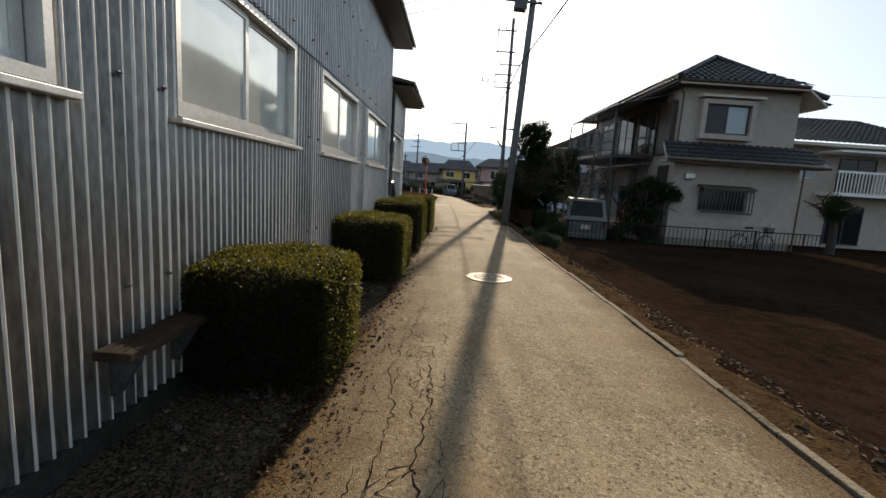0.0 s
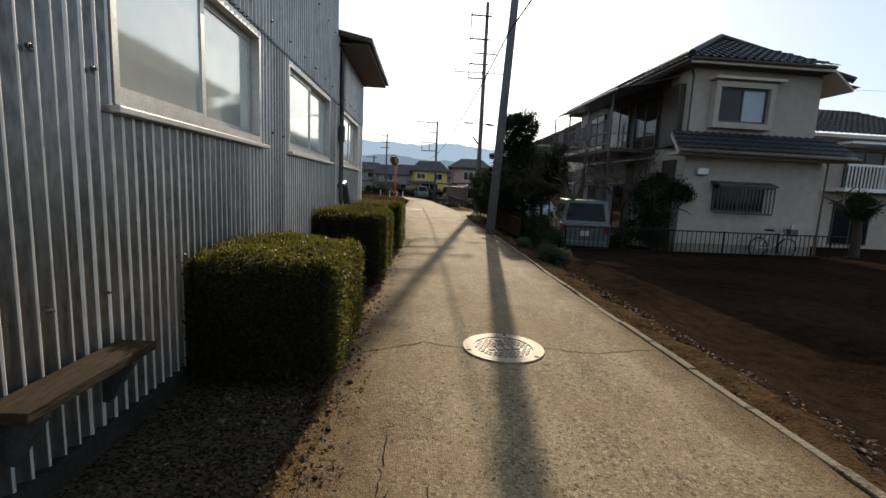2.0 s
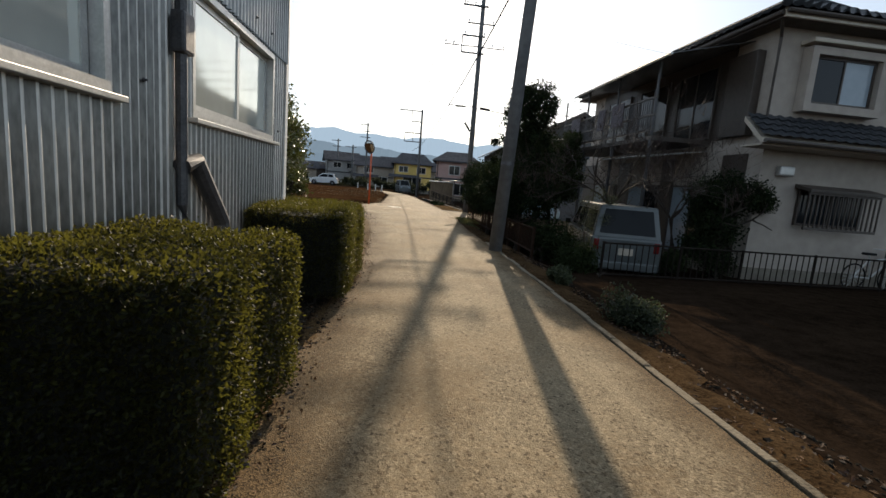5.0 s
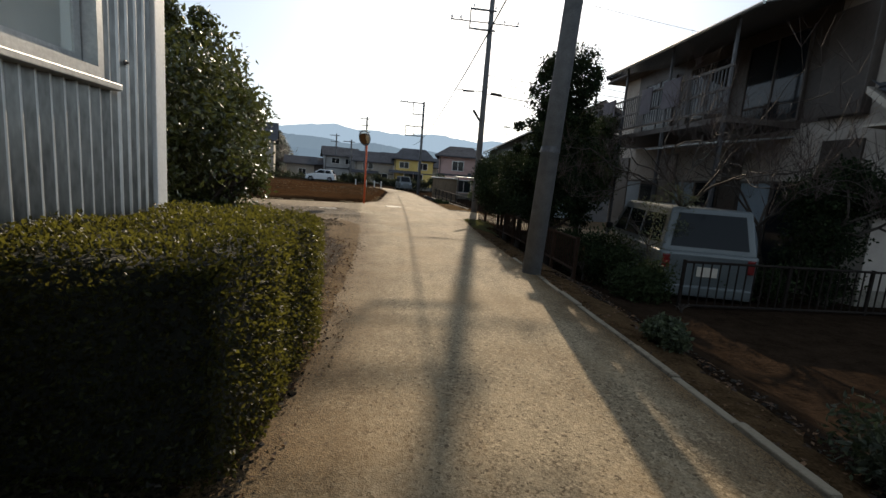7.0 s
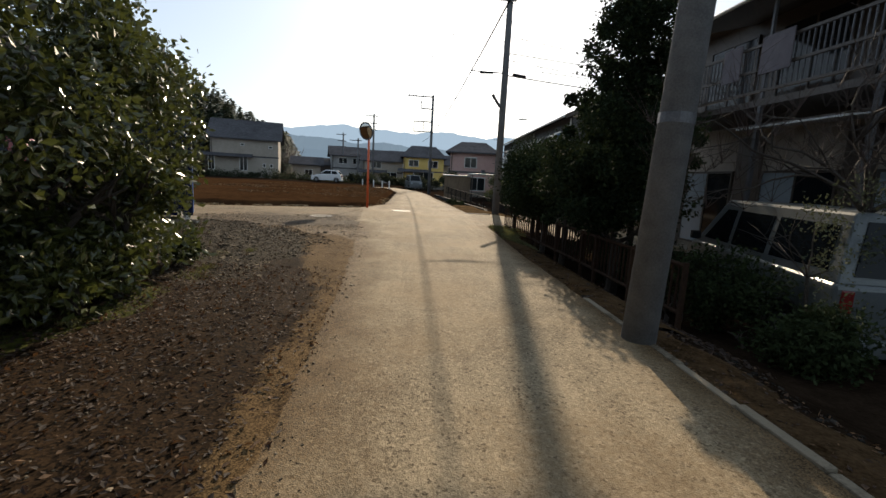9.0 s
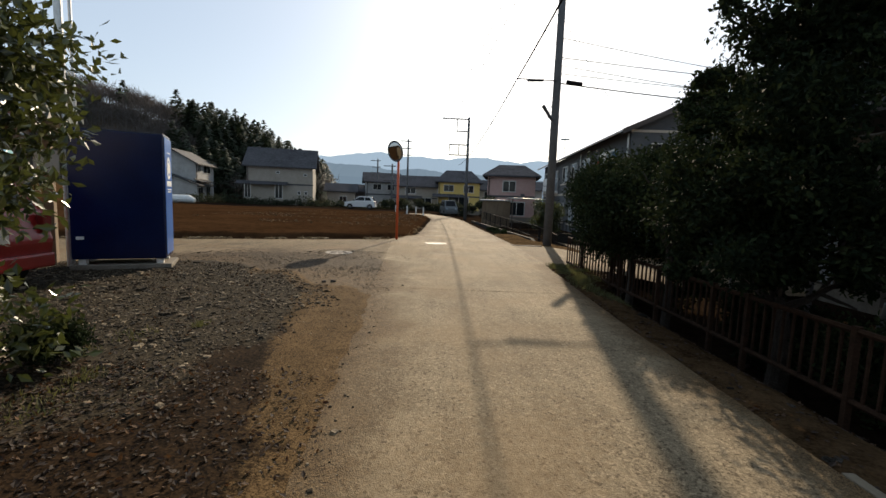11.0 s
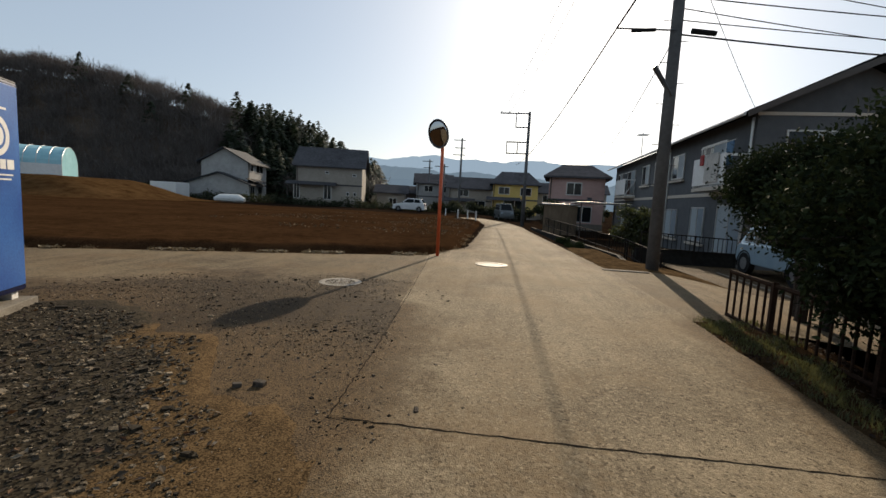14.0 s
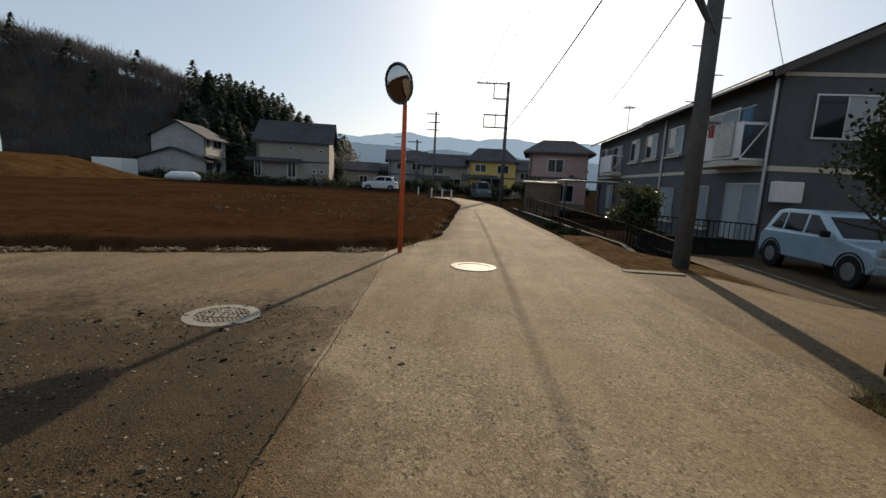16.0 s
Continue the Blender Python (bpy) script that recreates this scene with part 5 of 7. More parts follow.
        part("wing_mirror", box(cabin[-1][0] - 0.35, cabin[-1][0] - 0.2, s * (hw + 0.08) - 0.07, s * (hw + 0.08) + 0.07, low + 0.06, low + 0.2, 0.03), BLACK, th)
    part("number_plate", box(min(xs) - 0.016, min(xs) - 0.004, -0.16, 0.16, zf - 0.1, zf + 0.06), TRIM, th)
    part("bumper", box(min(xs) - 0.03, min(xs) + 0.12, -hw + 0.05, hw - 0.05, min(zm) + 0.02, min(zm) + 0.2, 0.03), paint, th)
    part("bumper", box(max(xs) - 0.12, max(xs) + 0.03, -hw + 0.05, hw - 0.05, min(zm) + 0.02, min(zm) + 0.2, 0.03), paint, th)
    return th


CAR_GLASS = glassy("car_glass", (0.005, 0.007, 0.009), 0.05, 0.15)
HUB = material("dull_wheel_rim", (0.12, 0.12, 0.12), (0.24, 0.24, 0.24), 0.5, 8.0, 0.1, 0.4)
RED_LAMP = material("red_lamp_glass", (0.10, 0.008, 0.008), (0.15, 0.012, 0.012), 0.2, 5.0, 0.0)
CAR_WHITE = material("white_car_paint", (0.55, 0.56, 0.57), (0.66, 0.67, 0.68), 0.22, 3.0, 0.02, spec=0.7)
CAR_BLUE = material("pale_blue_car_paint", (0.27, 0.38, 0.46), (0.35, 0.47, 0.55), 0.25, 3.0, 0.02, 0.2, spec=0.7)
CAR_GREEN = material("grey_green_car_paint", (0.075, 0.088, 0.092), (0.115, 0.128, 0.132), 0.3, 3.0, 0.02, 0.2, spec=0.5)
VAN_LOW = [(-1.68, 0.22), (1.62, 0.22), (1.70, 0.45), (1.62, 0.82), (1.45, 0.98), (-1.70, 0.98)]
VAN_CAB = [(-1.68, 0.95), (-1.58, 1.70), (0.75, 1.72), (1.42, 0.95)]
VAN_WIN = [[(-1.5, 1.08), (-1.45, 1.55), (-0.55, 1.56), (-0.55, 1.06)], [(-0.45, 1.06), (-0.45, 1.56), (0.32, 1.57), (0.32, 1.06)], [(0.42, 1.06), (0.42, 1.57), (0.68, 1.57), (1.14, 1.06)]]
LONG = [[(x * 1.18, z) for x, z in q] for q in (VAN_LOW, VAN_CAB, *VAN_WIN)]
vehicle("van", "grey-green silver van parked beside the house", pose(5.92, 18.45, -0.58, 0, 0, 76), 4.0, 1.56, LONG[0], LONG[1], CAR_GREEN, LONG[2:], (-1.3, 1.36), 0.29)
SUV_LOW = [(-1.66, 0.34), (1.66, 0.34), (1.78, 0.46), (1.77, 0.70), (1.64, 0.82), (0.80, 0.92), (-1.62, 0.94), (-1.76, 0.8), (-1.78, 0.46)]
SUV_CAB = [(-1.66, 0.9), (-1.36, 1.42), (-1.12, 1.48), (-0.10, 1.48), (0.10, 1.43), (0.86, 0.88)]
SUV_WIN = [[(-1.42, 1.0), (-1.20, 1.36), (-0.98, 1.39), (-0.98, 0.98)], [(-0.92, 0.98), (-0.92, 1.39), (-0.28, 1.39), (-0.28, 0.97)], [(-0.20, 0.97), (-0.20, 1.39), (0.02, 1.38), (0.58, 0.96)]]
CAR_LOW = [(-1.78, 0.25), (1.80, 0.25), (1.88, 0.5), (1.78, 0.78), (1.0, 0.95), (-1.72, 1.0), (-1.85, 0.6)]
CAR_CAB = [(-1.72, 0.96), (-1.35, 1.50), (0.1, 1.56), (1.0, 0.93)]
CAR_WIN = [[(-1.38, 1.05), (-1.18, 1.42), (-0.62, 1.44), (-0.62, 1.04)], [(-0.54, 1.04), (-0.54, 1.44), (0.08, 1.46), (0.72, 1.03)]]
vehicle("car", "pale blue compact off-road wagon parked by the apartment house", pose(8.45, 32.3, -0.445, 0, 0, -92), 3.6, 1.58, SUV_LOW, SUV_CAB, CAR_BLUE, SUV_WIN, (-1.22, 1.24), 0.33)
vehicle("car", "white car parked at the far edge of the field", pose(-9.8, 70.0, -0.05, 0, 0, 180), 3.7, 1.62, CAR_LOW, CAR_CAB, CAR_WHITE, CAR_WIN, (-1.2, 1.22), 0.30)
vehicle("van", "small grey van parked before the far houses", pose(1.0, 66.0, -0.3, 0, 0, -80), 3.4, 1.48, VAN_LOW, VAN_CAB, CAR_GREEN, VAN_WIN, (-1.1, 1.15), 0.27)


# ---- trees and shrubs ----
def bough(bm, rng, p, d, length, r, depth, tips, bend=0.25, fork=3):
    """A limb that bends and forks; its tips are gathered."""
    pts, rad = [Vector(p)], [r]
    q, d = Vector(p), Vector(d).normalized()
    n = 4
    for i in range(n):
        d = (d + Vector(rng.normal(0, bend, 3)) * 0.5).normalized()
        q = q + d * length / n
        pts.append(q.copy())
        rad.append(r * (1 - 0.5 * (i + 1) / n))
    bm_tube(bm, pts, rad, 6 if r > 0.02 else 4, caps=False)
    if depth == 0:
        tips.append(q.copy())
        return
    for k in range(fork):
        nd = (d + Vector(rng.normal(0, 0.55, 3))).normalized()
        at = pts[-1] if k == 0 else pts[int(rng.integers(2, n + 1))]
        bough(bm, rng, at, nd, length * rng.uniform(0.55, 0.8), r * 0.5, depth - 1, tips, bend, fork)


def crown_points(rng, n, clumps, spreadr):
    """Leaf places round clump centres."""
    k = rng.integers(0, len(clumps), n)
    c = np.array([c[:3] for c in clumps])[k]
    r = np.array([c[3] for c in clumps])[k]
    d = rng.normal(0, 1, (n, 3))
    d /= np.linalg.norm(d, axis=1, keepdims=True)
    rr = r * rng.uniform(0.15, 1.0, n) ** 0.5 * rng.uniform(0.7, 1.28 + spreadr, n)
    return c + d * rr[:, None] * np.array([1, 1, 0.9]), d


def leafy_tree(name, label, category, x, y, z0, trunk_h, clumps, n, leaf, mat, seed, trunk_r=0.09, trunks=1, group=""):
    rng = np.random.default_rng(seed)
    th = thing(name, label, category, pose(x, y, z0), group)
    for i in range(trunks):
        ox, oy = (0, 0) if trunks == 1 else (rng.uniform(-0.5, 0.5), rng.uniform(-0.9, 0.9))
        bm = bmesh.new()
        tips = []
        bm_tube(bm, [(ox, oy, -0.2), (ox + 0.03, oy, trunk_h * 0.5), (ox, oy + 0.04, trunk_h)], [trunk_r * 1.25, trunk_r, trunk_r * 0.8], 9)
        for k in range(4):
            a = 2 * math.pi * (k + rng.uniform()) / 4
            bough(bm, rng, (ox, oy + 0.04, trunk_h), (math.cos(a), math.sin(a), 1.1), min(0.8, trunk_h * 0.6), trunk_r * 0.55, 1, tips)
        part("trunk", bm, BARK, th)
    c, d = crown_points(rng, n, clumps, 0.12)
    us, vs = leaf_axes(rng, d, leaf, leaf * 0.5)
    quads("crown", c, us, vs, mat, th)
    return th


def blob_clumps(rng, n, radii, centre, size):
    out = []
    for _ in range(n):
        d = rng.normal(0, 1, 3)
        d /= np.linalg.norm(d)
        f = rng.uniform(0.25, 1.0) ** 0.5
        out.append((centre[0] + d[0] * radii[0] * f, centre[1] + d[1] * radii[1] * f, centre[2] + d[2] * radii[2] * f, rng.uniform(*size)))
    return out


rng = np.random.default_rng(5)
# big glossy evergreen screen behind the shed corner
cl = blob_clumps(rng, 104, (0.80, 2.1, 1.2), (0, 0, 1.72), (0.24, 0.42)) + blob_clumps(rng, 40, (0.55, 1.9, 0.3), (-0.05, -0.1, 0.45), (0.25, 0.38)) + blob_clumps(rng, 9, (0.35, 1.2, 0.2), (-0.1, -0.5, 2.95), (0.12, 0.24))
leafy_tree("evergreen_shrub", "tall glossy-leaved evergreen screen beside the gravel", "shrub", -2.56, 16.6, 0.0, 0.7, cl, 42000, 0.042, CAMELLIA_LEAF, 21, 0.06, 4)
cl = blob_clumps(rng, 26, (0.6, 0.9, 0.9), (0, 0, 1.5), (0.25, 0.45))
leafy_tree("evergreen_shrub", "glossy-leaved evergreen shrub behind the shed corner", "shrub", -3.3, 14.2, 0.0, 0.6, cl, 12000, 0.042, CAMELLIA_LEAF, 22, 0.06, 2)
cl = blob_clumps(rng, 12, (0.16, 0.16, 0.10), (0, 0, 0.19), (0.11, 0.15))
leafy_tree("round_shrub", "small round clipped shrub at the gravel edge", "shrub", -2.4, 18.3, 0.0, 0.1, cl, 5500, 0.015, PINE_LEAF, 23, 0.02)

# dark evergreens behind the lane fence
cl = [(math.cos(i * 2.4) * r, math.sin(i * 2.4) * r, z, s) for i, (r, z, s) in enumerate([(rng.uniform(0.1, 1.0) * (1.55 - 0.2 * z), z, rng.uniform(0.10, 0.30)) for z in np.linspace(1.1, 4.6, 150)])] + blob_clumps(rng, 34, (0.75, 1.1, 0.6), (-0.35, 0.1, 1.75), (0.22, 0.38))
leafy_tree("evergreen_tree", "dark upright evergreen tree behind the fence", "tree", 3.82, 19.7, -0.5, 0.8, cl, 52000, 0.036, PINE_LEAF, 31, 0.09, 1, "dark trees by the lane")
cl = blob_clumps(rng, 90, (1.15, 1.6, 0.95), (-0.15, 0.3, 1.75), (0.26, 0.44)) + blob_clumps(rng, 30, (0.75, 0.8, 0.85), (0.95, 0, 3.2), (0.12, 0.28))
leafy_tree("evergreen_tree", "dark bushy evergreen tree behind the fence", "tree", 3.85, 22.5, -0.5, 1.2, cl, 52000, 0.034, PINE_LEAF, 32, 0.06, 2, "dark trees by the lane")
cl = blob_clumps(rng, 74, (1.0, 0.9, 0.62), (0, 0, 2.08), (0.26, 0.42)) + blob_clumps(rng, 66, (1.3, 1.0, 0.85), (1.8, -0.7, 2.3), (0.3, 0.46))
leafy_tree("clipped_tree", "dark broad clipped evergreen tree on several trunks", "tree", 4.45, 25.7, -0.5, 1.15, cl, 76000, 0.032, PINE_LEAF, 33, 0.06, 4, "dark trees by the lane")
cl = blob_clumps(rng, 30, (1.1, 1.0, 1.1), (0, 0, 2.4), (0.28, 0.5)) + blob_clumps(rng, 10, (0.8, 0.8, 0.4), (0.3, 0, 3.7), (0.2, 0.4))
leafy_tree("evergreen_tree", "tall loose dark evergreen tree in the garden", "tree", 6.0, 23.4, -0.55, 1.2, cl, 26000, 0.038, PINE_LEAF, 34, 0.09, 1, "dark trees by the lane")
cl = blob_clumps(rng, 16, (0.5, 1.4, 0.45), (0, 0, 0.55), (0.2, 0.35))
leafy_tree("garden_shrub", "low dark shrub under the trees behind the fence", "shrub", 4.2, 18.2, -0.5, 0.2, cl, 9000, 0.03, PINE_LEAF, 35, 0.03, 2)
for x, y, w, sd in ((4.7, 23.2, 0.5, 44), (4.5, 21.2, 0.5, 47), (4.4, 20.2, 0.5, 48), (6.6, 16.6, 0.9, 41), (4.3, 16.4, 0.4, 43)):
    cl = blob_clumps(rng, 10, (w, 0.35, 0.3), (0, 0, 0.35), (0.18, 0.32))
    leafy_tree("garden_shrub", "low dark garden shrub behind the railing", "shrub", x, y, -0.5, 0.15, cl, 5000, 0.03, PINE_LEAF, sd, 0.025, 2, "low shrubs behind the railing")
cl = [(0.25 * math.sin(i * 2.2), 0.25 * math.cos(i * 1.7), 0.45 + 0.14 * i, 0.16 + 0.04 * (i % 3)) for i in range(11)]
leafy_tree("garden_shrub", "thin twiggy shrub with pale leaves before the van", "shrub", 4.75, 16.75, -0.5, 0.9, cl, 1500, 0.022, FAR_SHRUB, 49, 0.02, 2)
# cloud-pruned pine before the house, round topiary near the neighbour
cl = [(a, b, z, s) for a, b, z, s in ((-0.5, 0, 2.05, 0.4), (0.0, 0.1, 2.2, 0.42), (0.5, -0.1, 2.1, 0.38), (0.9, 0, 1.95, 0.28), (-0.3, 0.3, 1.9, 0.4), (0.3, 0.2, 1.85, 0.36), (-0.15, -0.2, 2.3, 0.3), (-0.4, 0.0, 1.4, 0.45), (0.1, 0.1, 1.2, 0.42), (-0.5, 0.1, 0.8, 0.45), (0.0, 0.0, 0.5, 0.42))]
leafy_tree("garden_pine", "dark cloud-pruned pine in front of the house", "tree", 7.75, 16.6, -0.5, 1.2, cl, 18000, 0.035, PINE_LEAF, 36, 0.08)
cl = blob_clumps(rng, 10, (0.35, 0.35, 0.3), (0, 0, 1.75), (0.25, 0.35))
leafy_tree("topiary_tree", "round-headed clipped tree with thick trunk", "tree", 15.2, 17.0, -0.45, 1.35, cl, 6000, 0.04, PINE_LEAF, 37, 0.14)
cl = blob_clumps(rng, 22, (0.75, 0.75, 0.85), (0, 0, 1.15), (0.22, 0.4))
leafy_tree("camellia_bush", "rounded glossy bush by the apartment railing", "shrub", 5.4, 36.6, -0.5, 0.4, cl, 9000, 0.055, CAMELLIA_LEAF, 38, 0.05)
cl = blob_clumps(rng, 14, (0.9, 0.7, 0.6), (0, 0, 1.4), (0.3, 0.5))
leafy_tree("round_shrub", "dark shrub in the far yard", "shrub", 4.4, 52.5, -0.3, 0.4, cl, 4000, 0.06, PINE_LEAF, 39, 0.05)


def bare_tree(label, x, y, z0, h, seed, spreadv=1.0, n0=5):
    rg = np.random.default_rng(seed)
    th = thing("plum_tree", label, "tree", pose(x, y, z0))
    bm, tips = bmesh.new(), []
    bm_tube(bm, [(0, 0, -0.2), (0.06, -0.05, 0.6), (-0.03, 0.05, h * 0.38)], [0.085, 0.07, 0.055], 8)
    for k in range(n0):
        a = 2 * math.pi * (k + rg.uniform()) / n0
        bough(bm, rg, (-0.03, 0.05, h * 0.38), (math.cos(a) * spreadv, math.sin(a) * spreadv, 0.9), h * 0.30, 0.026, 3, tips, 0.5, 3)
    part("trunk", bm, BARK, th)
    tw = bmesh.new()
    for t in tips:
        for _ in range(6):
            d = Vector((rg.normal(0, 0.6), rg.normal(0, 0.6), 1.0)).normalized()
            bm_tube(tw, [t, t + d * rg.uniform(0.15, 0.6)], [0.003, 0.0012], 3, caps=False)
    o = part("twig_mass", tw, TWIG, th)
    o["kind"] = "stuff"
    return th


bare_tree("leafless plum tree with upright twigs before the house", 5.15, 16.9, -0.5, 4.2, 51, 1.2, 6)
bare_tree("leafless garden tree with thin twigs beside the house", 7.0, 17.3, -0.5, 3.6, 52, 1.0, 5)


# ---- litter, gravel, grass ----
def scatter_leaves(name, label, region, n, size, mat, seed, lift=0.012):
    rg = np.random.default_rng(seed)
    pts = []
    while len(pts) < n:
        p = region(rg)
        if p is not None:
            pts.append(p)
    c = np.array(pts)
    c[:, 2] += lift * rg.uniform(0.2, 1.6, n)
    nrm = np.tile([0, 0, 1.0], (n, 1))
    d = rg.normal(0, 1, (n, 3)) * [1, 1, 0.35]
    d /= np.linalg.norm(d, axis=1, keepdims=True)
    s = np.cross(d, nrm + rg.normal(0, 0.35, (n, 3)))
    s /= np.linalg.norm(s, axis=1, keepdims=True)
    k = rg.uniform(0.5, 1.4, (n, 1))
    ob = quads(name, c, s * size * 0.5 * k, d * size * k, mat)
    return tagged(ob, label, "leaf litter", kind="stuff")


def scatter_stones(name, label, region, n, size, mat, seed):
    rg = np.random.default_rng(seed)
    verts, faces = [], []
    base = np.array([(-1, -1, -1), (1, -1, -1), (1, 1, -1), (-1, 1, -1), (-0.7, -0.7, 1), (0.7, -0.7, 1), (0.7, 0.7, 1), (-0.7, 0.7, 1)], float) * 0.75
    tri = [(0, 1, 5, 4), (1, 2, 6, 5), (2, 3, 7, 6), (3, 0, 4, 7), (4, 5, 6, 7)]
    got = 0
    while got < n:
        p = region(rg)
        if p is None:
            continue
        s = size * rg.lognormal(0, 0.55)
        v = base * (s * rg.uniform(0.65, 1.25, (8, 3))) * [1, rg.uniform(0.5, 1.0), rg.uniform(0.3, 0.65)]
        a = rg.uniform(0, 6.28)
        r = np.array([[math.cos(a), -math.sin(a), 0], [math.sin(a), math.cos(a), 0], [0, 0, 1]])
        v = v @ r.T + np.array(p)
        o = len(verts)
        verts += v.tolist()
        faces += [tuple(o + i for i in q) for q in tri]
        got += 1
    me = bpy.data.meshes.new(name)
    me.from_pydata(verts, [], faces)
    me.materials.append(mat)
    return tagged(new(name, me), label, "gravel", kind="stuff")


def strip(side, y0, y1, a, b, power=1.0):
    """Random places beside the lane, from a to b outside its edge."""
    def region(rg):
        y = rg.uniform(y0, y1)
        off = a + (b - a) * rg.uniform() ** power
        x = lin(RIGHT_EDGE, y) + off if side > 0 else lin(LEFT_EDGE, y) - off
        return (x, y, max(ground_z(x, y), verge_z(x, y) if side < 0 else -9, -0.008 if off < 0 else -9))
    return region


def gravel_yard(rg):
    x, y = rg.uniform(-7.5, -0.7), rg.uniform(16.5, 23.2)
    if stone_weight(x, y) < rg.uniform(0.25, 0.9) or y > side_lane_front(x) - 0.15:
        return None
    return (x, y, verge_z(x, y))


scatter_stones("gravel", "loose grey crushed gravel of the parking yard", gravel_yard, 17000, 0.0125, STONE, 61)
# Stones darker than the yard's put the hedges' shade into this strip.
scatter_stones("gravel", "grey gravel strip under the hedges", strip(-1, -1, 13.5, -0.1, 0.85, 0.8), 9000, 0.008, DARK_STONE, 62)
scatter_stones("gravel", "loose grit on the sandy shoulder", strip(-1, 13.0, 21.5, -0.25, 1.7, 1.0), 2600, 0.0055, STONE, 63)
scatter_stones("gravel", "loose grit and clods along the kerb", strip(1, 0, 24, 0.08, 0.9), 3000, 0.012, DARK_STONE, 64)


def junction_dirt(rg):
    a, r = rg.uniform(0, 6.28), 3.0 * rg.uniform() ** 0.6
    x, y = -2.2 + 1.2 * r * math.cos(a), 23.1 + r * math.sin(a)
    if y < side_lane_front(x) + 0.1 or x > 0.2 or noise.noise((x * 0.8, y * 0.8, 6.0)) < rg.uniform(-0.5, 0.25):
        return None
    return (x, y, -0.012 if x > lin(LEFT_EDGE, y) else -0.015)


scatter_stones("gravel", "loose grit and clods on the dirty junction", junction_dirt, 5200, 0.0052, STONE, 59)
scatter_stones("gravel", "dark crumbs of soil on the dirty junction", junction_dirt, 3600, 0.0068, DARK_STONE, 60)
scatter_leaves("leaf_litter", "brown dry leaves along the kerb", strip(1, 0, 16, 0.06, 0.75, 1.6), 3000, 0.022, DRY_LEAF, 65)
scatter_leaves("leaf_litter", "brown dry leaves under the fence", strip(1, 16, 25, 0.06, 1.3), 2600, 0.024, DRY_LEAF, 66)
scatter_leaves("leaf_litter", "dry leaves along the hedge foot", strip(-1, 0, 14, -0.2, 0.5, 1.0), 3800, 0.014, DRY_LEAF, 67)
scatter_leaves("leaf_litter", "dry leaves on the verge past the shed", strip(-1, 13.2, 18.4, -0.1, 2.6, 0.7), 9000, 0.019, DRY_LEAF, 68)


def grass(name, label, spots, seed, blades=160, h=0.16, mat=None):
    rg = np.random.default_rng(seed)
    cs, us, vs = [], [], []
    for x, y, r in spots:
        for _ in range(int(blades * max(1.0, r / 0.25))):
            a, q = rg.uniform(0, 6.28), r * rg.uniform() ** 0.6
            px, py = x + math.cos(a) * q, y + math.sin(a) * q
            t = np.array([rg.normal(0, 0.35), rg.normal(0, 0.35), 1.0])
            t /= np.linalg.norm(t)
            ln = h * rg.uniform(0.4, 1.1)
            cs.append((px + t[0] * ln, py + t[1] * ln, ground_z(px, py) + t[2] * ln * 0.8))
            s = np.cross(t, [math.cos(a), math.sin(a), 0.1])
            us.append(s / np.linalg.norm(s) * 0.005)
            vs.append(t * ln)
    ob = quads(name, np.array(cs), np.array(us), np.array(vs), mat or GRASS)
    return tagged(ob, label, "grass", kind="stuff")


grass("grass", "green grass tufts along the lane verge", [(lin(RIGHT_EDGE, y) + 0.35 + 0.12 * math.sin(y * 3), y, 0.22) for y in np.arange(21.5, 25.0, 0.3)], 71, 220, 0.045)
grass("grass", "low weeds on the gravel edge", [(-2.2 - 0.25 * math.sin(i * 1.7), 15.2 + i * 0.42, 0.16 + 0.08 * math.sin(i * 2.3)) for i in range(11)], 72, 160, 0.035)
DRY_GRASS = leafy("dry_grass", (0.10, 0.075, 0.042), (0.30, 0.24, 0.15), 0.9, 0.1)
grass("dry_grass", "dry straw-coloured grass at the field corner", [(-0.85 - 0.3 * math.sin(i * 2.1) - 0.2, 30.2 + i * 0.55, 0.3) for i in range(14)] + [(-1.4 - u, 29.6 - u * 0.4 + 0.1 * math.sin(u * 5), 0.05 + 0.14 * abs(math.sin(u * 2.3))) for u in np.random.default_rng(9).uniform(0, 9, 14)], 73, 45, 0.06, DRY_GRASS)


grass("grass", "short green grass at the verge corner", [(2.75 + 0.55 * (i % 3) / 2, 23.2 + 0.22 * i, 0.2) for i in range(9)], 74, 200, 0.04)


FIELD_STRAW = leafy("faded_straw", (0.05, 0.036, 0.022), (0.17, 0.13, 0.085), 0.95, 0.05, 0.0)


def field_edge(rg):
    u = 14 * rg.uniform() ** 1.3
    if noise.noise((u * 1.1, 4.0, 0.0)) < 0.05:
        return None
    return (-1.3 - u, 29.62 - u * 0.395 + rg.normal(0, 0.07), -0.008)


def field_straw(rg):
    x, y = rg.uniform(-12, -1.0), rg.uniform(33, 50)
    if noise.noise((x * 0.25, y * 0.5, 7.0)) < 0.12 - 0.3 * smooth_step(-6, -2, x):
        return None
    return (x, y, 0.17)


scatter_leaves("straw", "dry straw lying along the field edge", field_edge, 1100, 0.045, DRY_GRASS, 75, 0.02)
scatter_leaves("straw", "pale straw scattered on the tilled field", field_straw, 1500, 0.055, FIELD_STRAW, 76, 0.012)
scatter_leaves("leaf_litter", "brown dry leaves lying on the gravel", gravel_yard, 2200, 0.020, DRY_LEAF, 77, 0.010)
PALE_CHIP = leafy("pale_chip", (0.07, 0.055, 0.04), (0.30, 0.245, 0.18), 0.9, 0.0, 0.1)
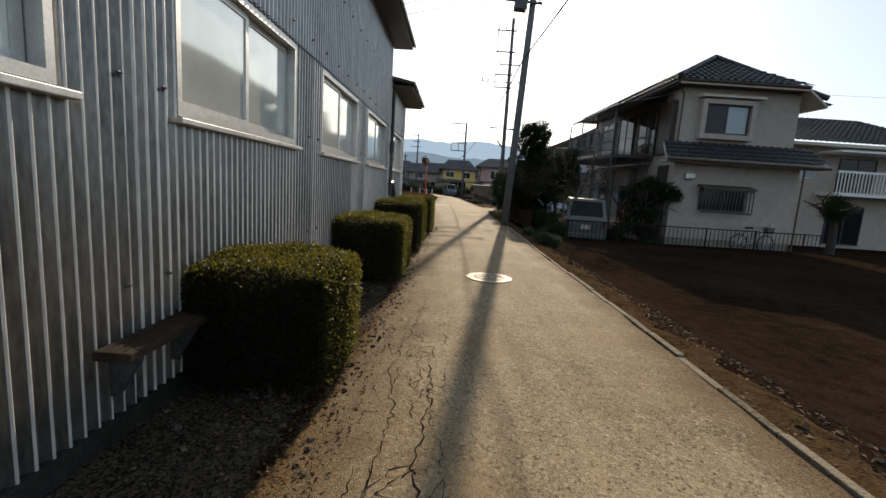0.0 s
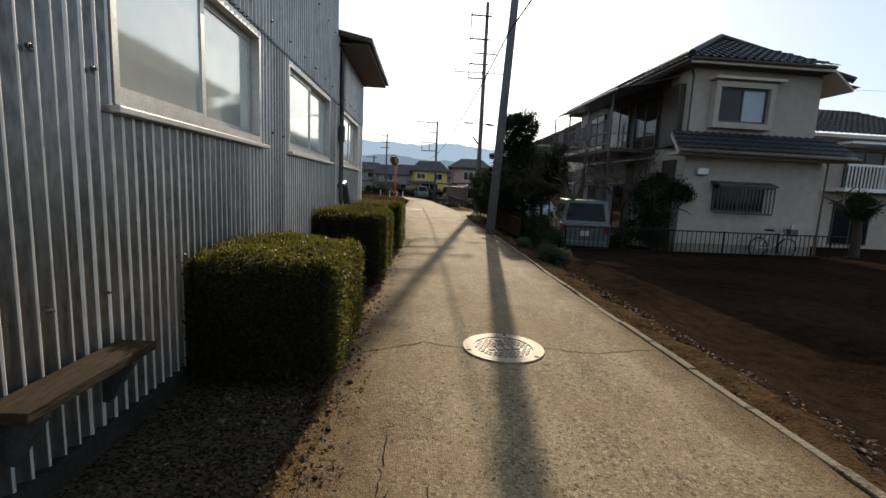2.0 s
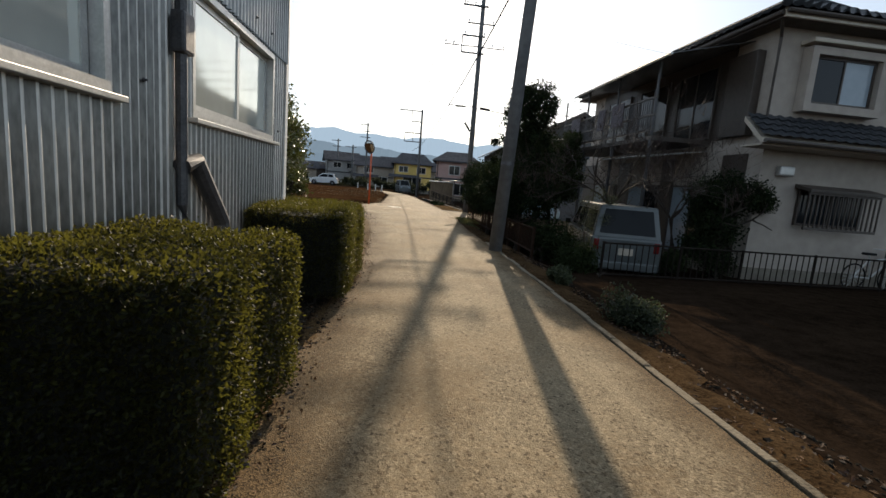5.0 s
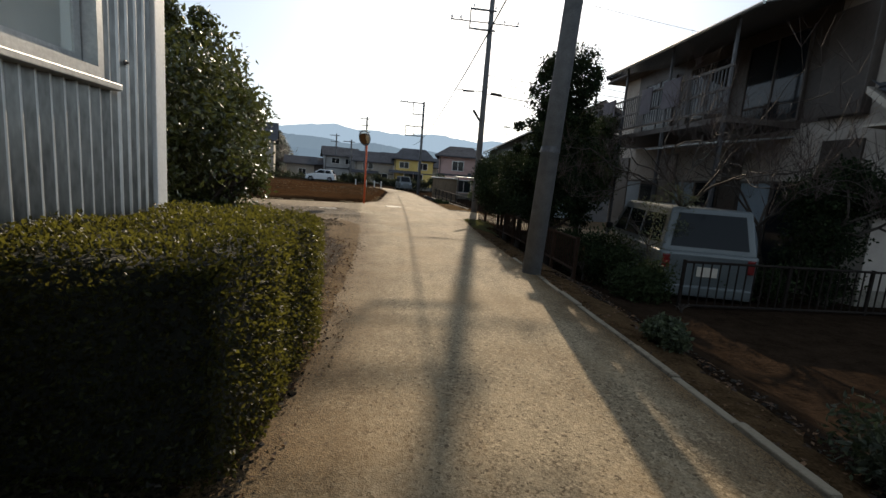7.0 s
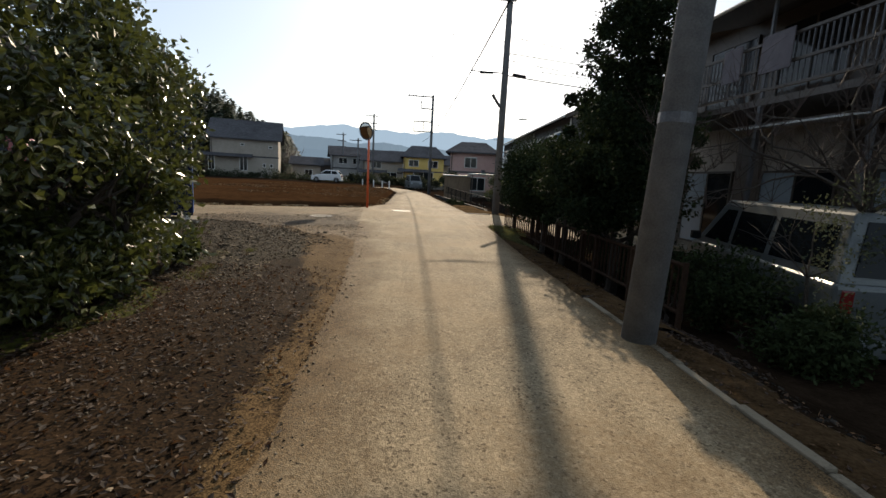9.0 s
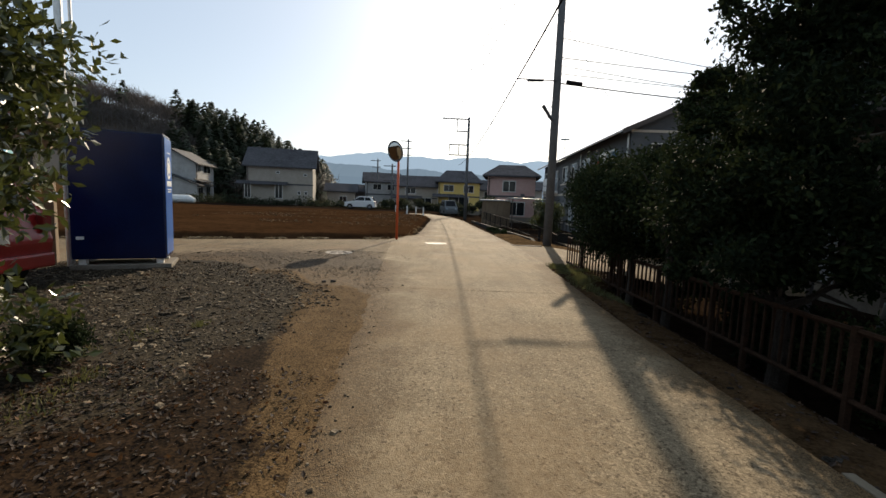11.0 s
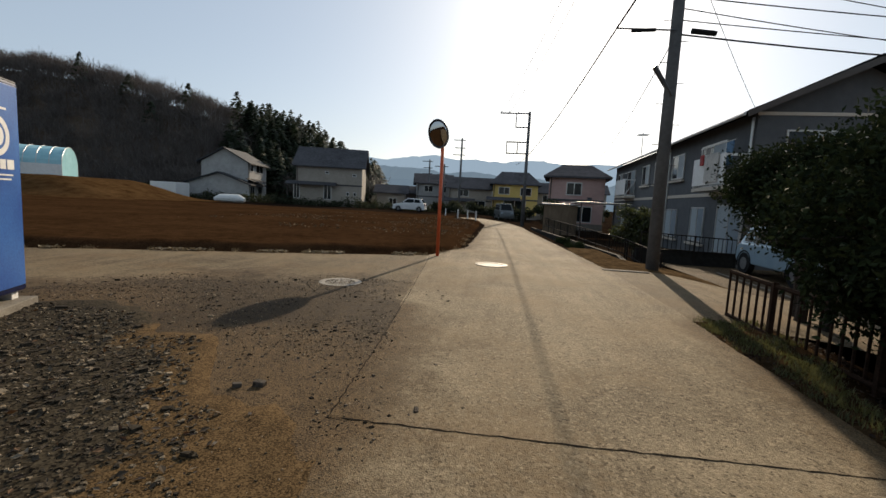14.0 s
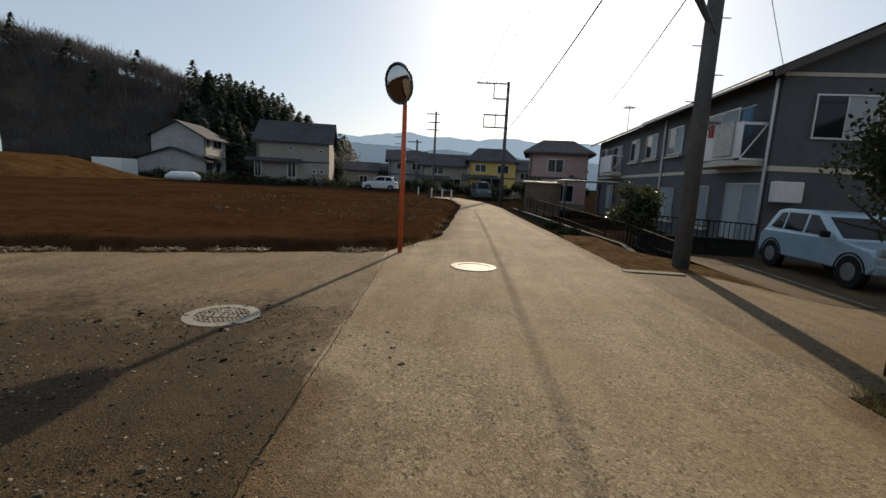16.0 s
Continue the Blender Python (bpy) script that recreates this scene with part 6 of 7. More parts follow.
scatter_leaves("chips", "pale flat chips and shards strewn on the gravel", gravel_yard, 3600, 0.023, PALE_CHIP, 78, 0.010)
for i, (x, y, r) in enumerate(((2.82, 11.55, 0.36), (2.66, 13.3, 0.2))):
    rg = np.random.default_rng(80 + i)
    cl = blob_clumps(rg, 9, (r * 0.7, r * 0.7, r * 0.4), (0, 0, 0.14), (r * 0.4, r * 0.6))
    leafy_tree("low_shrub", "low grassy evergreen clump beside the kerb", "shrub", x, y, ground_z(x, y), 0.08, cl, 5000, 0.022, leafy("clump_leaf", (0.010, 0.017, 0.007), (0.055, 0.07, 0.03), 0.75, 0.2) if i == 0 else bpy.data.materials["clump_leaf"], 90 + i, 0.015, 1, "low clumps beside the kerb")
for i, (x, y) in enumerate(((2.75, 36.5), (2.9, 34.8))):
    rg = np.random.default_rng(95 + i)
    cl = blob_clumps(rg, 7, (0.25, 0.3, 0.08), (0, 0, 0.1), (0.1, 0.2))
    leafy_tree("low_shrub", "flat green clump on the lane verge", "shrub", x, y, ground_z(x, y), 0.06, cl, 1500, 0.03, PINE_LEAF, 97 + i, 0.012, 1, "low clumps beside the kerb")


# ---- far houses, hill and mountains ----
YELLOW = material("yellow_wall", (0.50, 0.36, 0.10), (0.62, 0.46, 0.15), 0.85, 3.0, 0.1)
PINK = material("pink_wall", (0.42, 0.27, 0.24), (0.52, 0.35, 0.31), 0.85, 3.0, 0.1)
# Beige and off-white are lowered to hold the backlit shade on far walls.
BEIGE = material("beige_wall", (0.26, 0.23, 0.19), (0.34, 0.305, 0.26), 0.85, 3.0, 0.1)
OFF_WHITE = material("shaded_white_wall", (0.26, 0.26, 0.255), (0.38, 0.38, 0.37), 0.85, 2.0, 0.1)
# Roof grey is lifted as well, with distance haze in its colour.
ROOF_DULL = material("dull_roof", (0.05, 0.05, 0.054), (0.10, 0.10, 0.107), 0.95, 3.0, 0.2, spec=0.0)


def far_house(label, x, y, z, w, d, h, rise, wall, turn=0.0, windows=(), hip=0.0, roof=None, storey=True, name="house"):
    """A house with its middle front at (x, y): its walls, a pitched roof with the ridge along x, and windows (x, z, w, h)."""
    th = thing(name, label, "house", pose(x, y, z, 0, 0, turn))
    roof = roof or ROOF_DULL
    part("wall", box(-w / 2, w / 2, 0, d, -0.5, h), wall, th)
    part("foundation", box(-w / 2 - 0.03, w / 2 + 0.03, -0.03, d + 0.03, -0.5, 0.3), CONCRETE, th)
    if h > 3.5:
        part("band", box(-w / 2 - 0.03, w / 2 + 0.03, -0.035, -0.001, h * 0.5, h * 0.5 + 0.18), ROOF_DULL, th)
        part("downpipe", tube([(-w / 2 + 0.15, -0.06, h - 0.2), (-w / 2 + 0.15, -0.06, 0.0)], 0.05, 6), BROWN, th)
        lean = 0.42 * w * (1 if int(abs(x) * 10) % 2 else -1)
        slab_part("porch_roof", (lean - w * 0.22, -1.1, h * 0.5), (lean * 0.2 + w * 0.2, -1.1, h * 0.5), (lean * 0.2 + w * 0.2, -0.04, h * 0.5 + 0.4), (lean - w * 0.22, -0.04, h * 0.5 + 0.4), 0.08, roof, th)
    o = 0.5
    a, b, c, e = (-w / 2 - o, -o, h - 0.05), (w / 2 + o, -o, h - 0.05), (w / 2 + o - hip, d / 2, h + rise), (-w / 2 - o + hip, d / 2, h + rise)
    slab_part("roof", a, b, c, e, 0.15, roof, th)
    a2, b2 = (-w / 2 - o, d + o, h - 0.05), (w / 2 + o, d + o, h - 0.05)
    slab_part("roof", b2, a2, e, c, 0.15, roof, th)
    for s in (-1, 1):
        if hip:
            slab_part("roof", (s * (w / 2 + o), -o, h - 0.05), (s * (w / 2 + o), d + o, h - 0.05), (s * (w / 2 + o - hip), d / 2 + 0.01, h + rise), (s * (w / 2 + o - hip), d / 2 - 0.01, h + rise), 0.15, roof, th)
        else:
            part("gable_wall", prism([(0.0, h), (d, h), (d / 2, h + rise - 0.16)], "x", s * (w / 2 - 0.05) - 0.05, s * (w / 2 - 0.05) + 0.05), wall, th)
    for wx, wz, ww, wh in windows:
        window_unit(th, FRONT(wx, -0.01, wz), ww, wh, 2 if ww > 0.7 else 1, ALU, DARK_PANE, bar=0.07)
    return th


far_house("yellow two-storey house with dark gabled roof beyond the bend", 2.6, 80, -0.3, 6.0, 7.0, 4.5, 1.8, YELLOW, 0, ((-1.5, 3.0, 1.5, 1.0), (1.4, 2.9, 1.5, 1.1), (0.0, 0.4, 3.0, 1.9)), 1.6)
far_house("dark grey house with low roof beside the yellow house", -3.6, 82, -0.3, 6.0, 7.0, 3.7, 1.7, BEIGE, 4, ((-1.0, 2.5, 1.6, 1.0), (1.2, 0.4, 2.0, 1.6)), 0.0)
far_house("pale house with dark roof beyond the field", -9.5, 88, -0.3, 5.5, 7.0, 4.4, 1.6, OFF_WHITE, 12, ((-1.0, 3.0, 1.4, 1.0), (1.2, 3.0, 1.2, 1.0)), 0.0)
far_house("pink plastered two-storey house with hip roof", 6.9, 58.5, -0.3, 4.6, 6.0, 4.35, 1.2, PINK, -8, ((-0.2, 2.7, 1.3, 1.1), (0.6, 0.4, 1.6, 1.4)), 1.5)
far_house("beige rendered house with steep grey roof at the field", -21.6, 75, 0.2, 8.4, 7.5, 4.9, 2.7, BEIGE, 13, ((-4.1, 0.6, 0.8, 1.9), (-0.2, 0.6, 1.0, 1.9), (-0.3, 3.9, 0.5, 0.35), (3.2, 3.7, 0.5, 0.35), (2.4, 1.2, 0.4, 0.5), (3.3, 1.2, 0.4, 0.5)), 0.0)
far_house("white two-storey farmhouse with dark tiled roof below the hill", -34.6, 80.5, 0.2, 6.6, 6.4, 5.0, 2.0, OFF_WHITE, 98, ((0.6, 3.8, 2.6, 1.3), (-2.2, 3.9, 1.0, 1.0)), 0.0, TILE)
ann = far_house("single-storey farmhouse wing with dark tiled roof", -33.6, 78.4, 0.0, 5.0, 8.0, 2.3, 1.5, OFF_WHITE, 98, ((-1.5, 0.3, 1.6, 1.7), (1.2, 0.2, 1.4, 1.9)), 0.0, TILE)
far_house("low brown barn among the far houses", -13.5, 92, -0.3, 6.0, 6.0, 2.8, 1.2, BROWN, 5, (), 0.0, name="barn")
far_house("row of distant houses under the mountains", 12.0, 95, -0.3, 12.0, 7.0, 4.2, 1.6, BEIGE, -5, ((-3, 3.0, 1.4, 1.0), (2, 3.0, 1.4, 1.0)), 0.0)
far_house("small grey house behind the field corner", -6.4, 96, -0.3, 5.0, 6.0, 3.9, 1.5, GREY_WALL, -6, ((0.5, 2.6, 1.3, 1.0),), 1.2)
far_house("low dark roofed house behind the yellow house", 8.3, 84, -0.3, 6.0, 6.0, 3.6, 1.5, BEIGE, 6, ((-1.0, 2.3, 1.4, 1.0),), 0.0)
far_house("pale house far behind the bend", -1.2, 104, -0.3, 6.5, 6.0, 5.0, 1.6, OFF_WHITE, 3, ((-1.5, 3.4, 1.3, 1.0), (1.2, 3.4, 1.3, 1.0)), 1.4)
far_house("small brown roofed house at the hill foot", -15.5, 84, -0.3, 4.2, 5.0, 2.6, 1.2, BEIGE, 10, ((0.3, 0.8, 1.2, 1.0),), 0.0)
shed2 = thing("garden_shed", "brown wooden garden shed with a pale flat roof", "shed", pose(4.5, 50.0, -0.3, 0, 0, -8))
part("wall", box(-1.1, 1.1, 0, 1.8, -0.3, 1.75), WOOD, shed2)
part("roof", box(-1.25, 1.25, -0.15, 1.95, 1.76, 1.86, 0.02), ALU, shed2)
carport = thing("carport", "carport with pale translucent roof", "carport", pose(6.7, 47.5, -0.4, 0, 0, -5))
for x in (-1.3, 1.3):
    for y in (0, 4.0):
        part("post", box(x - 0.04, x + 0.04, y - 0.04, y + 0.04, -0.3, 2.05), BROWN, carport)
part("roof", box(-1.6, 1.6, -0.3, 4.3, 2.06, 2.12, 0.01), ALU, carport)
cube = part("storage_shed", box(-42.9, -39.4, 70, 72.5, -0.1, 2.0, 0.05), WHITE)
tagged(cube, "white steel storage shed at the field edge", "shed")
cov = part("covered_row", tube([(-34.2, 70, 0.2), (-33.5, 70, 0.35), (-31.0, 70, 0.38), (-30.3, 70, 0.2)], [0.25, 0.5, 0.5, 0.25], 12), WHITE)
tagged(cov, "white film covered crop row on the field", "crop cover")
# plastic greenhouse
gh = thing("greenhouse", "arched greenhouse of pale blue plastic film", "greenhouse", pose(-40.6, 57.5, 1.75, 0, 0, 124))
FILM = material("plastic_film", (0.20, 0.44, 0.50), (0.34, 0.60, 0.66), 0.4, 2.0, 0.1)
arch = [(math.cos(t) * 2.6, 1.1 + math.sin(t) * 1.7) for t in np.linspace(0, math.pi, 15)]
part("film", prism([(2.6, 0.0)] + arch + [(-2.6, 0.0)], "y", 0, 18, 0.0), FILM, gh)
for y in np.arange(0, 18.1, 0.9):
    bm = bmesh.new()
    bm_tube(bm, [(x * 1.01, y, z + 0.02) for x, z in [(2.6, 0.0)] + arch + [(-2.6, 0.0)]], 0.03, 5)
    part("hoop", bm, ALU, gh)
part("skirt", box(-2.66, -2.63, 0.0, 18.0, 0.0, 1.1), WHITE, gh)
bank = sheet("bank", list(np.arange(-60, -27, 1.5)), list(np.arange(47, 66, 1.0)), lambda x, y: 0.1 + 1.75 * smooth_step(-29, -38, x) * smooth_step(48, 53, y) * (1 - smooth_step(61, 65, y)) + 0.06 * noise.noise((x, y, 0)), material("dry_bank", (0.028, 0.014, 0.006), (0.10, 0.058, 0.025), 0.95, 2.0, 0.5, spec=0.0))
tagged(bank, "low bank of dry yellow grass behind the field", "bank", kind="structure")
# dark hedge and wall line behind the field
rg = np.random.default_rng(101)
cl = [(x, rg.uniform(-0.5, 0.5), rg.uniform(0.2, 0.8), rg.uniform(0.4, 0.8)) for x in np.arange(-30, 6, 0.55)]
leafy_tree("hedgerow", "low dark hedgerow along the far side of the field", "hedge", -12.5, 73.5, -0.2, 0.3, cl, 9000, 0.13, FAR_SHRUB, 102, 0.05)
cl = [(x, rg.uniform(-1, 1), rg.uniform(0.3, 1.6), rg.uniform(0.6, 1.1)) for x in np.arange(-16, 10, 0.8)]
leafy_tree("hedgerow", "dark garden shrubs below the hill", "hedge", -46.0, 82.0, -0.2, 0.3, cl, 8000, 0.2, PINE_LEAF, 103, 0.06)
cl = [(x, rg.uniform(-1, 1), rg.uniform(0.2, 1.5), rg.uniform(0.4, 0.8)) for x in np.arange(-9, 11, 0.7)]
leafy_tree("hedgerow", "dark garden shrubs before the far houses", "hedge", 2.0, 72.0, -0.3, 0.3, cl, 8000, 0.14, FAR_SHRUB, 104, 0.05)

RIDGE = [(-140, 26), (-100, 25), (-85, 22), (-76, 21), (-64, 17.5), (-53, 13.5), (-45, 11.0), (-37, 8.0), (-28, 5.0), (-18, 2.5), (-8, 0.3), (0, -0.4)]


def hill_z(x, y):
    f = smooth_step(84, 108, y)
    return -0.4 + (lin(RIDGE, x * 106 / max(y, 60)) + 0.4) * f * (1 + 0.25 * smooth_step(108, 150, y)) + 0.6 * noise.noise((x * 0.08, y * 0.08, 2.0)) * f


WOODFLOOR = material("woodland_floor", (0.07, 0.052, 0.038), (0.14, 0.105, 0.078), 0.95, 0.6, 0.5, big=0.08, grain=3.0, spec=0.0)
hill = sheet("hill", list(np.arange(-150, 6, 3.0)), list(np.arange(82, 152, 2.5)), hill_z, WOODFLOOR)
tagged(hill, "low wooded winter hill behind the farmhouse", "hill", kind="structure")
BARE = leafy("bare_twigs", (0.075, 0.064, 0.058), (0.17, 0.148, 0.135), 0.95, 0.06)
CONIFER = leafy("conifer_needles", (0.010, 0.018, 0.010), (0.03, 0.045, 0.02), 0.7, 0.1)
rg = np.random.default_rng(110)
cs, us, vs = [], [], []
for _ in range(1900):
    y = rg.uniform(85, 112)
    x = rg.uniform(-140, -22) * y / 106
    if rg.uniform() < smooth_step(-58, -44, x * 106 / y) * 0.9:
        continue
    h, r, z = rg.uniform(5, 8.5), rg.uniform(1.8, 3.0), hill_z(x, y) - 1.2
    cs.append((x, y, z + h * 0.35)), us.append((0.09, 0, 0)), vs.append((0, 0, h * 0.4))
    for _ in range(85):
        d = rg.normal(0, 1, 3)
        d[2] = abs(d[2]) * 0.9 + 0.15
        d /= np.linalg.norm(d)
        q = np.array((x, y, z + h * 0.42)) + d * r * rg.uniform(0.3, 1.0) * np.array((1, 1, 1.15))
        t = d + rg.normal(0, 0.3, 3) + np.array((0, 0, 0.5))
        t /= np.linalg.norm(t)
        s = np.cross(t, rg.normal(0, 1, 3))
        cs.append(q), us.append(s / np.linalg.norm(s) * 0.030), vs.append(t * rg.uniform(0.4, 1.0))
w = quads("bare_woodland", np.array(cs), np.array(us), np.array(vs), BARE)
tagged(w, "bare grey-brown winter woodland on the hill", "woodland", kind="stuff")
cs, us, vs = [], [], []
for i in range(250):
    y = rg.uniform(86, 118)
    x = rg.uniform(-54, -24) * y / 106 if i > 5 else rg.uniform(-120, -60) * y / 106
    h, r, z = rg.uniform(6, 9.0), rg.uniform(2.0, 2.9), hill_z(x, y) - 0.5
    h *= 0.62 + 0.38 * smooth_step(-24, -38, x * 106 / y)
    for _ in range(150):
        f = rg.uniform(0, 1)
        a = rg.uniform(0, 6.28)
        rr = r * (1 - f) ** 0.8 * rg.uniform(0.6, 1.08) + 0.05
        q = (x + math.cos(a) * rr, y + math.sin(a) * rr, z + h * (0.12 + 0.88 * f))
        t = np.array((math.cos(a), math.sin(a), -0.35))
        cs.append(q), us.append(np.array((-math.sin(a), math.cos(a), 0.3)) * 0.22), vs.append(t * 0.42)
w = quads("conifer_woodland", np.array(cs), np.array(us), np.array(vs), CONIFER)
tagged(w, "dark green conifers on the end of the hill", "woodland", kind="stuff")


# Distance haze is painted as a blue glow on the ridges themselves.
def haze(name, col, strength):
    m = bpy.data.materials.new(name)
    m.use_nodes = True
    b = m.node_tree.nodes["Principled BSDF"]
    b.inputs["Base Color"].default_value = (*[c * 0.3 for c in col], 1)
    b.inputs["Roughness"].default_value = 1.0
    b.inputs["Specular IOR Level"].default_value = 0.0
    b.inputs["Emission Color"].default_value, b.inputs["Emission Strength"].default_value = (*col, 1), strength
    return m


def mountains(y, base, amp, seed, mat, label):
    verts, faces = [], []
    xs = np.arange(-1300, 1301, 9.0) * y / 900
    for x in xs:
        u = x / y
        h = base(u) * y / 800 + amp * (noise.noise((u * 9, seed, 0)) + 0.5 * noise.noise((u * 24, seed, 1)) + 0.22 * noise.noise((u * 70, seed, 2)))
        verts += [(x, y, -6.0), (x, y + 60, h * 0.6), (x, y + 130, h)]
    for i in range(len(xs) - 1):
        for k in range(2):
            faces.append((i * 3 + k, i * 3 + 3 + k, i * 3 + 4 + k, i * 3 + 1 + k))
    me = bpy.data.meshes.new("backdrop")
    me.from_pydata(verts, [], faces)
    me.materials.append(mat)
    tagged(new("backdrop", me), label, "mountains", kind="structure")


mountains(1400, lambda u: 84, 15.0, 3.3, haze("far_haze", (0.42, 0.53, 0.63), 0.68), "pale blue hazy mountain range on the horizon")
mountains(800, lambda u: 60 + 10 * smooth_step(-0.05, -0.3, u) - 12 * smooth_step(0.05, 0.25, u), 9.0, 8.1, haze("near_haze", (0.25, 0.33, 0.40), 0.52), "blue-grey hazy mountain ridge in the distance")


# ---- road details ----
def manhole(x, y, r, label, tint, studs=True, z=-0.002):
    th = thing("manhole_cover", label, "manhole cover", pose(x, y, z, 0, 0, 8))

    def ring(r0, r1, z0, z1, n=40):
        bm = bmesh.new()
        rows = [[bm.verts.new((rr * math.cos(2 * math.pi * i / n), rr * math.sin(2 * math.pi * i / n), z)) for i in range(n)] for rr, z in ((r0, z0), (r0, z1), (r1, z1), (r1, z0))]
        for k in range(4):
            for i in range(n):
                bm.faces.new((rows[k][i], rows[k][(i + 1) % n], rows[(k + 1) % 4][(i + 1) % n], rows[(k + 1) % 4][i]))
        return bm

    part("outer_ring", ring(r * 0.72, r, -0.03, 0.014), tint, th)
    part("lid", tube([(0, 0, -0.03), (0, 0, 0.006)], r * 0.712, 36), STEEL_DARK if studs else tint, th)
    if studs:
        me = finish(tube([(0, 0, 0.0), (0, 0, 0.013)], 0.0155, 6), "stud", tint)
        for i in range(-7, 8):
            for j in range(-8, 9):
                px, py = i * 0.040 + (0.02 if j % 2 else 0), j * 0.034
                if math.hypot(px, py) < r * 0.69 and not (abs(py + 0.02) < 0.05 and abs(px) < 0.15) and math.hypot(px, py - 0.13) > 0.065:
                    o = new("stud", me)
                    o.location, o.parent = (px, py, 0), th
        part("emblem", ring(0.035, 0.058, 0.006, 0.014, 20), tint, th).location = (0, 0.13, 0)
        part("emblem_bar", box(-0.03, 0.03, 0.124, 0.136, 0.006, 0.014), tint, th)
        part("emblem_bar", box(-0.006, 0.006, 0.1365, 0.16, 0.006, 0.014), tint, th)
        for k in range(4):
            part("plate_bar", box(-0.135 + k * 0.07, -0.085 + k * 0.07, -0.055, 0.015, 0.006, 0.013), tint, th)
    for k in range(3):
        a = 2 * math.pi * k / 3 + 1.2
        part("key_slot", box(-0.018, 0.018, -0.012, 0.012, 0.0142, 0.0155, m=pose(math.cos(a) * r * 0.92, math.sin(a) * r * 0.92, 0, 0, 0, math.degrees(a))), BLACK, th)
    return th


PALE_IRON = material("pale_iron", (0.26, 0.23, 0.18), (0.40, 0.36, 0.29), 0.6, 20.0, 0.3, 0.1)
DULL_IRON = material("dull_iron", (0.17, 0.15, 0.12), (0.30, 0.27, 0.22), 0.7, 20.0, 0.3, 0.1)
manhole(0.76, 6.36, 0.335, "round cast-iron manhole cover with studs in a pale ring", IRON)
manhole(0.13, 28.5, 0.34, "round pale worn manhole cover in the lane", PALE_IRON, False)
manhole(-2.1, 25.6, 0.315, "round cast-iron manhole cover in the side lane", DULL_IRON, True, -0.026)

CRACK = material("crack", (0.012, 0.010, 0.008), (0.03, 0.025, 0.02), 1.0, 30.0, 0.0, spec=0.0)


def crack_path(pts, width, seed, jitter=0.03, step=0.05):
    rg = np.random.default_rng(seed)
    out = []
    for (x0, y0), (x1, y1) in zip(pts, pts[1:]):
        n = max(2, int(math.hypot(x1 - x0, y1 - y0) / step))
        for i in range(n):
            f = i / n
            out.append((x0 + (x1 - x0) * f + rg.normal(0, jitter), y0 + (y1 - y0) * f + rg.normal(0, jitter), width * rg.uniform(0.4, 1.2)))
    out.append((*pts[-1], width * 0.3))
    return out


def paved_z(x, y):
    a, b = lin(LEFT_EDGE, y), lin(RIGHT_EDGE, y)
    f = (x - a) / (b - a)
    return -0.012 + 0.012 * (1 - (2 * f - 1) ** 2) if 0 < f < 1 else -0.016


def cracks(label, paths, z=0.0022):
    verts, faces = [], []
    for path in paths:
        for i, (x, y, w) in enumerate(path):
            a, b = path[max(0, i - 1)], path[min(len(path) - 1, i + 1)]
            d = Vector((b[0] - a[0], b[1] - a[1], 0))
            nrm = Vector((-d.y, d.x, 0)).normalized() * w / 2 if d.length else Vector((w / 2, 0, 0))
            verts += [(x + nrm.x, y + nrm.y, z + paved_z(x, y)), (x - nrm.x, y - nrm.y, z + paved_z(x, y))]
            if i:
                k = len(verts)
                faces.append((k - 4, k - 3, k - 1, k - 2))
    me = bpy.data.meshes.new("crack")
    me.from_pydata(verts, [], faces)
    me.materials.append(CRACK)
    tagged(new("crack", me), label, "crack", kind="stuff")


cracks("thin dark crack across the lane by the manhole", [crack_path([(-0.38, 6.22), (0.1, 6.45), (0.42, 6.34)], 0.009, 1, 0.012), crack_path([(1.1, 6.36), (1.5, 6.28), (2.1, 6.42)], 0.009, 2, 0.012)])
net = []
rg = np.random.default_rng(7)
nodes = {(i, j): (-0.34 + i * 0.085 + rg.normal(0, 0.022), 1.2 + j * 0.12 + rg.normal(0, 0.03)) for i in range(6) for j in range(30)}
for (i, j), p in nodes.items():
    for k, q in (((i + 1, j), 0.45), ((i, j + 1), 0.62), ((i + 1, j + 1), 0.12)):
        thin = 0.5 + 0.9 * noise.noise((p[0] * 4, p[1] * 1.1, 2.0))
        if k in nodes and rg.uniform() < q * thin * (1.2 if 1.6 < p[1] < 4.2 else 0.5):
            net.append(crack_path([p, nodes[k]], 0.006, 100 + i * 40 + j, 0.007, 0.03))
net.append(crack_path([(0.1, 1.0), (-0.06, 1.9), (0.0, 2.6), (-0.02, 3.1)], 0.011, 80, 0.012, 0.04))
net.append(crack_path([(-0.1, 1.1), (-0.26, 1.6), (-0.22, 2.4), (-0.3, 3.0), (-0.16, 4.2), (-0.1, 5.2)], 0.007, 81, 0.014, 0.04))
cracks("network of fine cracks in the worn asphalt", net)
cracks("straight paving joints across the lane and junction", [crack_path([(-0.76, 21.64), (0.6, 21.60), (2.2, 21.62)], 0.015, 90, 0.004), crack_path([(-1.3, 29.3), (-0.95, 25.0), (-0.8, 22.9), (-0.74, 21.64)], 0.010, 91, 0.005)])
line = part("white_line", box(2.5, 3.45, 28.92, 29.06, -0.014, 0.004, m=None), CONCRETE)
tagged(line, "worn white concrete edge strip at the yard entrance", "edge strip", kind="structure")

edge_line = part("white_line", prism([(6.69, 29.4), (6.76, 29.4), (6.95, 33.4), (6.88, 33.4)], "z", -0.50, -0.436), CONCRETE)
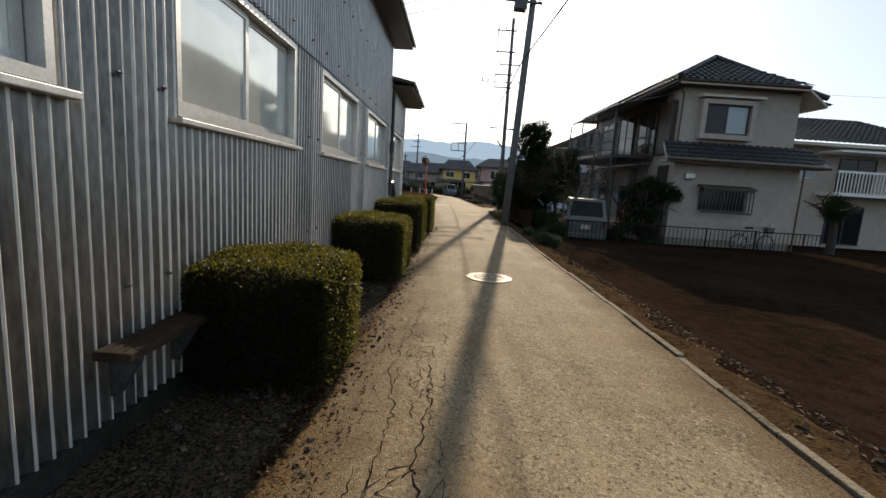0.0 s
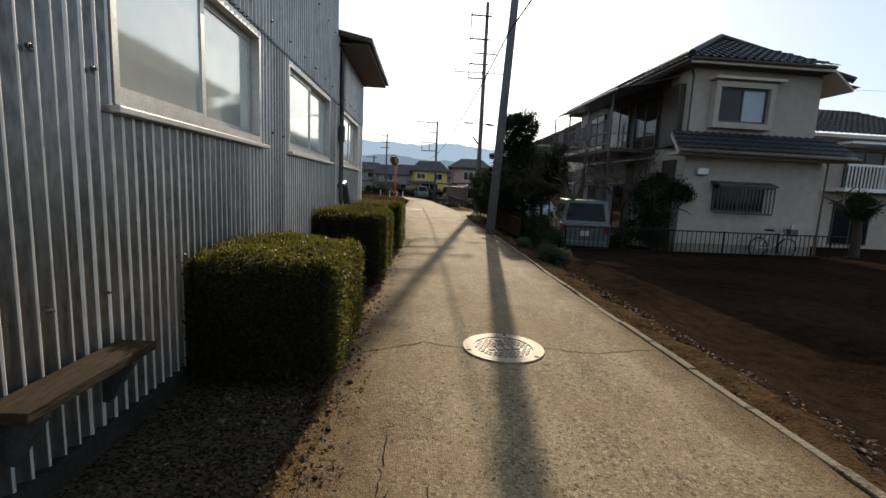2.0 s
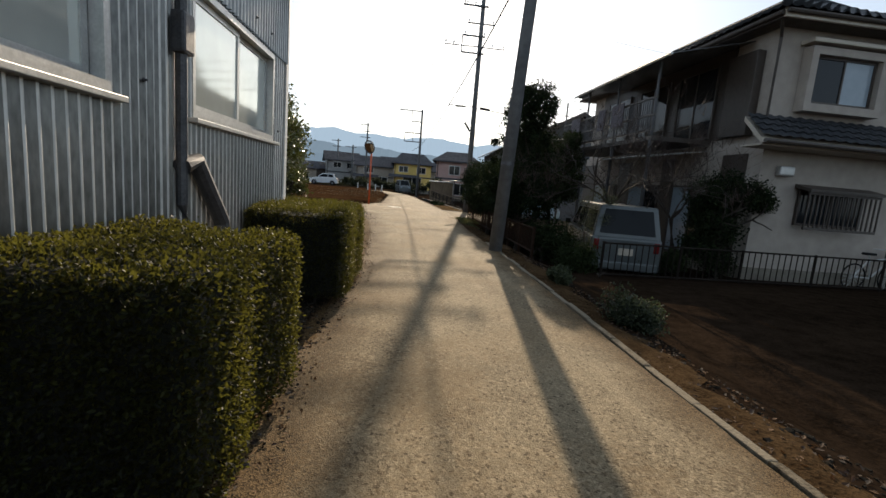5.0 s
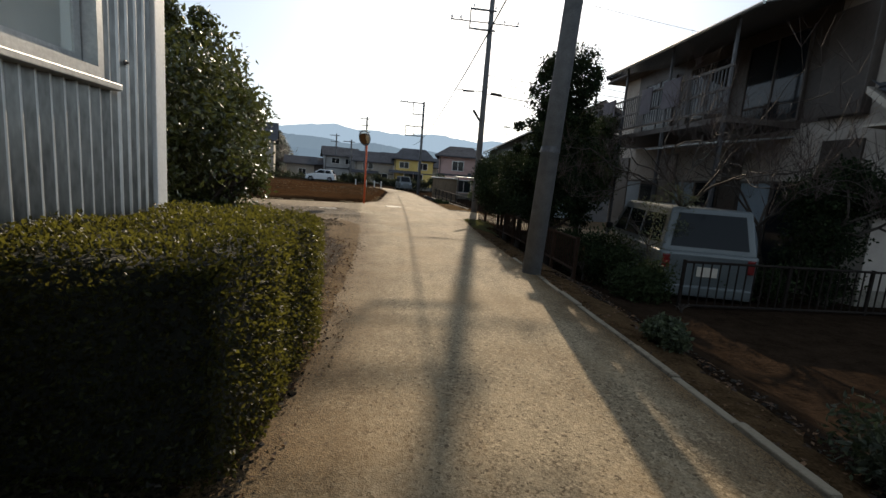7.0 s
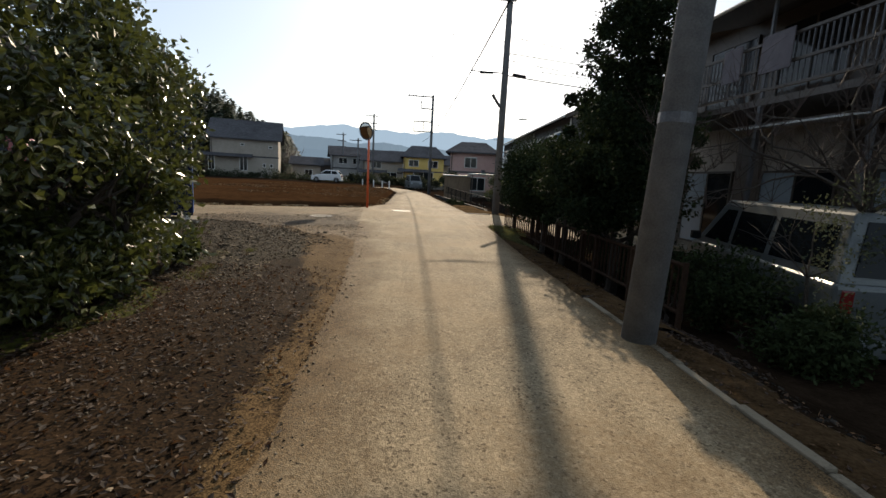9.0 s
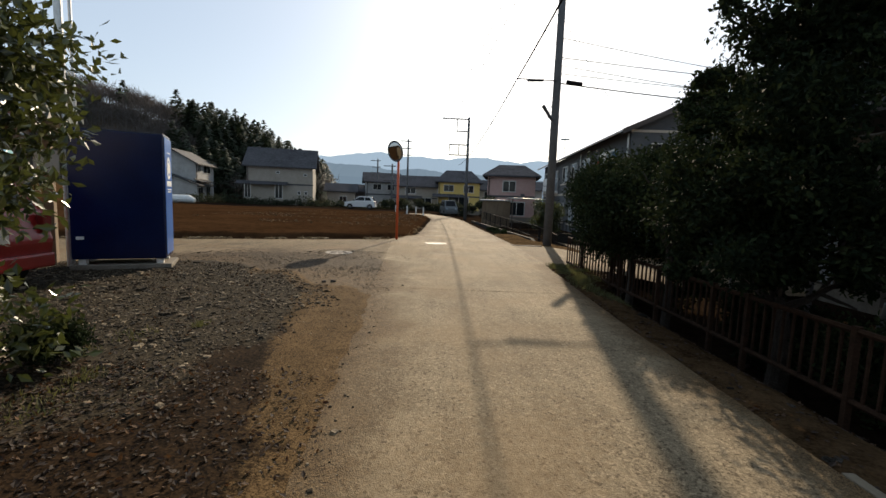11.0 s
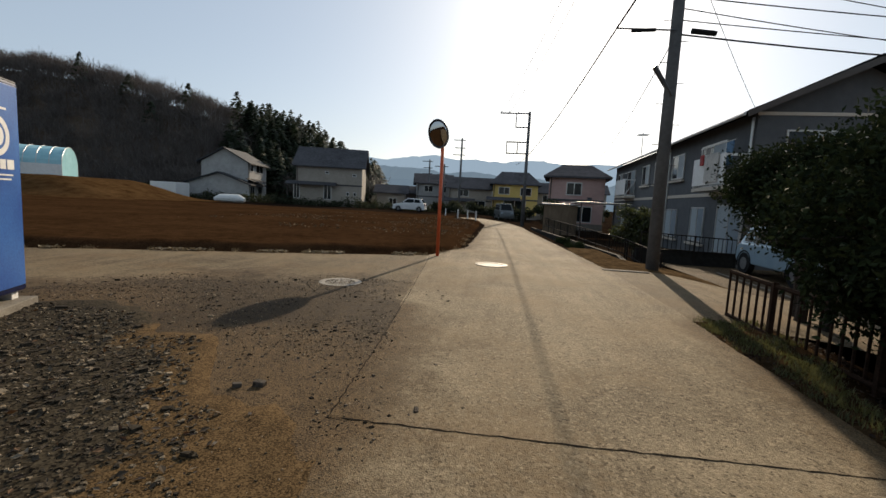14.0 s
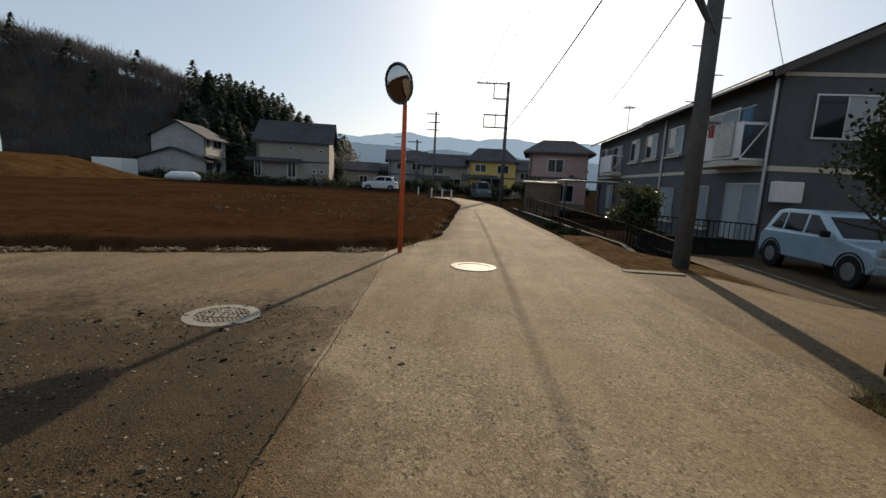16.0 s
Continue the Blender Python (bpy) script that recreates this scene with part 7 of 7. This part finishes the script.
tagged(edge_line, "pale concrete edging beside the parked car", "edge strip", kind="structure")

# ---- shed details ----
BOLT = finish(tube([(0, 0, 0), (0.010, 0, 0), (0.011, 0, 0), (0.024, 0, 0)], [0.012, 0.012, 0.007, 0.006], 8), "bolt", STEEL_DARK)


def bolt(s, z, x):
    o = new("bolt", BOLT)
    o.location, o.parent = (x, s, z), shed


for i in range(26):
    s = PITCH * (round((-0.4 + i * 0.5) / PITCH))
    bolt(s, 2.66, 0.043)
    if s < 9.8:
        bolt(s + PITCH * 2, 3.45, 0.043)
for s in (2.02, 2.39, 4.6, 4.97, 7.18, 7.45, 9.85, 10.3, 12.5):
    bolt(PITCH * round(s / PITCH), 1.72, 0.017)
    bolt(PITCH * round(s / PITCH), 0.75, 0.017)
for s0, s1 in ((1.86, 2.46), (4.35, 4.98)):
    ledge = thing("plank_ledge", "weathered wooden plank ledge on dark brackets against the shed wall", "ledge", WALL, "plank ledges along the shed")
    part("plank", box(0.02, 0.19, s0 - 0.03, s1 + 0.03, 0.461, 0.505, 0.006), DARK_WOOD, ledge, "weathered wooden plank")
    for q in (s0 + 0.08, s1 - 0.08):
        part("bracket", prism([(0.018, 0.46), (0.16, 0.46), (0.16, 0.43), (0.05, 0.25), (0.018, 0.25)], "y", q - 0.015, q + 0.015), STEEL_DARK, ledge)
pipe = part("drainpipe", tube([(0.07, 10.2, 3.3), (0.07, 10.2, 1.0), (0.09, 10.22, 0.85)], 0.035, 10), STEEL_DARK, shed, "dark drainpipe")
part("pipe_elbow", tube([(0.07, 10.2, 1.25), (0.08, 10.36, 1.3), (0.10, 10.75, 0.85), (0.10, 10.82, 0.5)], 0.06, 10), STEEL_DARK, shed)
part("conduit_box", box(0.03, 0.12, 10.14, 10.28, 1.95, 2.2, 0.02), STEEL_DARK, shed)
part("conduit", tube([(0.06, 10.18, 3.4), (0.06, 10.1, 2.7), (0.07, 10.2, 2.2)], 0.012, 6), BLACK, shed)

# bicycle leaning by the garden railing
bike = thing("bicycle", "light steel bicycle parked behind the garden railing", "bicycle", pose(11.7, 16.4, -0.45))
for x in (-0.5, 0.5):
    bm = bm_tube(bmesh.new(), [(x + 0.31 * math.cos(2 * math.pi * i / 24), 0, 0.32 + 0.31 * math.sin(2 * math.pi * i / 24)) for i in range(25)], 0.018, 6, False)
    wl = part("wheel", bm, BLACK, bike)
    for k in range(8):
        a = math.pi * k / 8
        part("spoke", tube([(x - 0.3 * math.cos(a), 0, 0.32 - 0.3 * math.sin(a)), (x + 0.3 * math.cos(a), 0, 0.32 + 0.3 * math.sin(a))], 0.004, 4), ALU, wl)
for a, b in (((-0.5, 0, 0.32), (-0.15, 0, 0.75)), ((-0.5, 0, 0.32), (-0.05, 0, 0.3)), ((-0.05, 0, 0.3), (-0.18, 0, 0.85)), ((-0.05, 0, 0.3), (0.36, 0, 0.72)), ((-0.15, 0, 0.72), (0.34, 0, 0.8)), ((0.5, 0, 0.32), (0.34, 0, 0.98))):
    part("frame_tube", tube([a, b], 0.018, 6), ALU, bike)
part("handlebar", tube([(0.2, -0.25, 1.0), (0.34, -0.1, 1.0), (0.34, 0.1, 1.0), (0.2, 0.25, 1.0)], 0.014, 6), ALU, bike)
part("saddle", box(-0.32, -0.06, -0.08, 0.08, 0.86, 0.92, 0.025), BLACK, bike)
part("basket", box(0.42, 0.68, -0.15, 0.15, 0.72, 0.95, 0.02), STEEL_DARK, bike)
# bollards by the far bend
post_th = thing("roadside_post", "short white roadside post at the far bend", "post", pose(-1.2, 50.0, 0.0), "posts at the far bend")
part("post", tube([(0, 0, -0.2), (0, 0, 0.75)], 0.05, 8), WHITE, post_th)
for x, y in ((-1.9, 52.0), (-2.8, 54.0), (-4.0, 56.0)):
    copy_thing(post_th, pose(x, y, 0.0))
for i, (x, y, s) in enumerate(((-1.33, 21.95, 0.038), (-1.46, 21.9, 0.028), (-2.1, 18.2, 0.045))):
    o = part("stone", box(-s, s, -s * 0.7, s * 0.7, -0.03, s * 0.45, s * 0.2), DARK_STONE)
    o.matrix_basis = pose(x, y, 0.0, 0, 6, 35 * i)
    tagged(o, "broken pale stone lying on the verge", "stone", "stones on the verge")


# ---- beside the vending machine: shelter and red car ----
shelter = thing("shelter", "small old wooden shelter with a grey tiled roof", "shelter", pose(-6.75, 21.75, 0.0, 0, 0, 24))
for x in (-0.9, 0.9):
    for y in (-0.45, 0.45):
        part("post", box(x - 0.07, x + 0.07, y - 0.07, y + 0.07, -0.05, 2.12, 0.01), WOOD, shelter)
for y in (-0.45, 0.45):
    part("beam", box(-1.0, 1.0, y - 0.06, y + 0.06, 2.121, 2.24, 0.01), WOOD, shelter)
for s in (-1, 1):
    part("rafter", box(-0.98, 0.98, s * 0.25 - 0.03, s * 0.25 + 0.03, 2.245, 2.3), WOOD, shelter)
    slab_part("roof", (-1.15, s * 0.75, 2.22), (1.15, s * 0.75, 2.22), (1.15, 0.0, 2.52), (-1.15, 0.0, 2.52), 0.04, TIN_OLD, shelter)
    for k in range(12):
        x = -1.1 + k * 0.2
        part("roof_tile", tube([(x, s * 0.76, 2.265), (x, s * 0.02, 2.56)], 0.035, 6), TIN_OLD, shelter)
part("ridge", tube([(-1.18, 0, 2.57), (1.18, 0, 2.57)], 0.06, 8), TIN_OLD, shelter)
CAR_RED = material("red_car_paint", (0.16, 0.008, 0.008), (0.24, 0.015, 0.013), 0.25, 3.0, 0.02, spec=0.6)
vehicle("car", "small red car parked on the gravel beside the vending machine", pose(-6.5, 20.15, 0.0, 0, 0, 180), 3.6, 1.58, CAR_LOW, CAR_CAB, CAR_RED, CAR_WIN, (-1.2, 1.22), 0.30)
